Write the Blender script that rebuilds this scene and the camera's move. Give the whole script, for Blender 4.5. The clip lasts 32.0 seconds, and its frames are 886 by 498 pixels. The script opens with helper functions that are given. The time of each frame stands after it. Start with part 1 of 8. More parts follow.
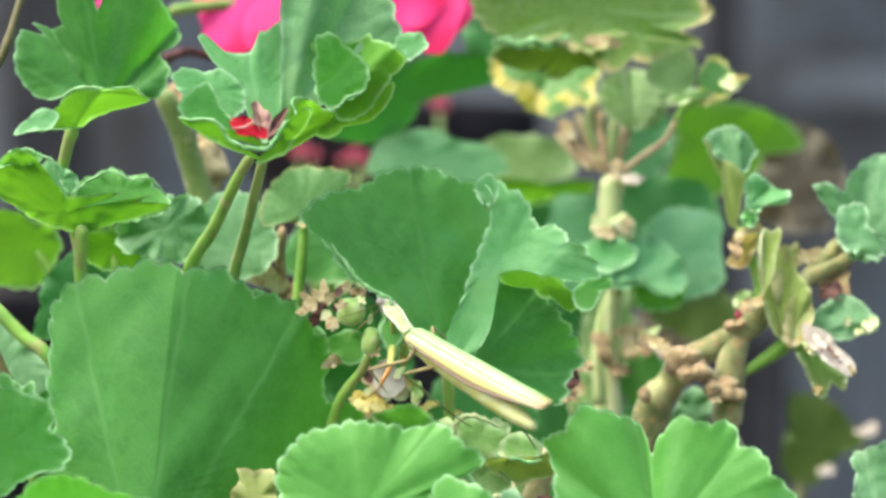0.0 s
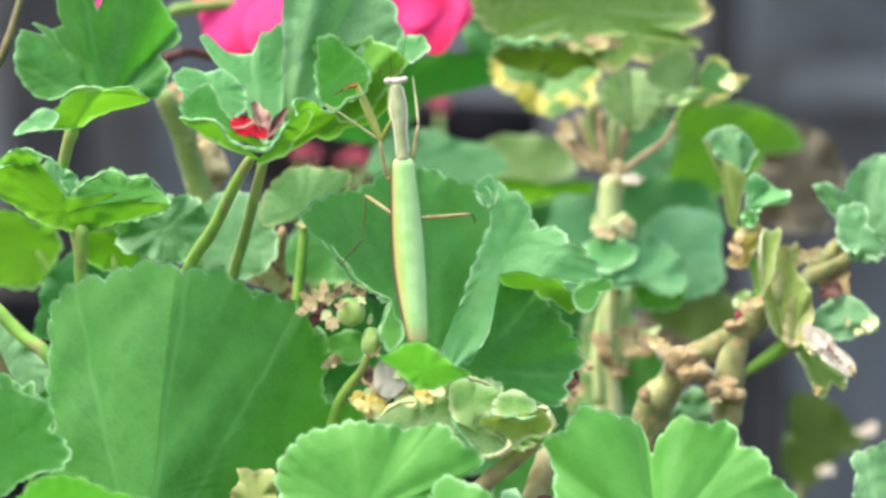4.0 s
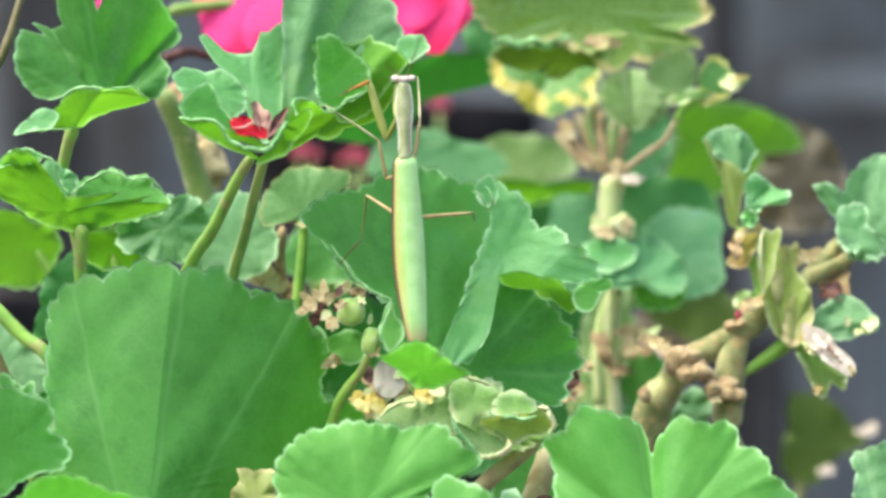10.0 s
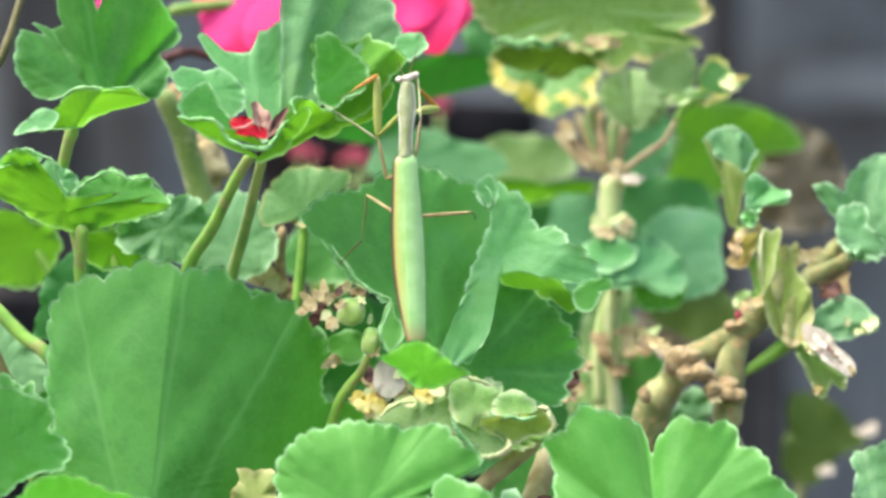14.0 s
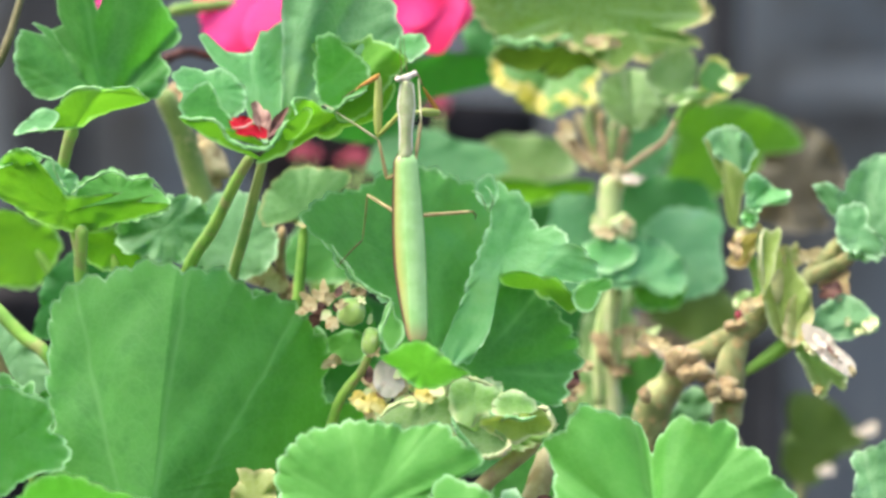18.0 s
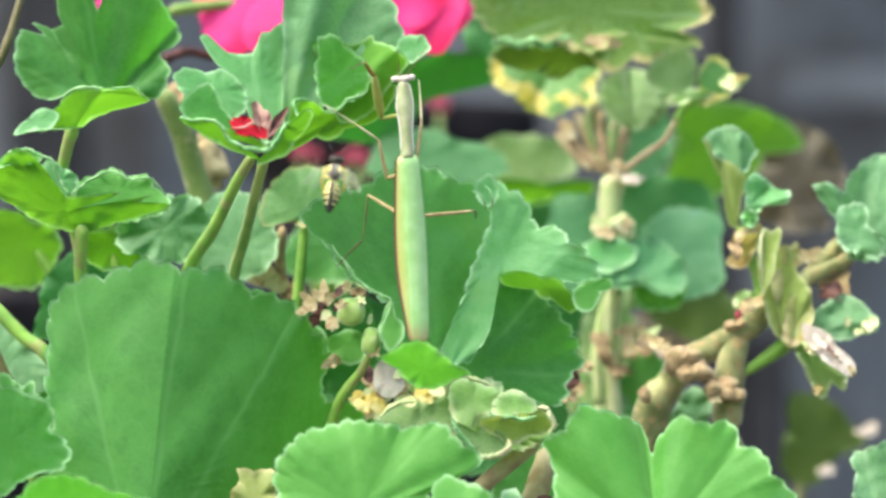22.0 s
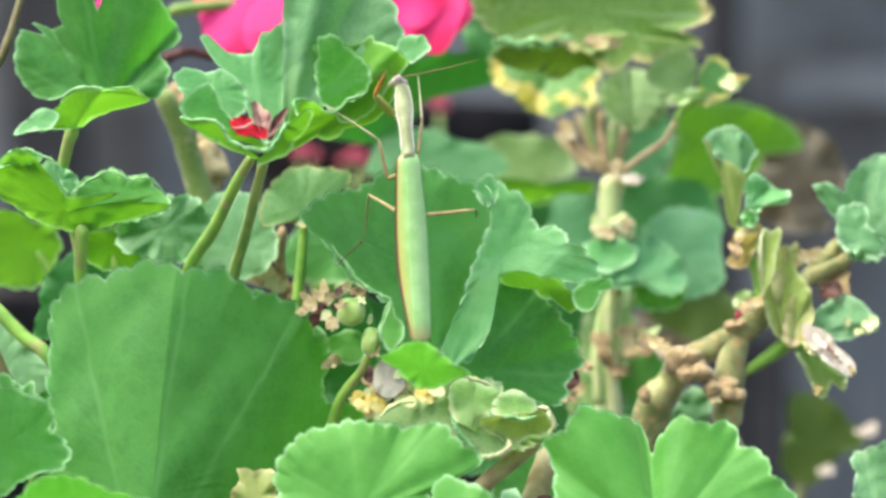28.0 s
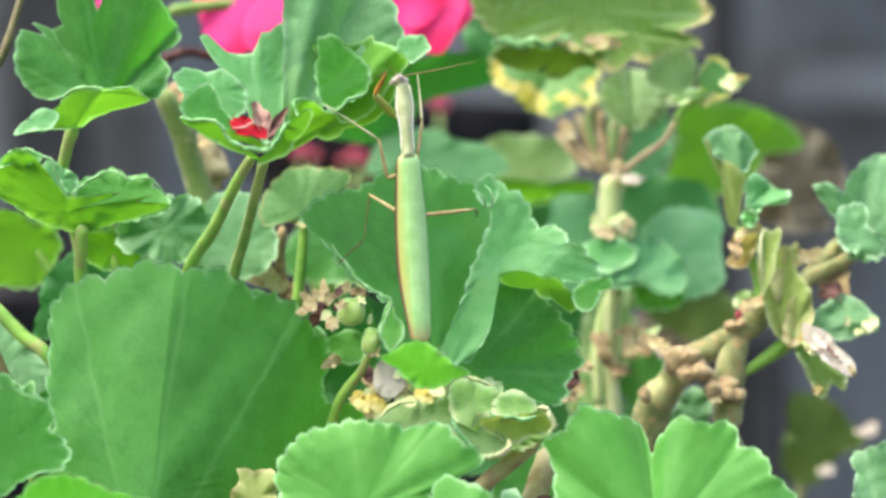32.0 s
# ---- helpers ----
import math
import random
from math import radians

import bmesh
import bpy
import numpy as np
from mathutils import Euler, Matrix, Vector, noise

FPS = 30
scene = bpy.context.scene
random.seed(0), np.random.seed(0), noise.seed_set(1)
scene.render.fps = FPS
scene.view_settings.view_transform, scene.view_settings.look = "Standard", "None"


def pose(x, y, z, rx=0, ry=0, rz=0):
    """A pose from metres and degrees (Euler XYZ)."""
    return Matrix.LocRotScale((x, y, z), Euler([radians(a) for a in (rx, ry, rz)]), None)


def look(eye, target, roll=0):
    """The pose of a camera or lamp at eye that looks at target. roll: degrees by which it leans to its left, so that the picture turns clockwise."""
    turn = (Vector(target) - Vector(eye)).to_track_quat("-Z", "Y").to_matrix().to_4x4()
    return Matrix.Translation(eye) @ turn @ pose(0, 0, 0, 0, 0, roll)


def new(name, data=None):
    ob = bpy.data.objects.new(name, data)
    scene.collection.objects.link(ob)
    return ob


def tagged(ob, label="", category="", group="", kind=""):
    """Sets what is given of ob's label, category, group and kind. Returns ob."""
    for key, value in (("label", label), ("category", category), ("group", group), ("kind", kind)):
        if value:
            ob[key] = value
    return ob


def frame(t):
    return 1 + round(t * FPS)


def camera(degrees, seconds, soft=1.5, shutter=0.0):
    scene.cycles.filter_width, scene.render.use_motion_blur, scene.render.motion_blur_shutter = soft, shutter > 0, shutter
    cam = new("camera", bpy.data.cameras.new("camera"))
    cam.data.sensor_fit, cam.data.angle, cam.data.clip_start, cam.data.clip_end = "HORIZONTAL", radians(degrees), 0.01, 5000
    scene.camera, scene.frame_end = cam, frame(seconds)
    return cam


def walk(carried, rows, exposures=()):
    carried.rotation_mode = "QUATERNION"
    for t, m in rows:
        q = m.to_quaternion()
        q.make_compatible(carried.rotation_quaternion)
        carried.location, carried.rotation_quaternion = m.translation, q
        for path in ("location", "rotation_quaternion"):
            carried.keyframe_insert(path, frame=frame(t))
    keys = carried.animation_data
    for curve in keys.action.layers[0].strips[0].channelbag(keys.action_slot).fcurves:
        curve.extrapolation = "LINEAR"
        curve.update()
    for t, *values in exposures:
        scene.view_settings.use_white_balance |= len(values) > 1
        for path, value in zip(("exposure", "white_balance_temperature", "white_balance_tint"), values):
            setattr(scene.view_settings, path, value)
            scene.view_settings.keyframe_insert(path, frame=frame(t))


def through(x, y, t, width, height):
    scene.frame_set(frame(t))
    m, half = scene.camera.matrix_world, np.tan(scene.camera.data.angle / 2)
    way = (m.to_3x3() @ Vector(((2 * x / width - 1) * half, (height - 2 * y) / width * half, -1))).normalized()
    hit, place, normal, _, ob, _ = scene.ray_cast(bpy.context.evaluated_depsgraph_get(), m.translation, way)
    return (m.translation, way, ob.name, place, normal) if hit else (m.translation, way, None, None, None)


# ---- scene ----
cam = camera(14.0, 32.0, 3.0, 0.5)
CAM_Z = 0.26
CAM_Y = -0.817
cam.data.dof.use_dof = True
cam.data.dof.focus_distance = 0.815
cam.data.dof.aperture_fstop = 8.5
STAND = look((0, CAM_Y, CAM_Z), (0, 0, CAM_Z))
walk(cam, [(0, STAND), (32.0, STAND)], [(0, 1.90, 6650, 1), (2.0, 1.96, 6650, 1), (6.0, 2.00, 6650, 1), (32.0, 2.00, 6650, 1)])

# ---- light: bright overcast garden daylight ----
world = bpy.data.worlds.new("sky")
scene.world = world
world.use_nodes = True
wn = world.node_tree.nodes
sky = wn.new("ShaderNodeTexSky")
sky.sky_type = "NISHITA"
sky.sun_disc = False
sky.sun_elevation = radians(60)
sky.sun_rotation = radians(-115)
sky.air_density, sky.dust_density = 1.0, 4.0
wn["Background"].inputs["Strength"].default_value = 0.115
world.node_tree.links.new(sky.outputs["Color"], wn["Background"].inputs["Color"])
sun = new("sun", bpy.data.lights.new("sun", "SUN"))
sun.data.energy, sun.data.angle, sun.data.color = 1.5, radians(40), (1.0, 0.97, 0.92)
sun.matrix_world = look((-1.1, 0.1, 2.9), (0, 0, 0.2))

# ---- materials ----


class Net:
    """A small wrapper that wires shader nodes."""

    def __init__(self, name):
        self.mat = bpy.data.materials.new(name)
        self.mat.use_nodes = True
        self.tree = self.mat.node_tree
        self.tree.nodes.clear()
        self.out = self.add("ShaderNodeOutputMaterial")

    def add(self, kind, **sets):
        n = self.tree.nodes.new(kind)
        for k, v in sets.items():
            setattr(n, k, v)
        return n

    def plug(self, value, socket):
        if hasattr(value, "is_output"):
            self.tree.links.new(value, socket)
        else:
            socket.default_value = value

    def m(self, op, a, b=0.0, c=0.0, clamp=False):
        n = self.add("ShaderNodeMath", operation=op, use_clamp=clamp)
        for i, v in enumerate((a, b, c)):
            self.plug(v, n.inputs[i])
        return n.outputs[0]

    def ramp(self, v, lo, hi, a=0.0, b=1.0):
        n = self.add("ShaderNodeMapRange", interpolation_type="SMOOTHSTEP")
        for i, x in enumerate((v, lo, hi, a, b)):
            self.plug(x, n.inputs[i])
        return n.outputs[0]

    def mix(self, f, a, b):
        n = self.add("ShaderNodeMix", data_type="RGBA")
        self.plug(f, n.inputs[0])
        self.plug(a if hasattr(a, "is_output") else (*a, 1), n.inputs[6])
        self.plug(b if hasattr(b, "is_output") else (*b, 1), n.inputs[7])
        return n.outputs[2]

    def noise(self, scale, detail=3.0, rough=0.55, vec=None):
        n = self.add("ShaderNodeTexNoise")
        n.inputs["Scale"].default_value, n.inputs["Detail"].default_value = scale, detail
        n.inputs["Roughness"].default_value = rough
        if vec is not None:
            self.tree.links.new(vec, n.inputs["Vector"])
        else:
            self.tree.links.new(self.add("ShaderNodeTexCoord").outputs["Object"], n.inputs["Vector"])
        return n.outputs["Fac"]

    def finish(self, color, rough=0.6, bump=None, strength=0.3, dist=0.0003, through=0.0, through_color=None,
               sheen=0.0, metal=0.0, spec=0.4, alpha=None):
        p = self.add("ShaderNodeBsdfPrincipled")
        self.plug(color if hasattr(color, "is_output") else (*color, 1), p.inputs["Base Color"])
        self.plug(rough, p.inputs["Roughness"])
        p.inputs["Metallic"].default_value = metal
        p.inputs["Specular IOR Level"].default_value = spec
        p.inputs["Sheen Weight"].default_value = sheen
        p.inputs["Sheen Roughness"].default_value = 0.5
        if alpha is not None:
            self.plug(alpha, p.inputs["Alpha"])
        res = p.outputs[0]
        normal = None
        if bump is not None:
            b = self.add("ShaderNodeBump")
            b.inputs["Strength"].default_value, b.inputs["Distance"].default_value = strength, dist
            self.plug(bump, b.inputs["Height"])
            normal = b.outputs[0]
            self.tree.links.new(normal, p.inputs["Normal"])
        if through:
            t = self.add("ShaderNodeBsdfTranslucent")
            tc = through_color if through_color is not None else color
            self.plug(tc if hasattr(tc, "is_output") else (*tc, 1), t.inputs["Color"])
            if normal is not None:
                self.tree.links.new(normal, t.inputs["Normal"])
            mx = self.add("ShaderNodeMixShader")
            self.plug(through, mx.inputs[0])
            self.tree.links.new(res, mx.inputs[1])
            self.tree.links.new(t.outputs[0], mx.inputs[2])
            res = mx.outputs[0]
        self.tree.links.new(res, self.out.inputs["Surface"])
        return self.mat


def leaf_material(name, low, high, vein, rim, through, veins=7, rim_mm=1.1, blotch=None, blotch_mm=3.0, sheen=0.15, rough=0.55,
                  blotch_cut=0.42, vein_gain=0.27, glow=0.42):
    """Leaf skin: mottled blade, palmate veins, pale margin; blotch: a discoloured band along the margin."""
    n = Net(name)
    at = n.add("ShaderNodeAttribute", attribute_name="leafco")
    sep = n.add("ShaderNodeSeparateXYZ")
    n.tree.links.new(at.outputs["Vector"], sep.inputs[0])
    x, z, edge = sep.outputs
    info = n.add("ShaderNodeObjectInfo").outputs["Random"]
    ang = n.m("ARCTAN2", z, x)
    rad = n.m("SQRT", n.m("ADD", n.m("MULTIPLY", x, x), n.m("MULTIPLY", z, z)))
    wob = n.noise(90.0, 2.0)
    turn = n.m("ADD", n.m("MULTIPLY", ang, veins / 2.0), n.m("MULTIPLY", wob, 0.5))
    off = n.m("MULTIPLY", n.m("ABSOLUTE", n.m("SINE", turn)), n.m("MULTIPLY", rad, 2.0 / veins))
    main = n.m("MULTIPLY", n.ramp(off, 0.05, 1.1, 1.0, 0.0), n.ramp(rad, 4.0, 14.0))
    branch = n.m("ADD", n.m("MULTIPLY", rad, 0.42), n.m("MULTIPLY", off, -0.8))
    side = n.m("MULTIPLY", n.ramp(n.m("ABSOLUTE", n.m("SINE", branch)), 0.02, 0.16, 0.45, 0.0), n.ramp(rad, 6.0, 14.0))
    vor = n.add("ShaderNodeTexVoronoi", feature="DISTANCE_TO_EDGE")
    vor.inputs["Scale"].default_value = 520.0
    n.tree.links.new(n.add("ShaderNodeTexCoord").outputs["Object"], vor.inputs["Vector"])
    net = n.ramp(vor.outputs["Distance"], 0.0, 0.16, 0.3, 0.0)
    vf = n.m("MULTIPLY", n.m("MAXIMUM", n.m("MAXIMUM", main, side), net), vein_gain, clamp=True)
    drift = n.m("ADD", n.m("MULTIPLY", n.noise(55.0, 4.0), 0.5), n.m("MULTIPLY", n.noise(210.0, 5.0, 0.65), 0.35))
    mot = n.ramp(n.m("ADD", drift, n.m("MULTIPLY", info, 0.15)), 0.34, 0.64)
    col = n.mix(mot, low, high)
    # a faint darker zone ring half way out, and paler flesh along the margin
    zone = n.m("MULTIPLY", n.ramp(edge, 3.0, 9.0), n.ramp(n.noise(120.0, 4.0), 0.35, 0.7, 0.0, 0.45))
    col = n.mix(zone, col, low)
    col = n.mix(n.m("MULTIPLY", n.ramp(edge, 0.2, 2.6, 1.0, 0.0), 0.35), col, vein)
    # hue drifts between yellower and bluer flesh across the blade
    yel = tuple(min(1.0, a * k) for a, k in zip(high, (1.35, 1.02, 0.6)))
    blu = tuple(min(1.0, a * k) for a, k in zip(high, (0.8, 0.92, 1.7)))
    col = n.mix(n.ramp(n.noise(38.0, 3.0), 0.5, 0.72, 0.0, 0.5), col, yel)
    col = n.mix(n.ramp(n.noise(64.0, 3.0), 0.52, 0.74, 0.0, 0.5), col, blu)
    fine = n.noise(900.0, 3.0)
    col = n.mix(n.m("MULTIPLY", fine, 0.25), col, high)
    col = n.mix(vf, col, vein)
    if blotch is not None:
        patch = n.ramp(n.noise(48.0, 4.0, 0.6), blotch_cut, blotch_cut + 0.2)
        frayed = n.m("MULTIPLY", n.m("SUBTRACT", n.noise(330.0, 4.0, 0.7), 0.5), 5.0)
        b = n.ramp(n.m("ADD", n.m("ADD", edge, frayed), n.m("MULTIPLY", patch, -blotch_mm)), -0.9, 0.5, 1.0, 0.0)
        spot = n.mix(n.ramp(n.noise(260.0, 4.0), 0.4, 0.68), blotch[0], blotch[1])
        col = n.mix(b, col, spot)
    rimf = n.m("MULTIPLY", n.ramp(edge, rim_mm * 0.3, rim_mm, 0.75, 0.0), n.ramp(n.noise(110.0, 3.0), 0.35, 0.62, 0.4, 1.0))
    col = n.mix(rimf, col, rim)
    tc = n.mix(0.35, through, col)
    h = n.m("ADD", n.m("MULTIPLY", n.m("MAXIMUM", main, n.m("MAXIMUM", side, net)), -1.0), n.m("MULTIPLY", fine, 0.6))
    return n.finish(col, rough, h, 0.3, 0.0002, glow, tc, sheen)


def skin(name, a, b, scale=200.0, rough=0.6, through=0.0, bump=0.35, sheen=0.0, c=None, spec=0.4, tcol=None):
    """A mottled organic skin of two or three colours with fine relief."""
    n = Net(name)
    f = n.noise(scale, 5.0)
    col = n.mix(n.ramp(f, 0.36, 0.66), a, b)
    if c is not None:
        col = n.mix(n.ramp(n.noise(scale * 2.7, 4.0), 0.52, 0.68), col, c)
    h = n.m("ADD", f, n.m("MULTIPLY", n.noise(scale * 6, 3.0), 0.4))
    return n.finish(col, rough, h, bump, 0.0004, through, tcol, sheen, 0.0, spec)


GREEN = leaf_material("leaf_green", (0.033, 0.175, 0.023), (0.096, 0.332, 0.060), (0.18, 0.42, 0.12), (0.52, 0.82, 0.45), (0.14, 0.55, 0.02), vein_gain=0.4)
BROAD = leaf_material("leaf_broad", (0.034, 0.172, 0.022), (0.100, 0.330, 0.058), (0.20, 0.44, 0.14), (0.52, 0.82, 0.45), (0.14, 0.55, 0.02), veins=17, vein_gain=0.34)
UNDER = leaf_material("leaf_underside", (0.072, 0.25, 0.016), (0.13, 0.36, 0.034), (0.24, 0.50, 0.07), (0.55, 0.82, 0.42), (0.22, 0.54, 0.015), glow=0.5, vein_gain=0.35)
LIME = leaf_material("leaf_lime", (0.066, 0.28, 0.030), (0.155, 0.44, 0.078), (0.21, 0.50, 0.12), (0.55, 0.84, 0.46), (0.18, 0.60, 0.02))
GREY = leaf_material("leaf_grey_green", (0.065, 0.22, 0.065), (0.17, 0.38, 0.16), (0.28, 0.48, 0.26), (0.56, 0.78, 0.50), (0.16, 0.48, 0.06), sheen=0.3, vein_gain=0.5)
# darker copy of leaf_green; puts shade into the colour of leaves deep in the bush
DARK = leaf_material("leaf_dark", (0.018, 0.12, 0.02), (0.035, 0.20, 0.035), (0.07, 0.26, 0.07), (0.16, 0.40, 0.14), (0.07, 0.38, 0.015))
YEDGE = leaf_material("leaf_yellowing", (0.065, 0.24, 0.035), (0.14, 0.34, 0.08), (0.26, 0.46, 0.18), (0.40, 0.52, 0.22), (0.22, 0.50, 0.03),
                      blotch=((0.72, 0.60, 0.08), (0.80, 0.70, 0.36)), blotch_mm=6.0, blotch_cut=0.40, vein_gain=0.8)
YRIM = leaf_material("leaf_tan_rim", (0.10, 0.22, 0.028), (0.21, 0.35, 0.065), (0.26, 0.42, 0.16), (0.55, 0.50, 0.26), (0.20, 0.40, 0.03),
                     blotch=((0.62, 0.52, 0.22), (0.72, 0.60, 0.40)), blotch_mm=2.6, blotch_cut=0.46, vein_gain=1.7)
TANRIM = leaf_material("leaf_rusty_rim", (0.075, 0.22, 0.050), (0.17, 0.34, 0.11), (0.26, 0.44, 0.20), (0.45, 0.40, 0.18), (0.18, 0.46, 0.05),
                       blotch=((0.46, 0.26, 0.10), (0.60, 0.46, 0.24)), blotch_mm=1.2, blotch_cut=0.5, vein_gain=0.6)
PALE = leaf_material("leaf_withering", (0.18, 0.38, 0.07), (0.37, 0.56, 0.17), (0.48, 0.65, 0.32), (0.66, 0.76, 0.46), (0.30, 0.56, 0.06),
                     blotch=((0.66, 0.66, 0.26), (0.76, 0.72, 0.42)), blotch_mm=1.5, vein_gain=0.6, sheen=0.3, rim_mm=1.7)
DRYLEAF = leaf_material("leaf_dried", (0.24, 0.30, 0.06), (0.42, 0.45, 0.16), (0.52, 0.52, 0.26), (0.64, 0.56, 0.30), (0.45, 0.46, 0.08),
                        blotch=((0.58, 0.42, 0.14), (0.76, 0.64, 0.42)), blotch_mm=2.5, vein_gain=0.6)
DULL = leaf_material("leaf_dull", (0.11, 0.24, 0.05), (0.23, 0.37, 0.12), (0.36, 0.46, 0.24), (0.42, 0.54, 0.28), (0.22, 0.44, 0.04), vein_gain=0.9)
FAR = leaf_material("leaf_blue_green", (0.070, 0.27, 0.095), (0.18, 0.42, 0.19), (0.20, 0.42, 0.20), (0.24, 0.46, 0.24), (0.13, 0.50, 0.07))
MOSS = leaf_material("leaf_moss", (0.15, 0.24, 0.035), (0.30, 0.40, 0.10), (0.42, 0.48, 0.20), (0.58, 0.60, 0.34), (0.34, 0.44, 0.04), vein_gain=0.5)
YELLOWLEAF = leaf_material("leaf_yellow", (0.50, 0.40, 0.06), (0.62, 0.52, 0.16), (0.66, 0.58, 0.28), (0.72, 0.62, 0.36), (0.60, 0.48, 0.05),
                           blotch=((0.44, 0.24, 0.08), (0.62, 0.44, 0.22)), blotch_mm=2.0, vein_gain=0.6)
BROWNLEAF = leaf_material("leaf_brown", (0.07, 0.06, 0.04), (0.14, 0.115, 0.075), (0.2, 0.17, 0.1), (0.24, 0.2, 0.15), (0.2, 0.15, 0.05))
SAGE = leaf_material("leaf_sage", (0.075, 0.30, 0.070), (0.18, 0.45, 0.165), (0.28, 0.55, 0.25), (0.58, 0.84, 0.52), (0.16, 0.56, 0.04), sheen=0.2)
# olive leaf skin; also colours a strip that stands in for shade
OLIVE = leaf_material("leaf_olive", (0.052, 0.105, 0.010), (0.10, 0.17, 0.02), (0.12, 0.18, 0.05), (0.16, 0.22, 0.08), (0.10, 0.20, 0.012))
PINK = skin("petal_pink", (0.98, 0.014, 0.11), (0.98, 0.085, 0.40), 40.0, 0.6, 0.5, 0.15, 0.0, None, 0.3, (0.98, 0.02, 0.18))
DULLPINK = skin("bud_pink", (0.30, 0.025, 0.06), (0.48, 0.08, 0.13), 90.0, 0.7, 0.1)
OLIVESTEM = skin("stalk_olive", (0.10, 0.17, 0.03), (0.21, 0.27, 0.08), 70.0, 0.65, 0.0, 0.4, 0.2, (0.36, 0.32, 0.16))
RED = skin("petal_red", (0.34, 0.002, 0.012), (0.56, 0.005, 0.028), 240.0, 0.6, 0.25, 0.6, 0.0, (0.60, 0.015, 0.05), 0.15)
RIMPINK = skin("petal_edge", (0.55, 0.22, 0.20), (0.72, 0.45, 0.40), 240.0, 0.6)
PINKSEPAL = skin("sepal_pink", (0.17, 0.08, 0.065), (0.36, 0.21, 0.17), 260.0, 0.7, 0.15)
RIM = skin("leaf_rim", (0.13, 0.38, 0.085), (0.38, 0.66, 0.29), 160.0, 0.6, 0.25, 0.4, 0.5)
BROWNSTALK = skin("stalk_brown", (0.09, 0.08, 0.025), (0.17, 0.14, 0.055), 120.0, 0.65, 0.0, 0.4, 0.2)
SEPAL = skin("sepal_brown", (0.05, 0.015, 0.015), (0.17, 0.07, 0.055), 260.0, 0.7, 0.1)
STALK = skin("stalk_green", (0.14, 0.31, 0.035), (0.27, 0.46, 0.07), 90.0, 0.6, 0.0, 0.35, 0.2, (0.30, 0.33, 0.10))
STALKRED = skin("stalk_tinged", (0.16, 0.29, 0.045), (0.29, 0.37, 0.09), 130.0, 0.6, 0.0, 0.35, 0.3)
CREAM = skin("stem_cream", (0.42, 0.52, 0.20), (0.66, 0.64, 0.37), 80.0, 0.65, 0.0, 0.4, 0.2, (0.56, 0.50, 0.28))
WOOD = skin("stem_woody", (0.13, 0.14, 0.04), (0.40, 0.39, 0.17), 120.0, 0.8, 0.0, 1.0, 0.3, (0.38, 0.25, 0.11))
KNOT = skin("stem_knot", (0.21, 0.135, 0.065), (0.46, 0.31, 0.165), 230.0, 0.9, 0.0, 1.0, 0.3, (0.26, 0.24, 0.09))
PINKSTALK = skin("stalk_pink", (0.34, 0.20, 0.13), (0.46, 0.36, 0.20), 140.0, 0.6, 0.0, 0.3, 0.2)
DRY = skin("dried_petal", (0.38, 0.28, 0.13), (0.66, 0.56, 0.34), 120.0, 0.8, 0.2, 0.7, 0.2, (0.36, 0.22, 0.10))
WHITE = skin("dried_white", (0.56, 0.46, 0.36), (0.80, 0.70, 0.60), 90.0, 0.7, 0.25, 0.2, 0.1, (0.70, 0.52, 0.44))
YELLOW = skin("yellow_bract", (0.60, 0.46, 0.10), (0.74, 0.64, 0.28), 180.0, 0.7, 0.2, 0.5)
BUD = skin("seed_bud", (0.15, 0.32, 0.05), (0.42, 0.56, 0.14), 110.0, 0.5, 0.0, 0.3, 0.4, (0.44, 0.52, 0.24))

# mantis and wasp skins


def wing_material():
    """Wing cover: brown front edge, yellow-olive field, pale green blade, tan tip; graded along the wing's own span."""
    n = Net("mantis_wing_cover")
    at = n.add("ShaderNodeAttribute", attribute_name="wingco")
    sep = n.add("ShaderNodeSeparateXYZ")
    n.tree.links.new(at.outputs["Vector"], sep.inputs[0])
    across, along, _ = sep.outputs
    f = n.noise(260.0, 5.0)
    col = n.mix(n.ramp(f, 0.36, 0.66), (0.31, 0.56, 0.17), (0.42, 0.67, 0.26))
    col = n.mix(n.ramp(across, -0.5, 1.0, 0.0, 0.4), col, (0.50, 0.74, 0.36))
    wide = n.m("ADD", across, n.m("MULTIPLY", along, -0.35))
    field = n.m("MULTIPLY", n.ramp(wide, -1.1, -0.15, 1.0, 0.0), n.ramp(n.noise(70.0, 3.0), 0.3, 0.7, 0.6, 1.0))
    col = n.mix(field, col, (0.46, 0.41, 0.10))
    col = n.mix(n.ramp(wide, -1.35, -0.95, 0.75, 0.0), col, (0.34, 0.19, 0.07))
    col = n.mix(n.ramp(across, -0.90, -0.74, 1.0, 0.0), col, (0.12, 0.045, 0.02))
    col = n.mix(n.ramp(along, 0.86, 1.0, 0.0, 0.8), col, (0.36, 0.21, 0.10))
    vein = n.m("ABSOLUTE", n.m("SINE", n.m("MULTIPLY", across, 21.0)))
    h = n.m("ADD", n.m("MULTIPLY", f, 0.5), n.ramp(vein, 0.0, 0.3, 0.6, 0.0))
    return n.finish(col, 0.36, h, 0.15, 0.0003, 0.12, col, 0.05, 0.0, 0.5)


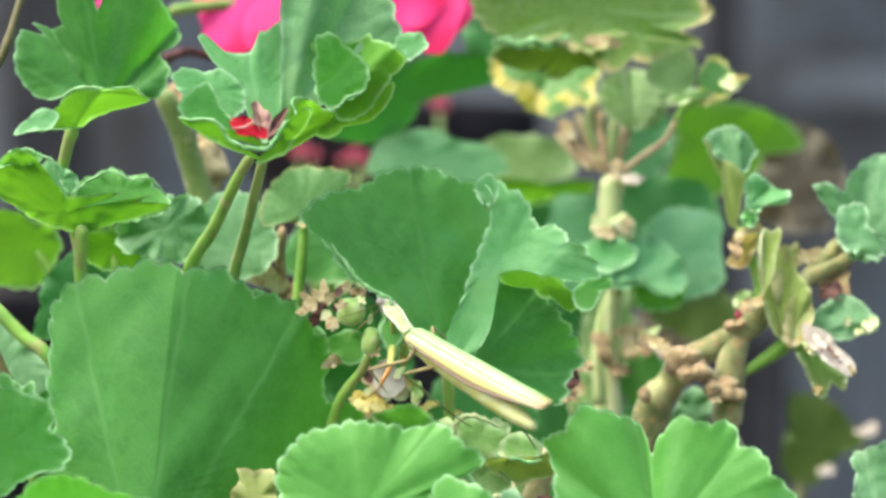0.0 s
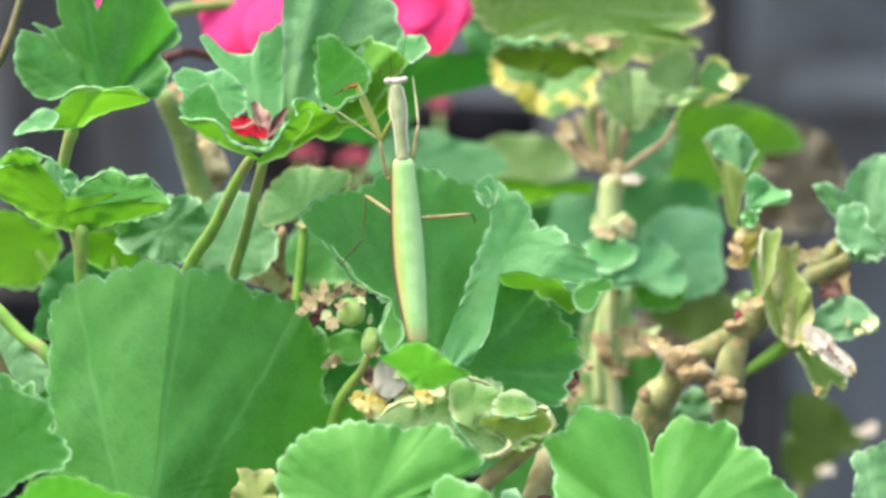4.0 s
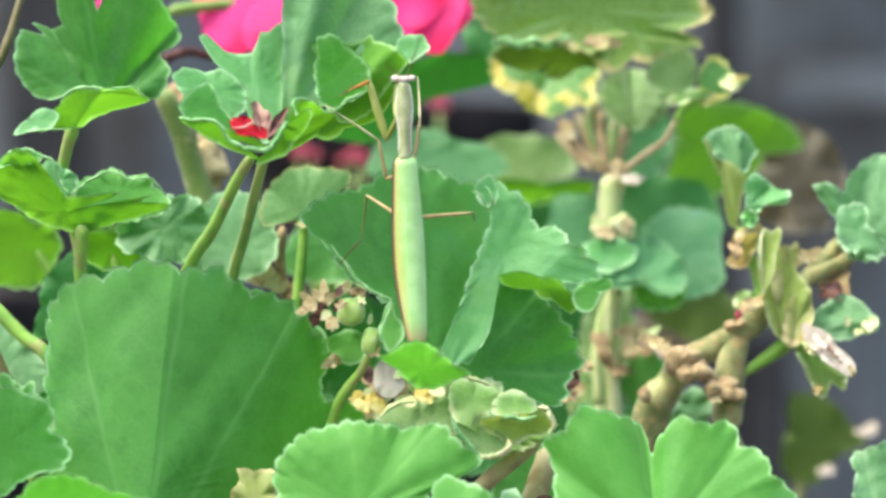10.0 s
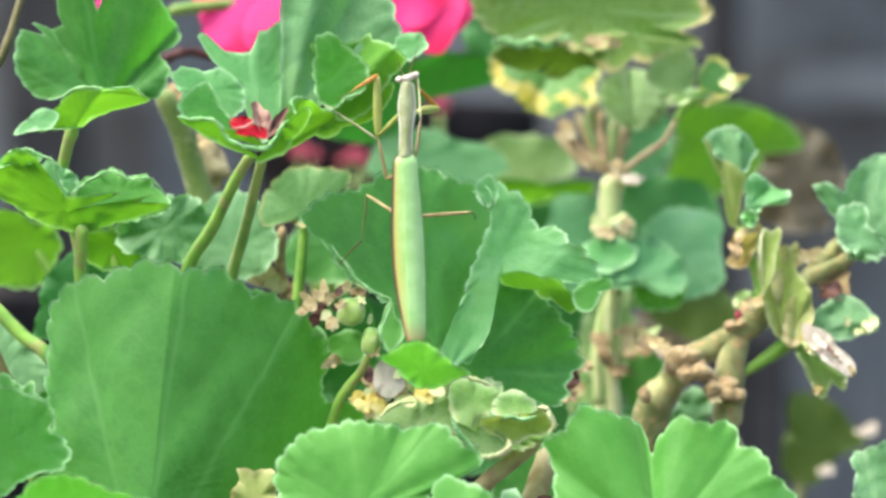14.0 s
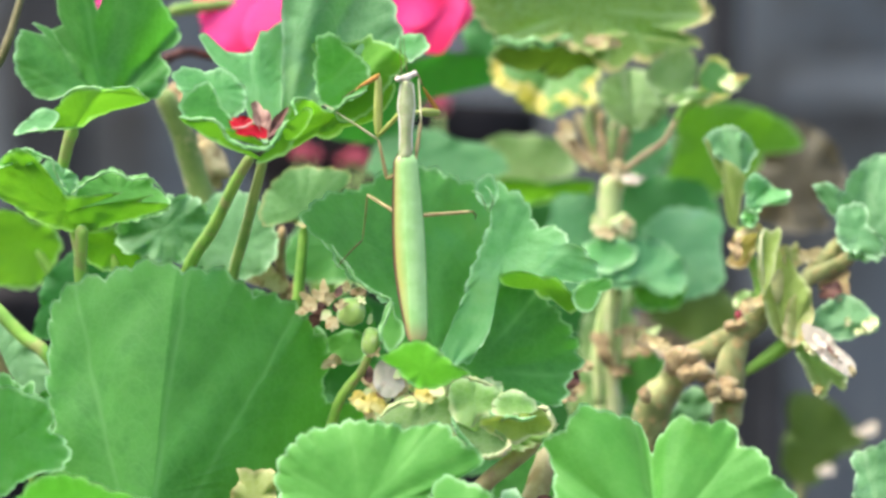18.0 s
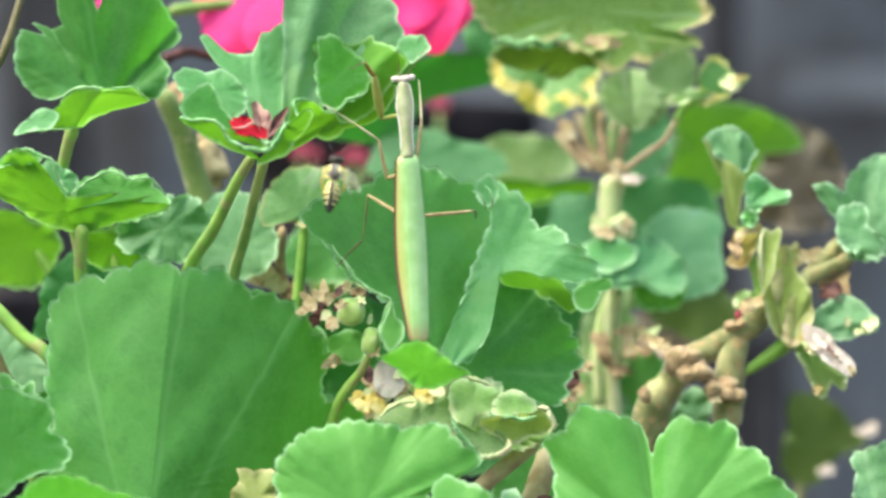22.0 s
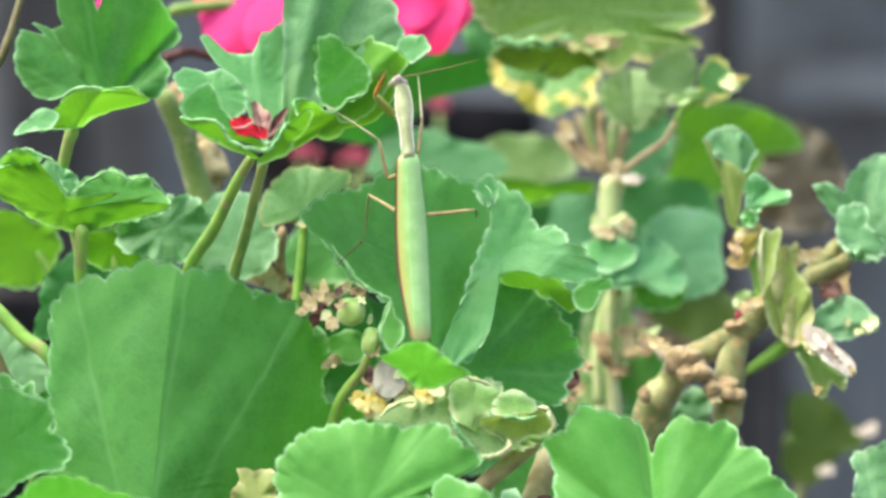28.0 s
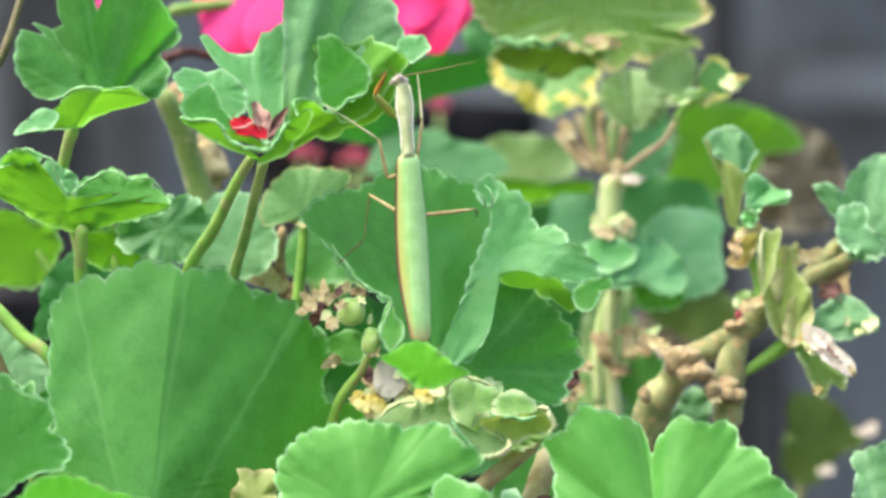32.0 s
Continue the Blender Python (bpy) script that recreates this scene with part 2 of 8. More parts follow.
TEGMEN = wing_material()
SHIELD = skin("mantis_pronotum", (0.30, 0.34, 0.15), (0.45, 0.47, 0.26), 300.0, 0.5, 0.0, 0.4, 0.1, (0.38, 0.32, 0.20))
BELLY = skin("mantis_abdomen", (0.58, 0.56, 0.16), (0.70, 0.70, 0.34), 300.0, 0.5, 0.1, 0.3)
FACE = skin("mantis_head", (0.46, 0.38, 0.30), (0.68, 0.60, 0.54), 500.0, 0.45, 0.0, 0.3)
EYE = skin("mantis_eye", (0.52, 0.36, 0.34), (0.70, 0.60, 0.56), 600.0, 0.25, 0.0, 0.1)
PALELIMB = skin("mantis_shin", (0.40, 0.36, 0.20), (0.54, 0.52, 0.32), 260.0, 0.5, 0.0, 0.2)
HINDSHIN = skin("mantis_hind_shin", (0.14, 0.17, 0.05), (0.22, 0.25, 0.08), 260.0, 0.5, 0.0, 0.2)
LIMB = skin("mantis_leg", (0.30, 0.22, 0.09), (0.42, 0.34, 0.16), 300.0, 0.5, 0.0, 0.2)
FORELIMB = skin("mantis_foreleg", (0.38, 0.42, 0.10), (0.50, 0.52, 0.16), 260.0, 0.5, 0.0, 0.2)
CLAW = skin("mantis_claw", (0.42, 0.17, 0.03), (0.52, 0.27, 0.06), 300.0, 0.45, 0.0, 0.2)
FOOT = skin("mantis_tarsus", (0.07, 0.03, 0.015), (0.14, 0.07, 0.03), 300.0, 0.5, 0.0, 0.2)
FEELER = skin("mantis_antenna", (0.16, 0.09, 0.03), (0.24, 0.15, 0.06), 300.0, 0.5, 0.0, 0.1)
FILM = Net("mantis_hind_wing")
FILM = FILM.finish(FILM.mix(FILM.noise(160.0), (0.62, 0.74, 0.70), (0.78, 0.86, 0.84)), 0.35, through=0.4, through_color=(0.7, 0.8, 0.76), spec=0.5, alpha=0.78)
WASPBLACK = skin("wasp_black", (0.012, 0.010, 0.008), (0.03, 0.025, 0.02), 400.0, 0.3, 0.0, 0.2)
WASPGREY = skin("wasp_thorax", (0.05, 0.045, 0.04), (0.30, 0.27, 0.22), 500.0, 0.7, 0.0, 0.5, 0.3)
WASPYELLOW = skin("wasp_yellow", (0.76, 0.60, 0.10), (0.84, 0.76, 0.34), 400.0, 0.35, 0.0, 0.2)
WASPWING = Net("wasp_wing")
WASPWING = WASPWING.finish(WASPWING.mix(WASPWING.noise(300.0), (0.50, 0.46, 0.38), (0.68, 0.64, 0.56)), 0.25, spec=0.5, alpha=0.08)


RIMWHITE = skin("mantis_shield_rim", (0.66, 0.62, 0.52), (0.82, 0.78, 0.70), 300.0, 0.45, 0.0, 0.1)


def wall_material():
    n = Net("painted_plaster")
    big = n.noise(3.0, 4.0)
    col = n.mix(n.ramp(big, 0.35, 0.65), (0.106, 0.115, 0.132), (0.168, 0.180, 0.199))
    col = n.mix(n.ramp(n.noise(14.0, 5.0, 0.6), 0.46, 0.66), col, (0.060, 0.052, 0.048))
    col = n.mix(n.ramp(n.noise(31.0, 4.0, 0.6), 0.58, 0.72), col, (0.19, 0.185, 0.18))
    return n.finish(col, 0.85, n.noise(260.0, 5.0), 0.5, 0.002)


def soil_material():
    n = Net("garden_soil")
    f = n.noise(40.0, 6.0)
    col = n.mix(n.ramp(f, 0.35, 0.65), (0.035, 0.026, 0.018), (0.09, 0.068, 0.048))
    return n.finish(col, 0.95, n.m("ADD", f, n.noise(300.0, 4.0)), 0.9, 0.01)


WALL = wall_material()
SOIL = soil_material()
POSTM = skin("dark_post_and_shade", (0.014, 0.013, 0.016), (0.032, 0.030, 0.034), 30.0, 0.7)

# ---- building helpers; sizes in millimetres ----
MM = 0.001


def spread(points, n):
    """A smooth line of n points through a few."""
    p = [Vector(q) for q in points]
    p = [p[0] * 2 - p[1], *p, p[-1] * 2 - p[-2]]
    out = []
    for i in range(n):
        s = i / (n - 1) * (len(p) - 3)
        k = min(int(s), len(p) - 4)
        t = s - k
        a, b, c, d = p[k:k + 4]
        out.append(0.5 * ((2 * b) + (c - a) * t + (2 * a - 5 * b + 4 * c - d) * t * t + (3 * b - a - 3 * c + d) * t ** 3))
    return out


def place(name, mesh, parent, loc, label="", smooth=True):
    """Links a mesh as one object; loc in metres in the world, under an unturned parent."""
    ob = new(name, mesh)
    up = Vector((0, 0, 0))
    q = parent
    while q is not None:
        up += q.location
        q = q.parent
    ob.parent = parent
    ob.location = Vector(loc) - up
    if label:
        ob["label"] = label
    if smooth:
        mesh.shade_smooth()
    return ob


def leaf_depth(dx, dz, f, th, reach, lean, cup, folds, bends, ruffle, curl, hub):
    """How far the blade stands back, in mm, at a place of its face."""
    r = np.hypot(dx, dz)
    fr = np.hypot(dx - hub[0], dz - hub[1])
    ft = np.degrees(np.arctan2(dz - hub[1], dx - hub[0]))
    soft = fr * fr / (fr + 4.0)
    y = lean[0] * dx + lean[1] * dz + cup * r * r / 100.0
    for a, h, w in folds:
        d = np.abs((ft - a + 180) % 360 - 180)
        y = y + h * soft * np.exp(-(np.sqrt(d * d + 20.0) - 4.47) / w)
    for a, h, *past in bends:
        d = ((ft - a if past else a - ft) + 180) % 360 - 180
        y = y + h * soft * np.sin(np.radians(np.clip(d, 0, 90))) * np.clip((180 - d) / 90, 0, 1)
    amp, k, ph = ruffle
    ft = np.radians(ft)
    y = y + amp * f ** 3 * np.sin(k * ft + ph) * (0.7 + 0.3 * np.sin(2.3 * ft + 1.7 * ph))
    p = reach.mean() * 2.7 if hasattr(reach, "mean") else 1.0
    y = y + 0.018 * np.minimum(soft, 30.0) * (np.sin(dx * 0.24 + p) * np.cos(dz * 0.21 - p) + 0.35 * np.sin(dx * 0.43 - dz * 0.33 + 2 * p))
    return y + curl * np.maximum(0, f - 0.6) ** 2 * 6.0


def outline(lobes, nt):
    """Reach of the margin over the full turn, smooth through the lobes (degrees, mm)."""
    lobes = sorted(((a % 360), 1.0 / r) for a, r in lobes)
    a = np.array([lobes[-1][0] - 360] + [q[0] for q in lobes] + [lobes[0][0] + 360])
    r = np.array([lobes[-1][1]] + [q[1] for q in lobes] + [lobes[0][1]])
    h, s = np.diff(a), np.diff(r) / np.diff(a)
    m = np.zeros(len(r))
    for i in range(1, len(r) - 1):
        if s[i - 1] * s[i] > 0:
            w1, w2 = 2 * h[i] + h[i - 1], h[i] + 2 * h[i - 1]
            m[i] = (w1 + w2) / (w1 / s[i - 1] + w2 / s[i])
    m[0], m[-1] = m[-2], m[1]
    t = np.arange(nt) * 360.0 / nt
    k = np.clip(np.searchsorted(a, t, side="right") - 1, 0, len(h) - 1)
    u = (t - a[k]) / h[k]
    return np.radians(t), 1.0 / (r[k] * (1 + 2 * u) * (1 - u) ** 2 + h[k] * m[k] * u * (1 - u) ** 2
                           + r[k + 1] * u * u * (3 - 2 * u) + h[k] * m[k + 1] * u * u * (u - 1))


RINGS = np.array([0.08, 0.17, 0.27, 0.37, 0.47, 0.56, 0.65, 0.73, 0.8, 0.86, 0.91, 0.95, 0.98, 1.0])


def creases(dx, dz, amp, wave, seed):
    """Uneven buckling of a blade: waves of several directions and lengths, with soft ridges."""
    y = np.zeros_like(dx)
    for i in range(5):
        a = seed * 1.7 + i * 2.4
        k = 6.2832 / wave * (1.0, 0.8, 1.35, 1.9, 2.6)[i]
        u = np.sin(k * (dx * math.cos(a) + dz * math.sin(a)) + seed * (i + 1) + 0.9 * np.sin(0.6 * k * (dz * math.cos(a) - dx * math.sin(a)) + i))
        y = y + (u if i % 2 else 1.2 - 2.0 * np.sqrt(u * u + 0.04)) * (0.5, 0.5, 0.32, 0.2, 0.12)[i]
    return amp * y


def leaf_mesh(name, mat, lobes, lean=(0, 0.4), cup=0.0, folds=(), bends=(), ruffle=(1.0, 5, 0.0), curl=0.0, scallop=(0.7, 4.5), thick=0.35, nt=180, hub=(0, 0), crumple=None):
    """A blade with a turned lip: scalloped margin, pleats along the veins, cupped and ruffled."""
    th, reach = outline(lobes, nt)
    nt = min(800, max(nt, int(reach.mean() * 6.283 * 1.25 / 0.4)))
    th, reach = outline(lobes, nt)
    px, pz = reach * np.cos(th), reach * np.sin(th)
    run = np.concatenate(([0], np.cumsum(np.hypot(np.diff(px), np.diff(pz)))))
    total = run[-1] + math.hypot(px[0] - px[-1], pz[0] - pz[-1])
    teeth = max(3, round(total / scallop[1]))
    wob = 0.35 * np.sin(run / total * 6.283 * 3 + lobes[0][1]) + 0.25 * np.sin(run / total * 6.283 * 7 + 2)
    plain = reach
    reach = reach + scallop[0] * (np.abs(np.sin(math.pi * (run / total * teeth) + wob)) ** 0.8 - 0.62) * np.clip(reach / 8, 0.1, 1)
    reach = reach + scallop[0] * np.clip(reach / 8, 0.1, 1) * (0.14 * np.sin(run / total * 6.283 * teeth * 2.4 + 1) + 0.35 * np.sin(run / total * 6.283 * teeth * 0.37 + 2))
    f = RINGS[:, None] * np.ones(nt)[None]
    span = plain + (reach - plain) * f ** 5
    dx, dz = f * span * np.cos(th), f * span * np.sin(th)
    y = leaf_depth(dx, dz, f, th[None] * np.ones_like(f), reach, lean, cup, folds, bends, ruffle, curl, hub)
    amp, wave = crumple or (min(0.3, 0.02 * plain.mean()), max(4.0, 0.75 * plain.mean()))
    y = y + creases(dx, dz, amp, wave, plain.mean() + lobes[0][1]) * (0.35 + 0.65 * f)
    y = y + 0.25 * f ** 2 * np.cos(th * 7)[None] * np.clip(reach / 20, 0, 1)[None]
    crimp = np.sin(math.pi * 2 * (run / total * teeth) + 2 * wob) + 0.6 * np.sin(run / total * 6.283 * teeth * 0.43 + 1.3)
    crimp = crimp * (0.55 + 0.45 * np.sin(run / total * 6.283 * 4 + reach[0]))
    edge = (1 - f) * reach
    y = y + 0.45 * min(scallop[0], 0.9) * np.exp(-edge / 1.5) * crimp[None] * np.clip(reach / 12, 0.1, 1)[None]
    heart = float(leaf_depth(np.zeros(1), np.zeros(1), np.zeros(1), np.zeros(1), reach, lean, cup, folds, bends, ruffle, curl, hub)[0])
    top = np.concatenate(([[0, heart, 0]], np.stack((dx, y, dz), -1).reshape(-1, 3)))
    co = np.concatenate(([[0, 0, reach.mean()]], np.stack((dx, dz, edge), -1).reshape(-1, 3))) - np.array([hub[0], hub[1], 0])
    n = len(top)
    nr = len(RINGS)
    k = np.arange(nt)
    k2 = (k + 1) % nt
    tri = np.stack((np.zeros(nt, int), 1 + k, 1 + k2), -1)
    quads = [np.stack((1 + i * nt + k, 1 + i * nt + k2, 1 + (i + 1) * nt + k2, 1 + (i + 1) * nt + k), -1) for i in range(nr - 1)]
    quads = np.concatenate(quads)
    last = 1 + (nr - 1) * nt
    lip = top[last:] + np.array([0, thick, 0])
    rim = np.stack((last + k, last + k2, n + k2, n + k), -1)
    faces = [tuple(t) for t in tri] + [tuple(t[::-1]) for t in quads] + [tuple(t) for t in rim]
    me = bpy.data.meshes.new(name)
    me.from_pydata((np.concatenate((top, lip)) * MM).tolist(), [], [[int(v) for v in q] for q in faces])
    at = me.attributes.new("leafco", "FLOAT_VECTOR", "POINT")
    at.data.foreach_set("vector", np.concatenate((co, co[last:])).astype(np.float32).ravel())
    me.materials.append(mat)
    me.update()
    return me


def blade(parent, name, mat, at, lobes, label="", **shape):
    return place(name, leaf_mesh(name, mat, lobes, **shape), parent, Vector(at) * MM, label)


def tube_data(line, radii, sides=10, bumpy=0.0, seed=0):
    """Vertices and faces of a round, tapering rod along a line, closed with domes."""
    rnd = random.Random(seed)
    pts = [Vector(p) for p in line]
    n = len(pts)
    vs, fs = [], []
    ref = Vector((0.31, -0.9, 0.3))
    for i, p in enumerate(pts):
        if bumpy >= 0.45:
            p = p + Vector((rnd.uniform(-1, 1), rnd.uniform(-1, 1), rnd.uniform(-1, 1))) * 0.16
        d = (pts[min(i + 1, n - 1)] - pts[max(i - 1, 0)]).normalized()
        a = d.cross(ref).normalized()
        b = d.cross(a)
        s = i / (n - 1) * (len(radii) - 1)
        k = min(int(s), len(radii) - 2)
        r = radii[k] + (radii[k + 1] - radii[k]) * (s - k)
        if i in (0, n - 1):
            r *= 0.55
        for j in range(sides):
            w = 6.2832 * j / sides
            rr = r * (1 + bumpy * rnd.uniform(-1, 1))
            vs.append(p + a * (rr * math.cos(w)) + b * (rr * math.sin(w)))
    for i in range(n - 1):
        for j in range(sides):
            j2 = (j + 1) % sides
            fs.append((i * sides + j, i * sides + j2, (i + 1) * sides + j2, (i + 1) * sides + j))
    fs.append(tuple(range(sides))[::-1])
    fs.append(tuple((n - 1) * sides + j for j in range(sides)))
    return vs, fs


def tube(parent, name, mat, line, radii, label="", n=14, sides=10, bumpy=0.04, seed=1):
    """A stalk along a few points given in mm in the world."""
    o = Vector(line[0])
    pts = [p - o for p in spread([Vector(q) for q in line], n)]
    vs, fs = tube_data(pts, radii, sides, bumpy, seed)
    me = bpy.data.meshes.new(name)
    me.from_pydata([v * MM for v in vs], [], fs)
    me.materials.append(mat)
    me.update()
    return place(name, me, parent, o * MM, label)


def lump_mesh(name, mat, size, seed=0, rough=0.18, sub=3, freq=1.6):
    """An uneven rounded body: size gives its half axes in mm."""
    bm = bmesh.new()
    bmesh.ops.create_icosphere(bm, subdivisions=sub, radius=1.0)
    for v in bm.verts:
        k = 1 + rough * noise.noise(v.co * freq + Vector((seed * 3.7, seed, 1.3))) * 1.6
        v.co = Vector((v.co.x * size[0], v.co.y * size[1], v.co.z * size[2])) * (k * MM)
    me = bpy.data.meshes.new(name)
    bm.to_mesh(me)
    bm.free()
    me.materials.append(mat)
    return me


def lump(parent, name, mat, at, size, label="", seed=0, rough=0.18, tilt=0.0):
    ob = place(name, lump_mesh(name, mat, size, seed, rough), parent, Vector(at) * MM, label)
    ob.rotation_euler = (0, radians(tilt), 0)
    return ob


def shard(parent, name, mat, at, size, width, turn, seed, label=""):
    """A small dry scale: pointed at one end, cupped and twisted; mm and degrees."""
    rnd = random.Random(seed)
    span = ((0, 1.0), (14, 0.78), (38, 0.9 * width), (80, 0.62 * width), (130, 0.5 * width), (180, 0.36), (230, 0.46 * width), (285, 0.66 * width), (325, 0.85 * width), (347, 0.72))
    ring = tuple(((a + turn) % 360, max(0.25, 1.15 * size * r * rnd.uniform(0.92, 1.08))) for a, r in span)
    return blade(parent, name, mat, at, ring, label, lean=(rnd.uniform(-0.5, 0.5), rnd.uniform(0.1, 0.8)), cup=rnd.uniform(2, 9), folds=((turn, rnd.uniform(-0.6, 0.6), 25),),
                 ruffle=(0.1 * size, 3, rnd.uniform(0, 6)), scallop=(0.08, 1.4), nt=48, crumple=(0.05 * size, 1.2 * size))


def litter(parent, mats, at, span, count, size, seed, label=""):
    """Dry scales sticking out all round a spot: span gives half widths in mm."""
    rnd = random.Random(seed)
    for i in range(count):
        u, v, w = rnd.uniform(-1, 1), rnd.uniform(-1, 1), rnd.uniform(-1, 1)
        p = (at[0] + u * span[0], at[1] + v * span[1], at[2] + w * span[2])
        turn = math.degrees(math.atan2(w, u)) + rnd.uniform(-50, 50)
        shard(parent, "dried_bract", mats[i % len(mats)], p, size * rnd.uniform(0.7, 1.3), rnd.uniform(0.45, 0.9), turn, seed * 31 + i, label if i == 0 else "")


def thing(name, x, y, label, category, group=""):
    """An Empty on the soil that carries a plant's parts; x and y in mm."""
    ob = new(name)
    ob.empty_display_size = 0.02
    ob.location = (x * MM, y * MM, 0.0)
    return tagged(ob, label, category, group)


# ---- setting ----
def sheet(name, mat, x0, x1, y0, y1, z0, z1, bevel=0.0, label="", kind="structure", parent=None, bumps=None):
    bm = bmesh.new()
    bmesh.ops.create_cube(bm, size=1.0)
    for v in bm.verts:
        v.co = Vector((x0 + (v.co.x + 0.5) * (x1 - x0), y0 + (v.co.y + 0.5) * (y1 - y0), z0 + (v.co.z + 0.5) * (z1 - z0)))
    if bevel:
        bmesh.ops.bevel(bm, geom=list(bm.edges), offset=bevel, segments=2, affect="EDGES")
    me = bpy.data.meshes.new(name)
    bm.to_mesh(me)
    bm.free()
    me.materials.append(mat)
    ob = new(name, me)
    if parent:
        ob.parent = parent
    elif label:
        tagged(ob, label, name.split("_")[0], kind=kind)
    return ob


def ground():
    n = 90
    vs, fs = [], []
    for i in range(n + 1):
        for j in range(n + 1):
            u, v = i / n * 2 - 1, j / n * 2 - 1
            x, y = math.copysign(abs(u) ** 3, u) * 60, math.copysign(abs(v) ** 3, v) * 60
            near = max(0.0, 1 - math.hypot(x, y) / 2.5)
            z = noise.noise(Vector((x * 6, y * 6, 0))) * 0.02 * near + noise.noise(Vector((x * 25, y * 25, 3))) * 0.008 * near - 0.008
            vs.append((x, y, z))
    for i in range(n):
        for j in range(n):
            a = i * (n + 1) + j
            fs.append((a, a + n + 1, a + n + 2, a + 1))
    me = bpy.data.meshes.new("ground")
    me.from_pydata(vs, [], fs)
    me.materials.append(SOIL)
    me.shade_smooth()
    tagged(new("ground", me), "dark crumbly garden soil under the geraniums", "ground", kind="structure")


ground()
sheet("wall_back", WALL, -6.0, 6.0, 0.95, 1.15, -0.1, 2.2, 0.01, "grey painted garden wall behind the plants")
post = sheet("fence_post", POSTM, 0.122, 0.139, 0.86, 0.91, -0.1, 1.9, 0.004, "dark painted wooden post before the wall")
tagged(post, category="post", kind="structure")
# added post: its near-black stands in for the shadow beneath the corner leaf
post = sheet("fence_post", POSTM, -0.202, -0.169, 0.86, 0.91, -0.1, 1.9, 0.004, "dark post added for the shade under the corner leaf")
tagged(post, category="post", kind="structure")
# added short post, a dark strip in place of plant shadow on the wall
post = sheet("fence_post", POSTM, 0.1405, 0.162, 0.86, 0.91, -0.1, 0.222, 0.004, "short dark post added for the shaded band low on the wall")
tagged(post, category="post", kind="structure")
rail = sheet("fence_rail", WALL, 0.150, 3.0, 0.87, 0.9, 0.325, 0.347, 0.003, "grey painted horizontal rail of a fence")
tagged(rail, category="rail", kind="structure")


def shade_pot(x, y, top, r, label):
    """A tapered dark pot with a rolled rim, standing on the soil, added in place of shade; mm."""
    prof = ((r * 0.70, -2), (r * 0.72, 0), (r * 0.93, top - 26), (r * 0.935, top - 24), (r, top - 23), (r * 1.02, top - 3), (r * 1.0, top), (r * 0.96, top), (r * 0.92, top - 20), (r * 0.9, top - 26))
    n = 48
    vs, fs = [], []
    for pr, z in prof:
        vs += [(pr * math.cos(6.2832 * j / n), pr * math.sin(6.2832 * j / n), z) for j in range(n)]
    for i in range(len(prof) - 1):
        for j in range(n):
            j2 = (j + 1) % n
            fs.append((i * n + j, i * n + j2, (i + 1) * n + j2, (i + 1) * n + j))
    me = bpy.data.meshes.new("shade_pot")
    me.from_pydata([Vector(v) * MM for v in vs], [], fs)
    me.materials.append(POTM)
    me.shade_smooth()
    pot = new("shade_pot", me)
    pot.location = (x * MM, y * MM, 0)
    tagged(pot, label, "pot", "pots behind the bed")
    disc = bpy.data.meshes.new("soil_fill")
    disc.from_pydata([Vector((r * 0.91 * math.cos(6.2832 * j / n), r * 0.91 * math.sin(6.2832 * j / n), top - 22)) * MM for j in range(n)], [], [tuple(range(n))])
    disc.materials.append(SOIL)
    o = new("soil_fill", disc)
    o.parent = pot


# both pots are added; their dark colour supplies the shade between the plants
POTM = skin("shade_pot_dark", (0.014, 0.012, 0.013), (0.030, 0.025, 0.027), 40.0, 0.85, 0.0, 0.2, 0.0, None, 0.1)
shade_pot(-18, 470, 311, 52, "dark pot added as the shade behind the leaves")
shade_pot(-160, 360, 246, 40, "low dark pot added as the shade at the left")

# ---- the front geranium ----
front = thing("geranium_plant", -40, 0, "bushy zonal geranium with scalloped fresh green leaves", "geranium", "geraniums in the bed")
tube(front, "stem", WOOD, ((-37.5, 25, -4), (-40.1, 25, 80.7), (-41.3, 22, 160.2), (-46.3, 18, 200)), (6.84, 6.31, 5.52, 4.73), n=22, bumpy=0.04, seed=1)
tube(front, "stem", WOOD, ((4.7, 25, -4), (10, 25, 93.9), (4.7, 20, 160.5), (4, 16, 200.1)), (6.83, 6.31, 5.25, 3.68), n=22, bumpy=0.04, seed=1)
tube(front, "stem", WOOD, ((44.1, 20, -4), (44.8, 10, 96.9), (47.8, -5, 163.4), (47.9, -15, 194.8)), (6.42, 5.91, 4.62, 3.08), n=22, bumpy=0.04, seed=1)
big_leaf = blade(front, "leaf", BROAD, (-64.4, -14, 205.8), ((10, 45.1), (16, 51.4), (21, 48.0), (25, 44.7), (29, 42.5), (38, 48.3), (48, 50.9), (57, 50.9), (66, 49.8), (75, 51.2), (85, 50.7), (94, 51.5), (100, 51.3), (105, 49.8), (110, 50.4), (116, 50.9), (121, 48.4), (126, 42.6), (135, 36.0), (146, 29.0), (165, 24.5), (182, 23.0), (217, 20.0), (284, 14.6), (329, 22.7), (356, 28.1)), label="broad fresh green geranium leaf with a scalloped margin", lean=(-0.12, 0.16), cup=0.15, folds=((106, 0.08, 4), (62, 0.05, 5),), bends=((85, 0.46), (60, 0.85), (107, 0.35, 1)), hub=(-2.5, -22.4), ruffle=(0.9, 6, 0.4), scallop=(1.7, 6.0), nt=440, crumple=(0.12, 9))
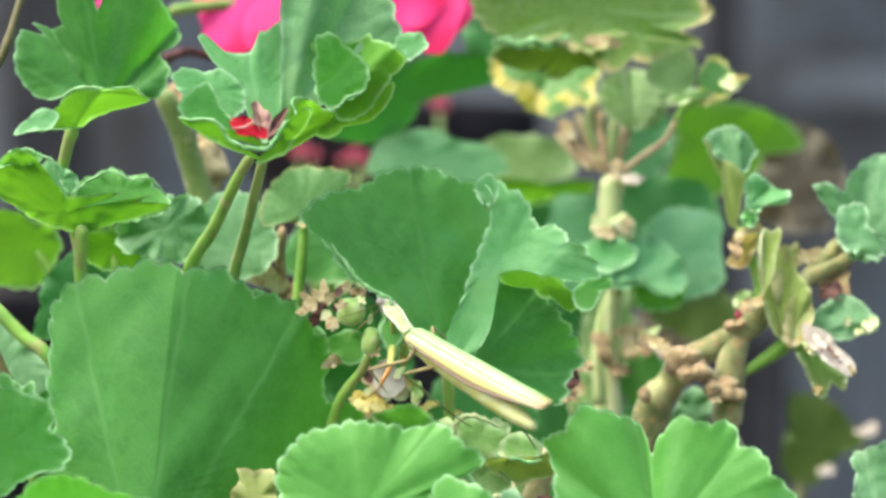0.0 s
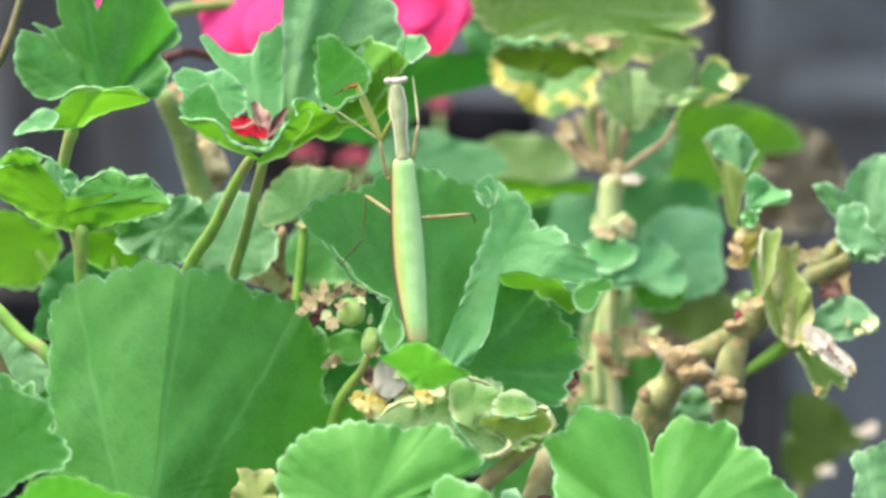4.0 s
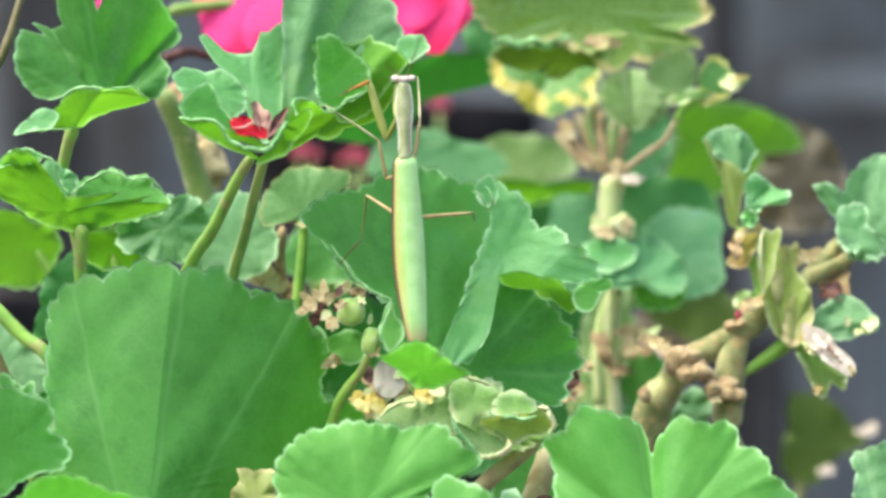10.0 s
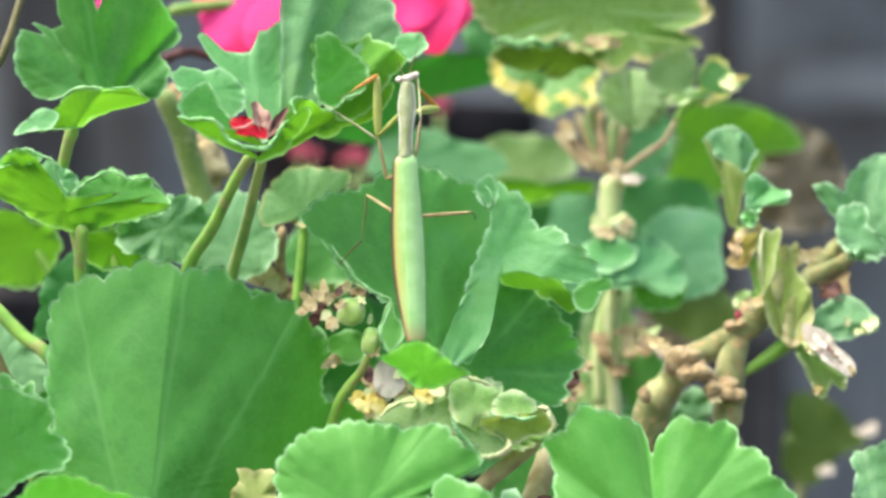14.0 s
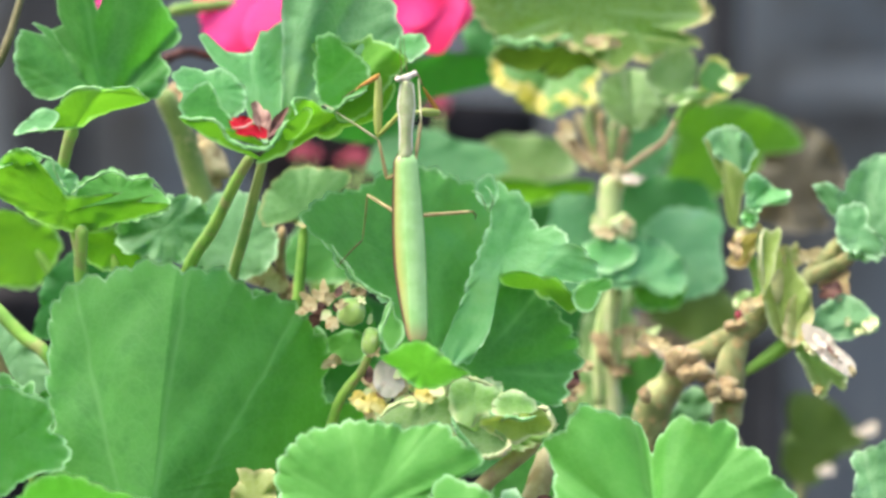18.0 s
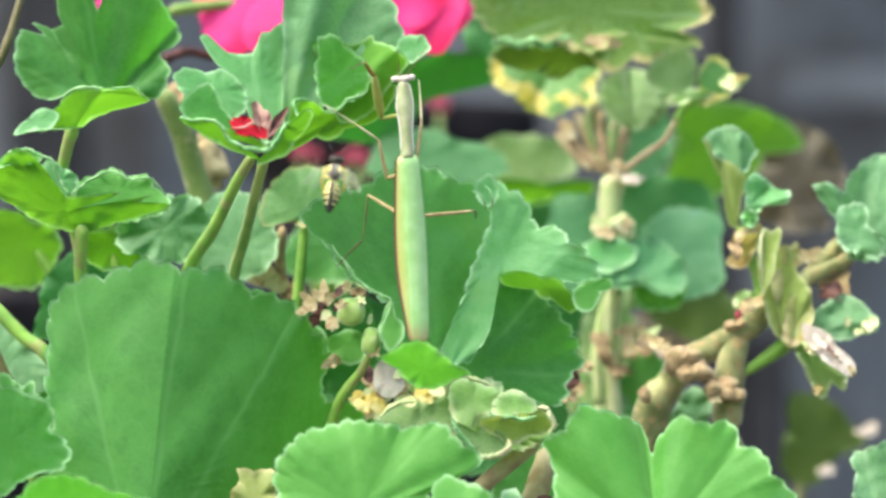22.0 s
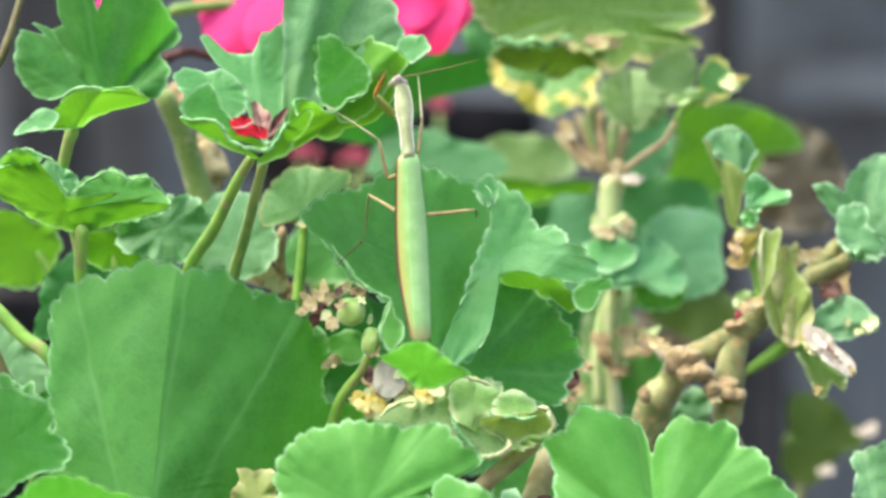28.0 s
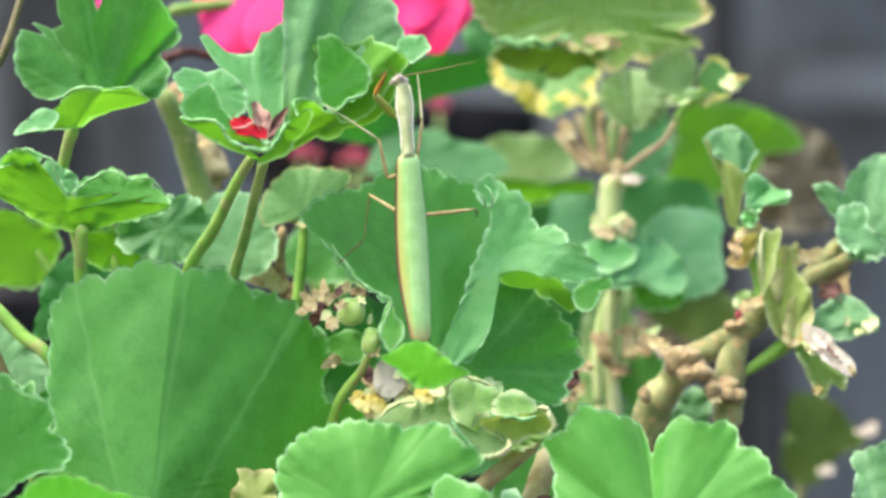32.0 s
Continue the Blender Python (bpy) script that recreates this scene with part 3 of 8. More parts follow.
tube(big_leaf, "petiole", STALK, ((-64.5, -13, 205.7), (-62, 0, 188.4), (-50.1, 15, 161.1), (-43.8, 20, 147.4)), (1.42, 1.42, 1.55, 1.68), bumpy=0.04, seed=1)
lf = blade(front, "leaf", GREEN, (-95.6, -26, 217.4), ((5, 12.2), (14, 10.1), (27, 11.7), (41, 12.7), (61, 11.8), (79, 12.2), (95, 13.2), (121, 15.1), (150, 17.4), (186, 17.7), (226, 16.4), (253, 13.6), (276, 10.1), (297, 9.0), (325, 11.1), (337, 13.4), (350, 14.0)), lean=(0.05, -0.02), folds=((34, 0.12, 16), (80, 0.1, 12)), ruffle=(0.6, 5, 1.0), scallop=(0.8, 5.6), nt=220)
tube(lf, "petiole", STALK, ((-99.8, -25, 213.6), (-94.6, -5, 188.9), (-63.1, 15, 161.1)), (1.27, 1.40, 1.53), bumpy=0.04, seed=1)
lf = blade(front, "leaf", GREEN, (-78, -32, 199.2), ((14, 19.4), (33, 14.0), (68, 11.0), (92, 12.3), (107, 13.7), (130, 14.7), (144, 15.2), (190, 19.3), (264, 8.9), (351, 22.1)), lean=(0, -1.1), ruffle=(0.6, 4, 0.5), scallop=(0.7, 4.5))
tube(lf, "petiole", STALK, ((-78.1, -31, 199.2), (-71.3, -10, 181.7), (-47.4, 15, 161.1)), (1.14, 1.27, 1.52), bumpy=0.04, seed=1)
lf = blade(front, "leaf", GREEN, (-96.7, 2, 219.1), ((24, 12.4), (46, 12.7), (66, 9.0), (71, 11.3), (85, 9.9), (103, 12.7), (121, 13.3), (139, 1.3), (321, 1.3), (339, 7.0)), lean=(0, 0.3), ruffle=(1.0, 5, 0.0), scallop=(0.8, 3.5))
tube(lf, "petiole", STALK, ((-95.7, 4, 219), (-86.6, 15, 187.1), (-46.5, 22, 153.7)), (1.17, 1.30, 1.56), bumpy=0.04, seed=1)
lf = blade(front, "leaf", DARK, (-83.2, 8, 213.6), ((39, 8.2), (91, 14.1), (118, 14.5), (151, 10.5), (214, 9.2), (259, 11.7), (298, 14.4), (327, 11.7)), lean=(0, 0.2), ruffle=(1.0, 5, 0.0), scallop=(0.7, 4.5))
tube(lf, "petiole", STALK, ((-83.3, 9, 212.2), (-76, 14, 193.7), (-46.4, 20, 160.5)), (1.17, 1.30, 1.56), bumpy=0.04, seed=1)
low_leaf = blade(front, "leaf", LIME, (-17.6, -36, 203.2), ((15, 16.5), (20, 27.3), (23, 28.7), (28, 27.6), (33, 26.6), (39, 26.2), (45, 25.7), (50, 24.4), (55, 22.4), (60, 20.6), (64, 19.5), (72, 19.5), (80, 19.5), (90, 19.3), (101, 19.3), (112, 19.9), (122, 20.4), (132, 21.0), (138, 21.4), (145, 21.4), (153, 20.7), (161, 20.2), (178, 17.1), (215, 11.9), (270, 11.6), (325, 11.9)), label="bright green geranium leaf close in front", lean=(-0.05, 0.35), cup=-0.1, folds=((60, 0.10, 16), (119, -0.06, 15), (23, 0.1, 10),), ruffle=(0.7, 7, 0.2), curl=1.2, scallop=(1.0, 3.8), nt=340, crumple=(0.2, 10))
tube(low_leaf, "petiole", STALK, ((-17.6, -35, 203.2), (-15.7, -10, 183), (-0.5, 18, 154.2)), (1.27, 1.39, 1.52), bumpy=0.04, seed=1)
lf = blade(front, "leaf", LIME, (3.8, -40, 202.3), ((20, 8.4), (44, 8.0), (75, 7.2), (113, 9.3), (158, 7.5), (224, 5.9), (332, 6.2)), lean=(0, 0.7), ruffle=(1.0, 5, 0.0), scallop=(0.6, 3.5))
tube(lf, "petiole", STALK, ((3.8, -39, 202.2), (5.8, -10, 183), (4.1, 18, 154.2)), (0.88, 1.01, 1.14), bumpy=0.04, seed=1)
lf = blade(front, "leaf", GREY, (14.8, -38, 202.5), ((10, 4.4), (57, 4.6), (89, 5.6), (105, 5.6), (139, 4.0), (259, 3.3)), lean=(0, 0.5), ruffle=(1.0, 5, 0.0), scallop=(0.6, 2.6))
tube(lf, "petiole", STALK, ((14.8, -37, 202.4), (12.1, -10, 183), (4.1, 18, 152.9)), (0.76, 0.89, 1.01), bumpy=0.04, seed=1)
lf = blade(front, "leaf", LIME, (47, -30, 195.4), ((10, 32.2), (21, 31.7), (32, 30.2), (39, 30.7), (48, 28.7), (56, 31.5), (67, 28.5), (79, 28.7), (82, 26.2), (89, 22.1), (92, 19.5), (95, 23.8), (102, 28.2), (113, 31.5), (120, 34.7), (124, 33.7), (132, 32.0), (138, 33.7), (141, 30.8), (149, 26.0), (162, 24.6), (192, 20.8), (269, 8.9), (354, 26.5)), label="bright green cleft geranium leaf close in front", lean=(0, 0.42), folds=((94, 0.40, 7), (120, -0.05, 10), (49, 0.07, 9), (143, 0.16, 8),), ruffle=(0.9, 8, 0.0), scallop=(1.0, 4.6), nt=400, crumple=(0.24, 10))
tube(lf, "petiole", STALK, ((47, -29, 195.3), (48.4, -16, 182.3), (48.4, -6, 169.9)), (1.38, 1.50, 1.50), bumpy=0.04, seed=1)
mid_leaf = blade(front, "leaf", GREEN, (-5.1, 12.5, 254.9), ((21, 17.5), (39, 22.6), (46, 23.6), (58, 23.6), (72, 23.7), (90, 24.3), (106, 24.7), (118, 23.8), (131, 25.1), (144, 28.6), (153, 30.3), (159, 27.1), (164, 23.0), (173, 19.0), (187, 15.7), (203, 12.0), (224, 10.4), (228, 11.8), (233, 15.3), (242, 18.2), (252, 19.2), (295, 17.1), (334, 12.0)), label="folded green geranium leaf on which a mantis perches", lean=(0.0, 0.16), folds=((97, 0.2, 9), (71, 0.12, 9),), bends=((100, 1.1), (118, -1.7, 1)), hub=(3.9, -20.8), ruffle=(0.9, 6, 0.8), scallop=(1.3, 4.4), nt=360)
tube(mid_leaf, "rolled_margin", RIM, ((6.7, 2, 273.2), (8.5, 1, 272.2), (9.5, 1, 270.6), (9.8, 3, 268.6)), (0.13, 0.21, 0.23, 0.13), "pale rolled leaf margin", n=20, bumpy=0.5, seed=14)
blade(mid_leaf, "lobe", SAGE, (9.9, 16, 273.4), ((31, 3.0), (75, 4.1), (103, 3.5), (138, 3.1), (201, 2.5), (252, 3.3), (286, 3.8), (325, 3.2)), lean=(0.2, 0.2), ruffle=(0.3, 4, 0.2), scallop=(0.3, 2.4), nt=90, crumple=(0.08, 6))
tube(mid_leaf, "rolled_margin", RIM, ((9.5, 2, 274.5), (10.8, 1, 272.7), (11.3, 1, 270.9), (10.3, 3, 268.4)), (0.13, 0.21, 0.23, 0.13), n=20, bumpy=0.5, seed=15)
tube(mid_leaf, "rolled_margin", RIM, ((-31.2, 3, 267.1), (-28, 2, 263.2), (-24.9, 1, 259.9), (-21.5, 0, 255.8), (-18.4, -1, 252.2), (-14.8, -2, 249.9), (-11.7, -3, 248.1), (-12.7, -4, 244.8), (-13.9, -5, 241.7), (-13.6, -5, 239)), (0.13, 0.33, 0.38, 0.41, 0.38, 0.38, 0.38, 0.31, 0.26, 0.13), n=60, bumpy=0.5, seed=16)
blade(mid_leaf, "lobe", SAGE, (13.8, 14, 258.8), ((12, 15.9), (27, 13.9), (39, 10.4), (52, 11.7), (70, 13.9), (85, 15.5), (98, 18.3), (104, 16.9), (105, 10.6), (152, 5.6), (219, 10.4), (233, 19.4), (238, 27.5), (252, 26.0), (256, 21.9), (261, 15.0), (264, 6.5), (319, 6.8), (333, 13.7), (340, 19.2), (349, 22.7), (359, 20.1)), lean=(0.05, 0.4), folds=((46, -0.1, 10),), hub=(-11.7, -25.8), ruffle=(0.8, 7, 0.3), scallop=(1.2, 4.2), nt=320)
blade(mid_leaf, "lobe", UNDER, (23.8, 9, 250.9), ((11, 4.2), (110, 3.0), (146, 7.5), (156, 9.6), (166, 11.5), (175, 9.9), (187, 3.0), (290, 2.6), (309, 5.8), (314, 8.1), (329, 8.5)), lean=(0, -0.5), ruffle=(0.3, 5, 0.0), scallop=(0.25, 3), nt=140)
blade(mid_leaf, "lobe", LIME, (33.9, 8, 250.8), ((7, 5.2), (21, 5.5), (59, 3.0), (131, 2.4), (180, 3.9), (210, 5.1), (236, 5.6), (267, 5.2), (293, 3.4), (342, 2.5)), lean=(0.3, 0.2), folds=((30, 0.3, 14),), ruffle=(0.3, 5, 1), scallop=(0.3, 1.8), nt=120, crumple=(0.08, 6))
blade(mid_leaf, "lobe", LIME, (-12, -2, 242), ((61, 3.2), (90, 6.0), (144, 2.6), (242, 3.5), (273, 5.3), (300, 4.1)), lean=(-0.3, 0.3), ruffle=(0.4, 3, 0.2), scallop=(0.2, 3), nt=90)
blade(mid_leaf, "lobe", GREEN, (6.2, 12, 232.2), ((4, 26.2), (15, 26.2), (23, 24.7), (30, 24.7), (41, 24.8), (51, 23.7), (65, 23.2), (70, 22.0), (76, 20.8), (96, 6.0), (310, 2.5), (328, 7.4), (333, 14.4), (336, 20.4), (345, 23.3), (355, 23.7)), lean=(0.22, 0.2), cup=0.1, folds=((5, 0.12, 16),), ruffle=(0.8, 7, 0.4), scallop=(1.5, 4.4), nt=320)
tip_lobe = blade(front, "leaf", LIME, (-4.2, -24, 233.4), ((10, 6.9), (54, 5.3), (95, 6.7), (116, 7.0), (142, 7.8), (164, 9.8), (180, 6.2), (236, 4.5), (299, 5.2), (336, 6.8), (355, 10.2)), label="small yellow-green leaf edge seen from below", lean=(0, -1.2), ruffle=(0.9, 7, 0.3), scallop=(0.55, 3.0))
tube(tip_lobe, "petiole", STALK, ((0.1, -15, 230.5), (2.1, 22, 222), (2.9, 24, 206.1), (3.7, 16, 187)), (0.52, 0.78, 0.91, 1.04), bumpy=0.04, seed=1)
tube(mid_leaf, "petiole", STALK, ((0.8, 8, 233.6), (2.1, 16, 213.1), (4, 16, 187)), (1.30, 1.43, 1.56), bumpy=0.04, seed=1)
top_leaf = blade(front, "leaf", SAGE, (-42.9, 3, 297.4), ((1, 6.7), (32, 7.8), (49, 9.9), (59, 12.5), (67, 15.8), (77, 12.8), (84, 12.2), (87, 9.9), (96, 7.4), (131, 10.1), (134, 16.5), (139, 16.9), (143, 14.3), (150, 10.8), (155, 7.8), (164, 4.7), (230, 3.5), (261, 7.3), (282, 14.0), (301, 12.8), (326, 8.0)), label="tall cupped grey-green geranium leaf", lean=(0.1, 0.45), bends=((93, 0.45),), hub=(2.3, -14.4), ruffle=(0.3, 5, 0.3), scallop=(0.2, 4.5), nt=240)
blade(top_leaf, "lobe", GREY, (-24.9, 3, 308.9), ((4, 15.8), (11, 14.9), (22, 15.7), (33, 15.3), (49, 16.9), (86, 18.8), (126, 19.5), (140, 15.2), (158, 12.6), (180, 11.6), (201, 12.4), (218, 14.6), (230, 17.8), (237, 21.4), (244, 25.9), (248, 23.4), (258, 18.4), (277, 11.7), (314, 9.3), (342, 13.5), (354, 16.3)), lean=(0.05, 0.06), folds=((87, 0.10, 4), (79, -0.10, 4), (66, 0.10, 5),), hub=(-10.9, -26.0), ruffle=(0.4, 5, 0.3), scallop=(0.22, 4), nt=300)
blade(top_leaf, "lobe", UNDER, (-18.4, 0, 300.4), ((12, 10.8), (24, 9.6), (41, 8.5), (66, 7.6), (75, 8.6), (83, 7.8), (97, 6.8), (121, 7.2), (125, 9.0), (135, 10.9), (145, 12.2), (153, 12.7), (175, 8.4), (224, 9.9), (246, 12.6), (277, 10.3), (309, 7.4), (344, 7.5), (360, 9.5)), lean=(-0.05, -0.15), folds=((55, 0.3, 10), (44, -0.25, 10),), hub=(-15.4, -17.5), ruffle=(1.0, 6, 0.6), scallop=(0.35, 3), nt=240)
blade(top_leaf, "lobe", GREEN, (-22.6, -6, 299.2), ((24, 6.1), (59, 5.5), (87, 6.6), (95, 8.7), (113, 9.6), (124, 9.8), (147, 7.0), (185, 6.4), (226, 7.8), (247, 8.3), (260, 8.2), (280, 6.1), (306, 6.1), (328, 6.7), (355, 6.4)), lean=(-0.3, -0.28), cup=-0.2, folds=((25, -0.12, 14),), hub=(-8, -8), ruffle=(0.35, 5, 0.2), scallop=(0.7, 3.0), nt=260, crumple=(0.09, 8))
blade(top_leaf, "lobe", SAGE, (-6.3, -2, 305.6), ((20, 3.0), (50, 3.4), (90, 2.8), (135, 3.6), (159, 4.4), (193, 4.6), (224, 4.1), (257, 3.9), (289, 2.7), (325, 2.7), (356, 3.6)), lean=(-0.2, 0.3), folds=((45, 0.2, 15),), ruffle=(0.3, 4, 0.4), scallop=(0.5, 2.6), nt=170, crumple=(0.06, 6))
blade(top_leaf, "lobe", UNDER, (-26.8, 2, 288.6), ((2, 10.9), (16, 15.3), (30, 18.5), (33, 11.4), (36, 17.2), (40, 4.9), (89, 2.8), (121, 5.7), (137, 7.6), (157, 8.3), (189, 8.9), (209, 11.9), (210, 17.1), (217, 10.8), (237, 3.8), (342, 4.6)), lean=(0, -0.55), folds=((31, 0.3, 10), (51, -0.3, 12),), hub=(-13.7, -8.0), ruffle=(0.9, 5, 0.2), scallop=(0.3, 3), nt=220)
blade(top_leaf, "lobe", SAGE, (-51.9, -6, 295.4), ((2, 7.5), (27, 6.4), (71, 5.5), (104, 4.7), (121, 5.8), (141, 8.4), (158, 9.7), (176, 7.3), (197, 6.0), (234, 5.4), (271, 5.3), (298, 6.9), (319, 8.2), (344, 8.3)), lean=(0.2, 0.3), folds=((115, 0.14, 14), (60, -0.12, 12),), hub=(4, -8), ruffle=(0.4, 6, 1.4), scallop=(0.6, 3.0), nt=240, crumple=(0.1, 8))
blade(top_leaf, "lobe", GREEN, (-52.4, -13, 291.4), ((9, 3.1), (65, 4.2), (90, 5.8), (111, 5.7), (129, 5.5), (154, 5.7), (180, 6.2), (203, 5.8), (243, 4.5), (293, 6.5), (316, 9.8), (339, 5.4)), lean=(0.25, 0.25), cup=-0.3, hub=(5, -6), ruffle=(0.3, 4, 0.4), scallop=(0.5, 2.8), nt=180, crumple=(0.08, 7))
blade(top_leaf, "lobe", UNDER, (-49.3, -15, 285.3), ((68, 1.6), (117, 3.6), (142, 5.5), (156, 7.8), (157, 10.1), (164, 8.0), (172, 5.3), (245, 2.2), (318, 6.2), (328, 11.6), (333, 5.0), (339, 2.1), (342, 10.2)), lean=(0, -0.7), ruffle=(0.5, 4, 0.2), scallop=(0.3, 3), nt=150)
blade(top_leaf, "lobe", UNDER, (-36.7, -15, 284), ((25, 7.4), (41, 10.2), (50, 9.6), (51, 7.9), (62, 3.9), (74, 1.0), (92, 0.7), (184, 0.7), (202, 6.6), (220, 2.3), (222, 7.3), (265, 3.9), (352, 3.5)), lean=(0, -0.6), ruffle=(0.5, 4, 0.9), scallop=(0.3, 3), nt=140)
tube(top_leaf, "rolled_margin", RIM, ((-58.5, -16, 289.2), (-56.2, -17, 288.6), (-53.4, -17, 288.8), (-50.8, -18, 288.4), (-48.8, -18, 286.7), (-47.6, -18, 284.2), (-45, -19, 282.8), (-41.5, -19, 281.8), (-38.3, -19, 282.3), (-36.6, -18, 284.4), (-35.2, -17, 287.2), (-33.1, -16, 288.2), (-32.4, -15, 290), (-33.5, -14, 292.1), (-32, -12, 293.4), (-29.1, -9, 293)), (0.20, 0.29, 0.29, 0.29, 0.39, 0.39, 0.49, 0.49, 0.49, 0.39, 0.39, 0.29, 0.29, 0.29, 0.29, 0.15), "pale rolled leaf margin", n=70, bumpy=0.5, seed=4)
tube(top_leaf, "rolled_margin", RIM, ((-17, -9, 295.2), (-19.2, -11, 294.1), (-21.3, -12, 293.3), (-22.8, -12, 291.7), (-24.5, -11, 290.4), (-27.1, -10, 291)), (0.20, 0.34, 0.34, 0.34, 0.30, 0.15), n=30, bumpy=0.5, seed=5)
tube(top_leaf, "petiole", STALK, ((-42.7, -6, 281.1), (-46.5, -2, 275.5), (-53, 10, 264), (-58.9, 20, 255.5), (-62.5, 24, 239.1), (-48, 24, 199.5)), (1.2, 1.3, 1.5, 1.6, 1.7, 1.8), n=20, bumpy=0.04, seed=1)
tube(top_leaf, "petiole", STALKRED, ((-40.3, -3, 280.8), (-42.1, 0, 274.2), (-45.7, 12, 262.7), (-48.8, 20, 252.9), (-49.9, 24, 236.4), (-46.6, 24, 199.5)), (1.2, 1.2, 1.35, 1.4, 1.5, 1.6), n=20, bumpy=0.04, seed=1)
corner_leaf = blade(front, "leaf", GREEN, (-80.8, 16, 303.2), ((6, 15.1), (11, 16.0), (12, 18.4), (19, 20.5), (27, 20.7), (35, 20.8), (45, 21.2), (63, 21.9), (78, 18.7), (85, 12.3), (94, 18.3), (107, 20.4), (118, 17.7), (127, 14.0), (130, 11.9), (142, 13.2), (147, 17.5), (151, 13.9), (156, 18.5), (168, 18.6), (182, 18.0), (194, 17.3), (207, 16.0), (221, 13.4), (234, 10.0), (270, 6.8), (314, 10.3), (325, 15.4), (332, 17.0), (343, 17.5), (354, 18.0), (359, 17.1)), label="ruffled green geranium leaf on a slender stalk", lean=(0, -0.02), folds=((124, 0.55, 8), (132, -0.2, 10), (104, -0.15, 9), (52, 0.6, 7), (86, 0.15, 8),), bends=((88, 0.15),), hub=(2.6, -11.7), ruffle=(1.2, 6, 0.4), scallop=(0.45, 3.6), nt=300)
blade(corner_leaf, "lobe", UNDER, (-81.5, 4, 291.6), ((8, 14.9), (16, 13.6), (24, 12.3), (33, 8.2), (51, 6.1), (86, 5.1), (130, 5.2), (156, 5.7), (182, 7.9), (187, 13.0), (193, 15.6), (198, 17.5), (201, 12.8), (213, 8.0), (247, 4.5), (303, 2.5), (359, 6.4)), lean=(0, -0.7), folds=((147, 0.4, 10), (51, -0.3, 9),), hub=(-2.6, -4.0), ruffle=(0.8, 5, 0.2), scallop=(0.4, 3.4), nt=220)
blade(corner_leaf, "lobe", SAGE, (-91.6, 2, 288.9), ((26, 4.7), (47, 3.9), (156, 2.5), (190, 4.7), (209, 6.3), (237, 2.2), (347, 3.5)), lean=(0, 0.4), ruffle=(0.3, 4, 0.2), scallop=(0.3, 2.6), nt=90)
tube(corner_leaf, "rolled_margin", RIM, ((-86.7, 2, 293.7), (-84.7, 0, 295.6), (-81.1, -1, 296.7), (-77.9, -1, 296.4), (-74.8, 0, 296.1), (-70.5, 1, 296.8), (-68.3, 2, 295), (-67.1, 3, 293.8)), (0.15, 0.25, 0.30, 0.26, 0.26, 0.26, 0.22, 0.10), "pale rolled leaf margin", n=50, bumpy=0.5, seed=9)
tube(corner_leaf, "rolled_margin", RIM, ((-97.5, 2, 285.9), (-94.1, 1, 286.5), (-90.2, 1, 287), (-86.2, 2, 287.3)), (0.30, 0.26, 0.22, 0.15), n=30, bumpy=0.5, seed=10)
tube(corner_leaf, "petiole", STALK, ((-84.3, 8, 288.3), (-86.5, 11, 282.2), (-87.6, 15, 274.5), (-84.2, 21, 258), (-81.1, 24, 232), (-52, 26, 186.5)), (1.69, 1.30, 1.30, 1.43, 1.56), n=20, bumpy=0.04, seed=1)
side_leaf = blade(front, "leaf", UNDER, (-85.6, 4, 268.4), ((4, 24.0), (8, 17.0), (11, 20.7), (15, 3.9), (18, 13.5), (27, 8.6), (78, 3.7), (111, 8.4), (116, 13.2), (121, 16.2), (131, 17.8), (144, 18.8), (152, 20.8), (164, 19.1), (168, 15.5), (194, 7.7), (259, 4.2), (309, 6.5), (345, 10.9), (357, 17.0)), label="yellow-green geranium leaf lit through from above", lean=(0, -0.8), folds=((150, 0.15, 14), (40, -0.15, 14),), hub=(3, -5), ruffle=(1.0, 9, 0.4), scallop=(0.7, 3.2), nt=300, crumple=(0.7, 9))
blade(side_leaf, "lobe", LIME, (-74.5, 9, 272.4), ((11, 9.2), (35, 7.9), (62, 5.2), (110, 6.5), (140, 7.4), (163, 9.5), (185, 10.9), (218, 9.5), (272, 6.1), (327, 9.5), (349, 12.7)), lean=(0.05, 0.35), ruffle=(0.6, 8, 0.2), scallop=(0.7, 2.8), nt=260, crumple=(0.35, 7))
blade(side_leaf, "lobe", SAGE, (-87.3, 8, 275.6), ((21, 3.6), (85, 2.9), (106, 4.7), (131, 5.9), (171, 4.2), (242, 4.4), (285, 6.0), (313, 4.6)), lean=(0.3, 0.4), ruffle=(0.7, 6, 0.2), scallop=(0.6, 2.0), nt=140, crumple=(0.3, 4))
blade(side_leaf, "lobe", LIME, (-96.1, -3, 280.5), ((34, 3.9), (104, 1.6), (184, 3.8), (196, 7.3), (211, 4.5), (270, 1.0), (342, 4.0), (359, 5.7)), lean=(0, 0.6), ruffle=(0.9, 6, 0.9), scallop=(0.8, 2.2), nt=160, crumple=(0.7, 5))
tube(side_leaf, "rolled_margin", RIM, ((-100, -3, 280), (-97.1, -4, 282), (-93.5, -4, 282.5), (-90.7, -4, 281), (-87.9, -4, 280), (-87.4, -4, 277.5), (-85.6, -4, 274.1), (-84.2, -5, 272.2)), (0.20, 0.26, 0.30, 0.24, 0.26, 0.26, 0.30, 0.20), "pale rolled leaf margin", n=50, bumpy=0.5, seed=11)
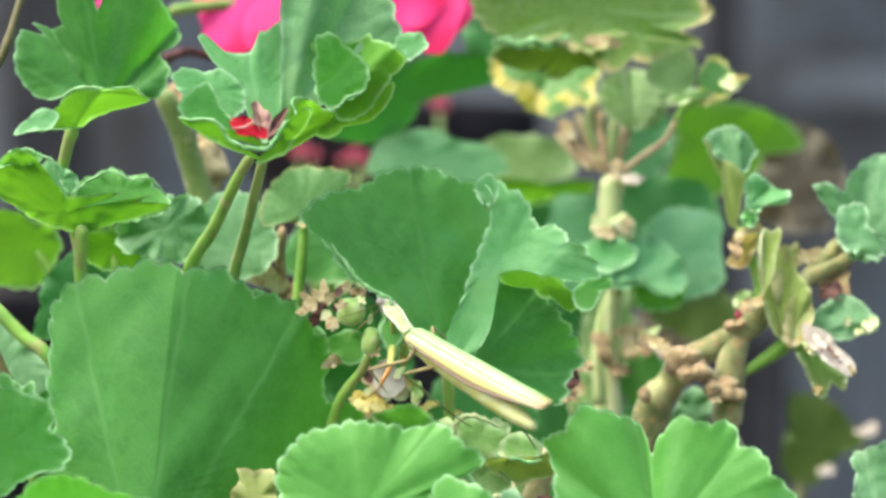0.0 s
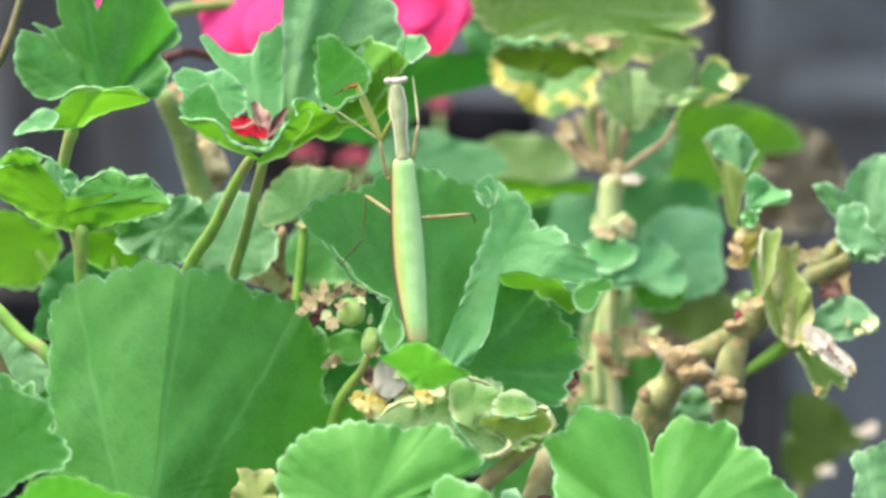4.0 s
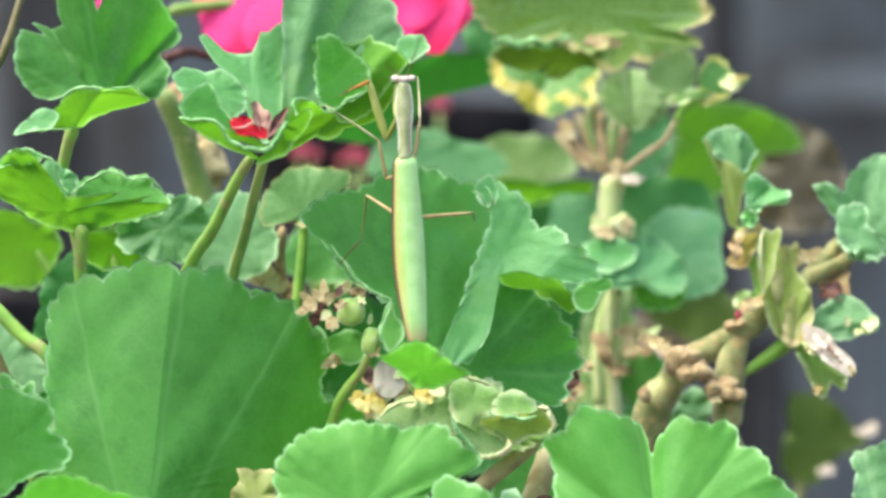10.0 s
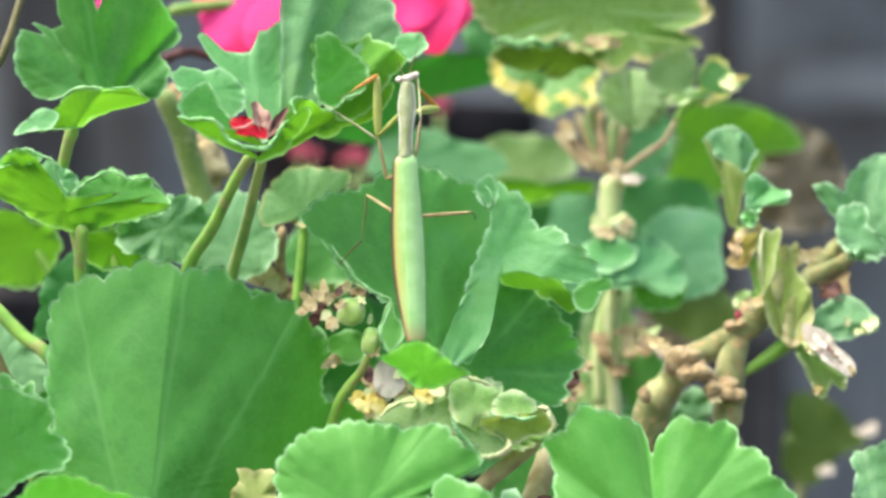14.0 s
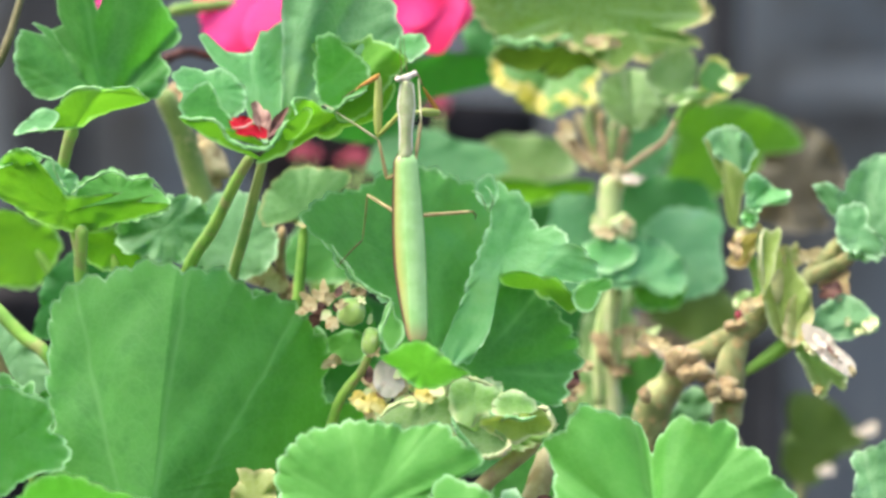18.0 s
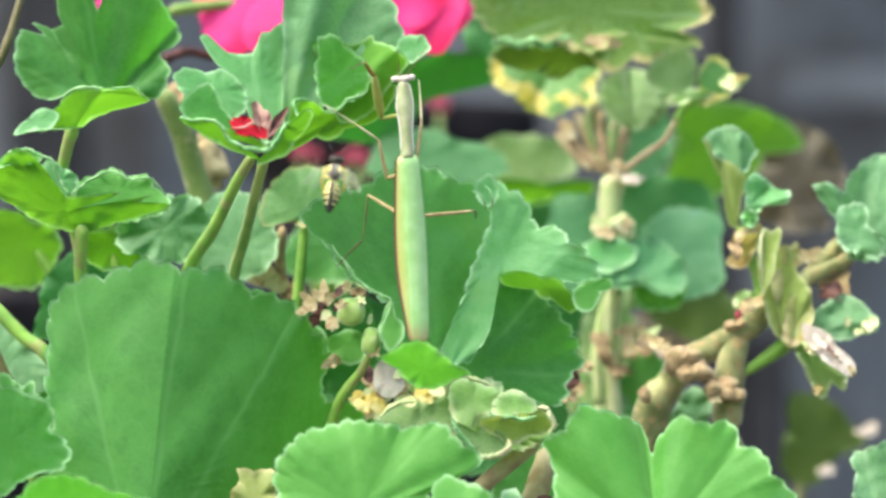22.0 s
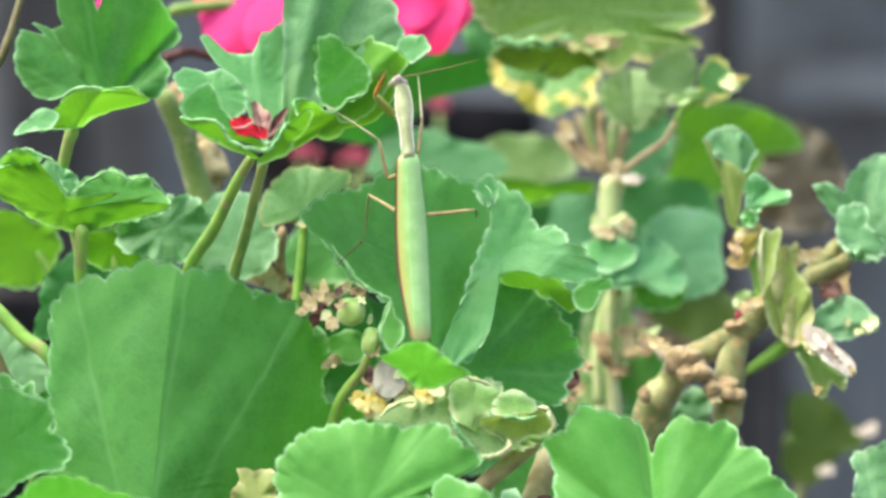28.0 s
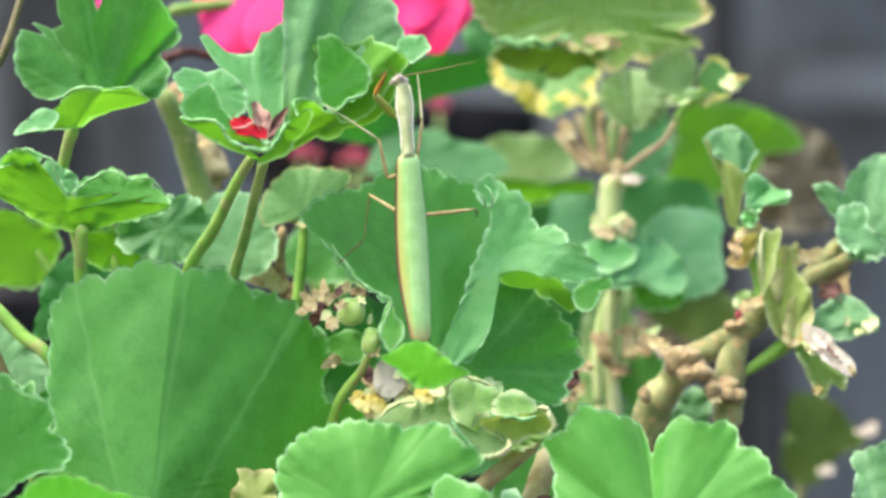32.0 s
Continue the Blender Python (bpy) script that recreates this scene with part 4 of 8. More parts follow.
tube(side_leaf, "rolled_margin", RIM, ((-83.7, -5, 272.1), (-81.6, -6, 273.8), (-79.2, -7, 275.6), (-75, -8, 277.4), (-72.2, -8, 276.6), (-70, -8, 275.5), (-66.2, -7, 276), (-64, -6, 274.1), (-62.2, -4, 271.6)), (0.20, 0.26, 0.26, 0.30, 0.24, 0.24, 0.26, 0.20, 0.10), n=50, bumpy=0.5, seed=12)
tube(side_leaf, "petiole", STALK, ((-82.1, 3, 265.3), (-82.4, 5, 260.1), (-82.6, 9, 249.8), (-76.2, 16, 213.1), (-47.8, 22, 173.4)), (1.56, 1.43, 1.43, 1.56, 1.56), n=18, bumpy=0.04, seed=1)
tube(front, "stalk", BROWNSTALK, ((-97.5, 24, 322.1), (-99.4, 22, 314), (-101.8, 20, 306), (-106.7, 20, 292.9), (-110.9, 22, 252.2), (-76.9, 24, 186.3), (-46.8, 26, 146.5)), (0.92, 0.92, 1.05, 1.18, 1.32, 1.58, 1.71), n=26, bumpy=0.04, seed=1)
lf = blade(front, "leaf", UNDER, (-99.5, 60, 262.9), ((88, 4.1), (128, 8.3), (158, 14.6), (213, 20.3), (233, 14.8), (268, 12.7), (303, 8.2), (338, 7.3)), lean=(0, -0.4), ruffle=(1.0, 5, 0.0), scallop=(0.7, 4.5))
tube(lf, "petiole", STALK, ((-99.7, 62, 261.5), (-89.9, 60, 243.6), (-79.3, 50, 224.8), (-48.3, 30, 172.6)), (1.09, 1.22, 1.36, 1.63), bumpy=0.04, seed=1)
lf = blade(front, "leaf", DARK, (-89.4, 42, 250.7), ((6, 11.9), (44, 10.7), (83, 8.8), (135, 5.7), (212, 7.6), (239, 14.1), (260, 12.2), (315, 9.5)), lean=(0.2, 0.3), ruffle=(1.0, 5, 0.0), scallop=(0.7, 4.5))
tube(lf, "petiole", STALK, ((-89.4, 42, 249.4), (-80.7, 36, 217.4), (-48.2, 28, 172.8)), (1.20, 1.34, 1.47), bumpy=0.04, seed=1)
lf = blade(front, "leaf", GREY, (-102.1, 36, 233.4), ((27, 5.8), (102, 8.8), (137, 15.5), (213, 12.1), (274, 7.8), (321, 12.5), (342, 10.8)), lean=(0, 0.5), ruffle=(1.0, 5, 0.0), scallop=(0.7, 4.5))
tube(lf, "petiole", STALK, ((-112, 30, 252.2), (-103.5, 26, 244.9), (-97.4, 24, 239.1), (-89.9, 22, 232.5), (-70.2, 22, 199.7), (-48, 24, 166.6)), (1.71, 1.71, 1.71, 1.71, 1.71, 1.71), n=20, bumpy=0.04, seed=1)
lf = blade(front, "leaf", GREY, (-64.6, 22, 265.1), ((15, 10.9), (48, 9.5), (94, 7.5), (151, 9.6), (180, 11.7), (206, 11.4), (242, 8.3), (302, 9.3), (339, 10.4)), label="frilled grey-green geranium leaf", lean=(0.15, 0.4), folds=((60, -0.2, 14), (196, 0.3, 16), (110, 0.2, 12)), ruffle=(1.6, 8, 0.2), scallop=(0.9, 3.2), nt=240, crumple=(0.7, 9))
tube(lf, "petiole", STALK, ((-65.6, 31, 261.5), (-61.6, 30, 225.6), (-46.9, 28, 172.8)), (1.19, 1.33, 1.46), bumpy=0.04, seed=1)
lf = blade(front, "leaf", UNDER, (-76.9, 24, 260.1), ((8, 10.0), (41, 9.0), (105, 4.8), (162, 8.3), (202, 7.1), (269, 5.3), (333, 8.8)), lean=(0, -0.3), ruffle=(1.0, 5, 0.0), scallop=(0.7, 4.5))
tube(lf, "petiole", STALK, ((-77, 25, 258.8), (-69.2, 26, 225.8), (-46.8, 26, 173)), (1.19, 1.32, 1.45), bumpy=0.04, seed=1)
lf = blade(front, "leaf", TANRIM, (-32.5, 32, 268.8), ((27, 8.9), (38, 13.7), (58, 12.4), (87, 10.9), (129, 10.8), (161, 10.4), (198, 10.8), (221, 3.5), (344, 4.9)), label="round geranium leaf with a browned rim", lean=(0.1, 0.5), ruffle=(1.0, 5, 0.2), scallop=(0.7, 4.5))
tube(lf, "petiole", STALK, ((-32.5, 33, 267.5), (-35, 30, 238.9), (-41.5, 26, 173)), (1.19, 1.33, 1.46), bumpy=0.04, seed=1)
lf = blade(front, "leaf", GREY, (-50.1, 38, 260.1), ((14, 11.2), (52, 12.8), (86, 14.2), (115, 13.3), (164, 9.9), (207, 11.8), (260, 6.8), (337, 10.3)), lean=(0, 0.5), ruffle=(1.0, 5, 0.0), scallop=(0.7, 4.5))
tube(lf, "petiole", STALK, ((-50.2, 39, 258.8), (-48.5, 34, 225.5), (-42.9, 28, 172.8)), (1.20, 1.33, 1.47), bumpy=0.04, seed=1)
lf = blade(front, "leaf", GREEN, (-37.2, 20, 239.1), ((0, 10.5), (35, 7.9), (81, 7.3), (105, 10.8), (126, 13.7), (151, 10.6), (252, 12.3), (307, 13.1)), lean=(0, 0.3), ruffle=(1.0, 5, 0.0), scallop=(0.7, 4.5))
tube(lf, "petiole", STALK, ((-37.2, 20, 237.8), (-38.6, 22, 212.8), (-42.7, 24, 173.2)), (1.18, 1.31, 1.45), bumpy=0.04, seed=1)
tube(front, "stalk", STALK, ((-16.7, 3, 236), (-18.5, 5, 232.4), (-21.2, 7, 228.9), (-24.1, 9, 224.4), (-27.9, 14, 213.3), (-34.5, 16, 200.1), (-39.9, 20, 173.6)), (0.91, 1.04, 1.17, 1.17, 1.43, 1.69, 1.94), n=26, bumpy=0.08, seed=1)
lump(front, "bud", BUD, (-20.8, 2, 245.8), (3.34, 3.08, 3.34), "plump green seed bud", 1, 0.1, 0)
lump(front, "bud", BUD, (-16.4, 1, 239.1), (2.18, 2.05, 3.33), "green seed bud with a pale tip", 2, 0.12, 12)
blade(front, "dried_bract", DRY, (-25.4, 10, 234.2), ((12, 2.1), (26, 2.0), (71, 1.9), (126, 1.3), (165, 1.7), (188, 2.2), (201, 2.7), (211, 3.0), (259, 1.4), (317, 1.4), (346, 2.1)), lean=(0.46, 0.32), cup=7.1, folds=((122, 0.1, 25),), ruffle=(0.9, 3, 2.0), scallop=(0.45, 1.6), nt=56)
blade(front, "dried_bract", KNOT, (-32.3, 11, 242.6), ((1, 1.3), (24, 1.7), (67, 0.9), (133, 2.1), (152, 2.1), (170, 1.4), (186, 1.9), (228, 1.7), (289, 1.6), (328, 1.7), (341, 2.0)), lean=(-0.23, 0.37), cup=7.2, folds=((50, -0.2, 25),), ruffle=(1.1, 5, 2.0), scallop=(0.45, 1.6), nt=56)
blade(front, "dried_bract", DRY, (-26.5, 12, 248.7), ((6, 2.4), (31, 2.8), (65, 1.3), (81, 1.3), (118, 1.2), (171, 1.9), (203, 2.2), (218, 2.5), (248, 2.3), (311, 1.4), (348, 1.6)), lean=(0.05, 0.58), cup=7.8, folds=((48, 0.1, 25),), ruffle=(1.0, 4, 2.5), scallop=(0.45, 1.6), nt=56)
blade(front, "dried_bract", KNOT, (-19.8, 13, 249.7), ((5, 2.1), (35, 1.7), (49, 1.7), (105, 1.2), (153, 1.8), (174, 1.7), (205, 1.4), (217, 1.4), (258, 1.2), (337, 2.1), (349, 2.2)), lean=(-0.04, 0.26), cup=2.9, folds=((97, 0.3, 25),), ruffle=(0.8, 4, 4.1), scallop=(0.45, 1.6), nt=56)
blade(front, "dried_bract", DRY, (-23, -2, 247.4), ((15, 1.9), (25, 1.1), (47, 1.1), (83, 1.5), (146, 0.9), (161, 1.6), (207, 1.4), (232, 1.1), (258, 1.5), (280, 1.1), (322, 0.9)), lean=(0.14, 0.46), cup=4.9, folds=((71, 0.4, 25),), ruffle=(0.9, 3, 4.0), scallop=(0.45, 1.6), nt=56)
blade(front, "dried_bract", CREAM, (-18.4, 0, 248.4), ((57, 0.9), (89, 1.0), (117, 1.2), (144, 1.2), (180, 1.4), (203, 1.5), (251, 0.7), (263, 0.7), (319, 1.2), (341, 0.9), (355, 0.8)), lean=(-0.44, 0.5), cup=7.5, folds=((132, -0.7, 25),), ruffle=(0.9, 5, 2.8), scallop=(0.45, 1.6), nt=56)
blade(front, "dried_bract", DRY, (-15.6, 0, 236.4), ((17, 1.1), (40, 2.0), (81, 1.2), (122, 0.9), (155, 1.3), (186, 1.6), (213, 2.1), (224, 1.1), (286, 0.7), (339, 1.5), (356, 1.1)), lean=(-0.17, 0.23), cup=6.6, folds=((52, 0.2, 25),), ruffle=(0.8, 5, 2.0), scallop=(0.45, 1.6), nt=56)
shard(front, "dried_bract", DRY, (-29.6, 4, 247.3), 2.6, 0.9, 170, 200, "shrivelled tan bract")
shard(front, "dried_bract", DRY, (-30.8, 6, 248.5), 2.4, 0.6, 140, 201)
shard(front, "dried_bract", DRY, (-27.1, 6, 250.3), 2.6, 0.6, 95, 202)
shard(front, "dried_bract", DRY, (-28.5, 3, 249.2), 2.0, 0.7, 120, 203)
shard(front, "dried_bract", DRY, (-25.2, 3, 243.7), 2.4, 0.9, 270, 204)
shard(front, "dried_bract", CREAM, (-26.3, 5, 245.3), 2.0, 0.8, 220, 205)
# the sepal-brown shards set further back stand in for shaded gaps among the bracts
shard(front, "dried_bract", SEPAL, (-24.0, 8, 249.8), 2.2, 0.6, 60, 206)
shard(front, "dried_bract", DRY, (-22.1, 4, 250.9), 1.8, 0.7, 80, 207)
shard(front, "dried_bract", SEPAL, (-27.7, 8, 246.6), 2.6, 0.8, 200, 208)
shard(front, "dried_bract", SEPAL, (-24.3, 7, 246.6), 2.4, 0.8, 20, 209)
shard(front, "dried_bract", DRY, (-31.5, 8, 246.2), 2.2, 0.7, 200, 210)
shard(front, "dried_bract", CREAM, (-22.9, 6, 244.7), 1.6, 0.7, 300, 211)
shard(front, "dried_bract", SEPAL, (-29.0, 9, 244.6), 2.4, 0.8, 250, 212)
shard(front, "dried_bract", KNOT, (-18.5, 3, 249.9), 1.6, 0.6, 50, 213)
shard(front, "dried_bract", CREAM, (-16.7, 4, 243.4), 1.8, 0.5, 80, 214)
shard(front, "dried_bract", DRY, (-25.6, 4, 248.6), 1.8, 0.8, 130, 215)
blade(front, "leaf", LIME, (-22.1, 18, 237.6), ((0, 5.2), (41, 4.4), (122, 3.7), (162, 5.1), (200, 4.9), (242, 4.2), (312, 4.9)), lean=(0, 0.3), ruffle=(0.8, 4, 0.4), scallop=(0.3, 3), nt=120)
shard(front, "dried_bract", CREAM, (-10.8, 2, 231.3), 2.6, 0.6, 40, 243)
shard(front, "dried_bract", YELLOW, (-18.5, 2, 226.1), 2.6, 0.9, 180, 244)
shard(front, "dried_bract", YELLOW, (-15.2, -1, 225.0), 2.4, 0.9, 330, 245)
shard(front, "dried_bract", DRY, (-16.6, 3, 223.5), 2.2, 0.8, 250, 246)
blade(front, "dried_petal", WHITE, (-12.8, 1, 230.4), ((8, 3.9), (54, 3.5), (90, 4.6), (120, 4.1), (171, 3.1), (215, 3.1), (254, 3.7), (287, 4.3), (327, 4.3)), label="crumpled papery white petal", lean=(0.4, 0.3), folds=((100, 0.4, 20),), ruffle=(0.6, 3, 0.2), scallop=(0.4, 3), nt=120, crumple=(0.2, 7))
shard(front, "dried_bract", SEPAL, (-16.6, 5, 230.8), 3.0, 0.7, 110, 260)
shard(front, "dried_bract", KNOT, (-14.9, 4, 226.1), 3.0, 0.8, 250, 261)
litter(front, (YELLOW, BUD, CREAM, YELLOW, BUD), (-5.1, 14, 224.2), (10, 2, 3.5), 16, 2.4, 77)
litter(front, (BUD, CREAM, YELLOW), (-12.2, 12, 226.4), (5, 2, 3), 8, 2.0, 78)
# dark leaf that fills the shaded gaps behind the seed head
lf = blade(front, "leaf", DARK, (-25.9, 34, 236.1), ((14, 11.0), (53, 13.3), (85, 13.4), (112, 10.8), (152, 8.4), (198, 8.4), (270, 10.6), (315, 11.3)), lean=(0, 0.1), ruffle=(1.0, 5, 0.0), scallop=(0.7, 4.5))
blade(front, "dried_petal", DRY, (-12.1, 4, 230.5), ((32, 2.3), (90, 3.2), (135, 3.6), (243, 2.7), (279, 4.2), (318, 4.8), (351, 4.2)), label="papery dried white petal", lean=(0.3, 0.3), ruffle=(2.0, 4, 0.2), scallop=(0.4, 2))
blade(front, "dried_bract", DRY, (-16.1, 12, 229.6), ((32, 3.1), (51, 2.2), (92, 2.4), (109, 3.8), (141, 3.5), (195, 2.3), (231, 1.8), (266, 2.2), (292, 3.2), (320, 3.4), (339, 2.0)), lean=(-0.44, 0.68), cup=5.0, folds=((75, -0.1, 25),), ruffle=(0.7, 4, 4.2), scallop=(0.45, 1.6), nt=56)
blade(front, "dried_bract", YELLOW, (-17.2, 0, 225.3), ((12, 2.4), (22, 2.6), (55, 2.8), (96, 1.5), (142, 1.6), (184, 3.8), (199, 2.8), (221, 2.9), (251, 2.1), (303, 2.6), (351, 3.3)), label="yellowed bract", lean=(-0.17, 0.4), cup=7.5, folds=((114, -0.7, 25),), ruffle=(0.9, 5, 6.0), scallop=(0.45, 1.6), nt=56)
blade(front, "dried_bract", YELLOW, (-13.1, 2, 223.9), ((23, 2.0), (48, 1.2), (89, 1.0), (146, 1.6), (168, 2.1), (175, 2.3), (220, 2.0), (263, 1.1), (279, 1.4), (336, 1.9), (344, 2.0)), lean=(-0.47, 0.4), cup=7.3, folds=((96, -0.7, 25),), ruffle=(0.9, 3, 6.0), scallop=(0.45, 1.6), nt=56)
tube(front, "stem", KNOT, ((-38.4, 45, 265.5), (-39, 44, 256.1), (-37.5, 42, 246.7), (-38, 36, 212), (-41.6, 28, 172.8)), (1.21, 1.34, 1.34, 1.61, 1.88), bumpy=0.12, seed=1)
blade(front, "dried_bract", DRY, (-42.2, 40, 253.2), ((2, 4.3), (35, 2.8), (84, 4.1), (107, 4.6), (147, 3.8), (157, 6.3), (186, 5.1), (214, 3.2), (271, 2.3), (311, 5.0), (339, 6.0)), lean=(-0.38, 0.36), cup=5.5, folds=((99, 0.9, 25),), ruffle=(0.6, 5, 3.5), scallop=(0.45, 1.6), nt=56)
blade(front, "dried_bract", KNOT, (-35.4, 40, 249.4), ((31, 2.6), (49, 2.0), (89, 3.6), (105, 2.5), (128, 4.1), (178, 1.8), (236, 1.7), (259, 2.6), (283, 3.2), (297, 3.5), (312, 3.1)), lean=(-0.15, 0.55), cup=1.9, folds=((58, -0.0, 25),), ruffle=(0.7, 5, 4.6), scallop=(0.45, 1.6), nt=56)
blade(front, "dried_leaf", DRYLEAF, (-41.9, -16, 204.9), ((13, 4.8), (53, 6.9), (91, 5.9), (123, 7.2), (134, 5.0), (249, 6.6), (303, 7.2)), label="crumpled yellow leaf scrap", lean=(0, 0.5), ruffle=(1.8, 6, 0.2), scallop=(0.6, 2.5))
pale_leaf = blade(front, "leaf", PALE, (6.5, 2, 221.9), ((12, 13.8), (28, 10.2), (49, 9.8), (82, 8.8), (119, 9.4), (141, 9.9), (159, 14.5), (169, 17.6), (179, 18.6), (196, 12.7), (227, 6.5), (283, 8.8), (312, 10.6), (334, 15.0), (347, 18.4), (357, 17.3)), label="crinkled pale withering leaf with yellowed margin", lean=(0, 0.9), ruffle=(1.6, 9, 0.3), scallop=(1.0, 2.8), nt=300, crumple=(0.9, 10))
blade(pale_leaf, "lobe", DULL, (-5.0, -5, 222.6), ((15, 9.6), (34, 8.4), (42, 5.1), (78, 3.0), (134, 4.2), (157, 6.2), (174, 8.1), (185, 9.8), (196, 8.1), (212, 7.0), (230, 5.8), (270, 2.7), (327, 5.3), (336, 9.3), (353, 9.9)), lean=(-0.15, 0.6), cup=-0.4, ruffle=(0.9, 5, 0.3), curl=0.8, scallop=(0.6, 3.2), nt=220, crumple=(0.22, 9))
blade(pale_leaf, "lobe", PALE, (6.8, -8, 225.7), ((0, 6.3), (26, 6.5), (59, 4.9), (98, 5.8), (124, 6.7), (140, 7.6), (163, 6.2), (193, 5.5), (226, 6.4), (251, 7.8), (265, 6.4), (291, 4.3), (330, 5.0)), lean=(0.1, 0.5), cup=-0.5, folds=((80, 0.25, 12), (150, -0.2, 14),), ruffle=(1.0, 5, 2.0), curl=1.0, scallop=(0.6, 3.0), nt=240, crumple=(0.22, 9))
blade(pale_leaf, "lobe", PALE, (16.2, -9, 224.9), ((6, 4.8), (44, 3.5), (98, 3.5), (130, 4.0), (155, 4.8), (183, 5.3), (205, 5.3), (232, 4.2), (270, 2.7), (313, 4.1), (340, 5.1)), lean=(0.3, 0.6), cup=-0.5, ruffle=(0.9, 4, 1.1), curl=0.9, scallop=(0.5, 2.8), nt=200, crumple=(0.18, 8))
blade(pale_leaf, "lobe", MOSS, (16.5, -11, 220.5), ((0, 8.7), (20, 7.9), (34, 7.2), (40, 4.1), (118, 2.7), (161, 6.3), (173, 8.8), (189, 6.8), (215, 4.8), (254, 4.2), (311, 3.7), (345, 6.7)), lean=(0.4, -0.2), cup=0.5, ruffle=(0.9, 5, 4.2), curl=-0.8, scallop=(0.5, 3.0), nt=220, crumple=(0.2, 9))
blade(pale_leaf, "lobe", DULL, (8.7, -13, 217.6), ((9, 5.0), (49, 3.7), (96, 3.8), (130, 3.3), (143, 5.5), (149, 7.8), (170, 6.0), (199, 4.7), (245, 3.9), (292, 4.5), (326, 5.9), (347, 6.8)), lean=(0.1, 0.5), cup=0.9, ruffle=(0.8, 4, 3.0), curl=-1.2, scallop=(0.5, 3.0), nt=220, crumple=(0.2, 9))
tube(pale_leaf, "rolled_margin", CREAM, ((6.8, -15, 214.5), (8.5, -15.5, 213.9), (10.5, -16, 213.8), (13.0, -16, 214.5), (14.8, -15, 216.2), (14.5, -14, 217.6)), (0.25, 0.5, 0.62, 0.62, 0.5, 0.25), "curled cream leaf margin", n=40, bumpy=0.5, seed=31)
tube(pale_leaf, "rolled_margin", CREAM, ((21.2, -13, 224.9), (22.8, -13.5, 224.4), (23.9, -14, 222.9), (24.9, -14, 220.9), (23.7, -13.5, 219.2)), (0.25, 0.55, 0.6, 0.65, 0.3), n=36, bumpy=0.5, seed=32)
tube(pale_leaf, "rolled_margin", RIM, ((2.0, -14, 222.6), (2.8, -14.5, 220.4), (4.3, -15, 218.2), (6.3, -15.5, 215.9), (7.4, -15.5, 214.7)), (0.25, 0.5, 0.55, 0.5, 0.3), n=36, bumpy=0.5, seed=33)
tube(pale_leaf, "rolled_margin", RIM, ((10.3, -12, 223.8), (12.1, -12.5, 222.2), (15.1, -13, 222.6), (18.4, -13, 222.0), (20.8, -12.5, 222.8)), (0.2, 0.4, 0.45, 0.45, 0.25), n=36, bumpy=0.5, seed=34)
tube(pale_leaf, "rolled_margin", CREAM, ((1.0, -10, 227.0), (0.8, -10.5, 229.2), (2.0, -10.5, 230.9), (5.2, -10.5, 231.5), (8.6, -10.5, 230.3), (11.1, -10, 229.4)), (0.3, 0.6, 0.6, 0.5, 0.45, 0.25), n=40, bumpy=0.5, seed=35)
tube(pale_leaf, "rolled_margin", CREAM, ((-14.2, -8, 222.1), (-11.9, -8.5, 224.4), (-9.1, -8.5, 225.7), (-6.2, -8, 225.7)), (0.25, 0.5, 0.5, 0.25), n=30, bumpy=0.5, seed=36)
shard(pale_leaf, "dried_bract", YELLOW, (-4.9, -7, 227.1), 2.6, 0.9, 60, 247)
shard(pale_leaf, "dried_bract", CREAM, (-2.0, -7, 228.4), 2.8, 0.9, 20, 248)
shard(pale_leaf, "dried_bract", CREAM, (-6.9, -6, 225.6), 2.2, 0.8, 170, 249)
tube(pale_leaf, "petiole", PINKSTALK, ((21.9, 2, 217.1), (14.8, 0, 211.2), (7.8, -2, 205.2), (2.1, 8, 192.9), (4.1, 18, 173.8)), (2.06, 1.93, 1.93, 1.93, 1.93), bumpy=0.04, seed=1)
blade(pale_leaf, "dried_bract", DRY, (-6.3, -2, 226.3), ((2, 4.1), (18, 2.6), (27, 2.5), (56, 1.9), (133, 1.4), (176, 2.5), (186, 2.4), (204, 3.5), (216, 3.0), (270, 1.3), (321, 1.3)), lean=(0.22, 0.34), cup=3.3, folds=((56, 0.0, 25),), ruffle=(1.0, 3, 4.5), scallop=(0.45, 1.6), nt=56)
blade(pale_leaf, "dried_bract", YELLOW, (-3.3, -3, 226.7), ((30, 1.3), (69, 1.7), (98, 1.6), (135, 1.8), (159, 1.5), (201, 2.1), (208, 2.2), (253, 1.4), (295, 1.7), (337, 1.5), (358, 2.4)), lean=(-0.46, 0.49), cup=1.1, folds=((48, 0.6, 25),), ruffle=(1.0, 3, 2.2), scallop=(0.45, 1.6), nt=56)
tube(front, "stem", DRY, ((24, 14, 213.9), (22.2, 10, 207), (18.9, 8, 196.8), (8.6, 18, 167.2)), (2.08, 2.86, 3.38, 3.38), bumpy=0.04, seed=1)
lump(front, "scar", SEPAL, (22.7, -2, 203.4), (1.79, 1.02, 1.02), "dark stem scar", 33, 0.2, 0)

# ---- yellowing geranium shoot behind ----
back = thing("geranium_plant", 50, 90, "yellowing geranium shoot with brown-edged leaves on a pale stem", "geranium", "geraniums in the bed")
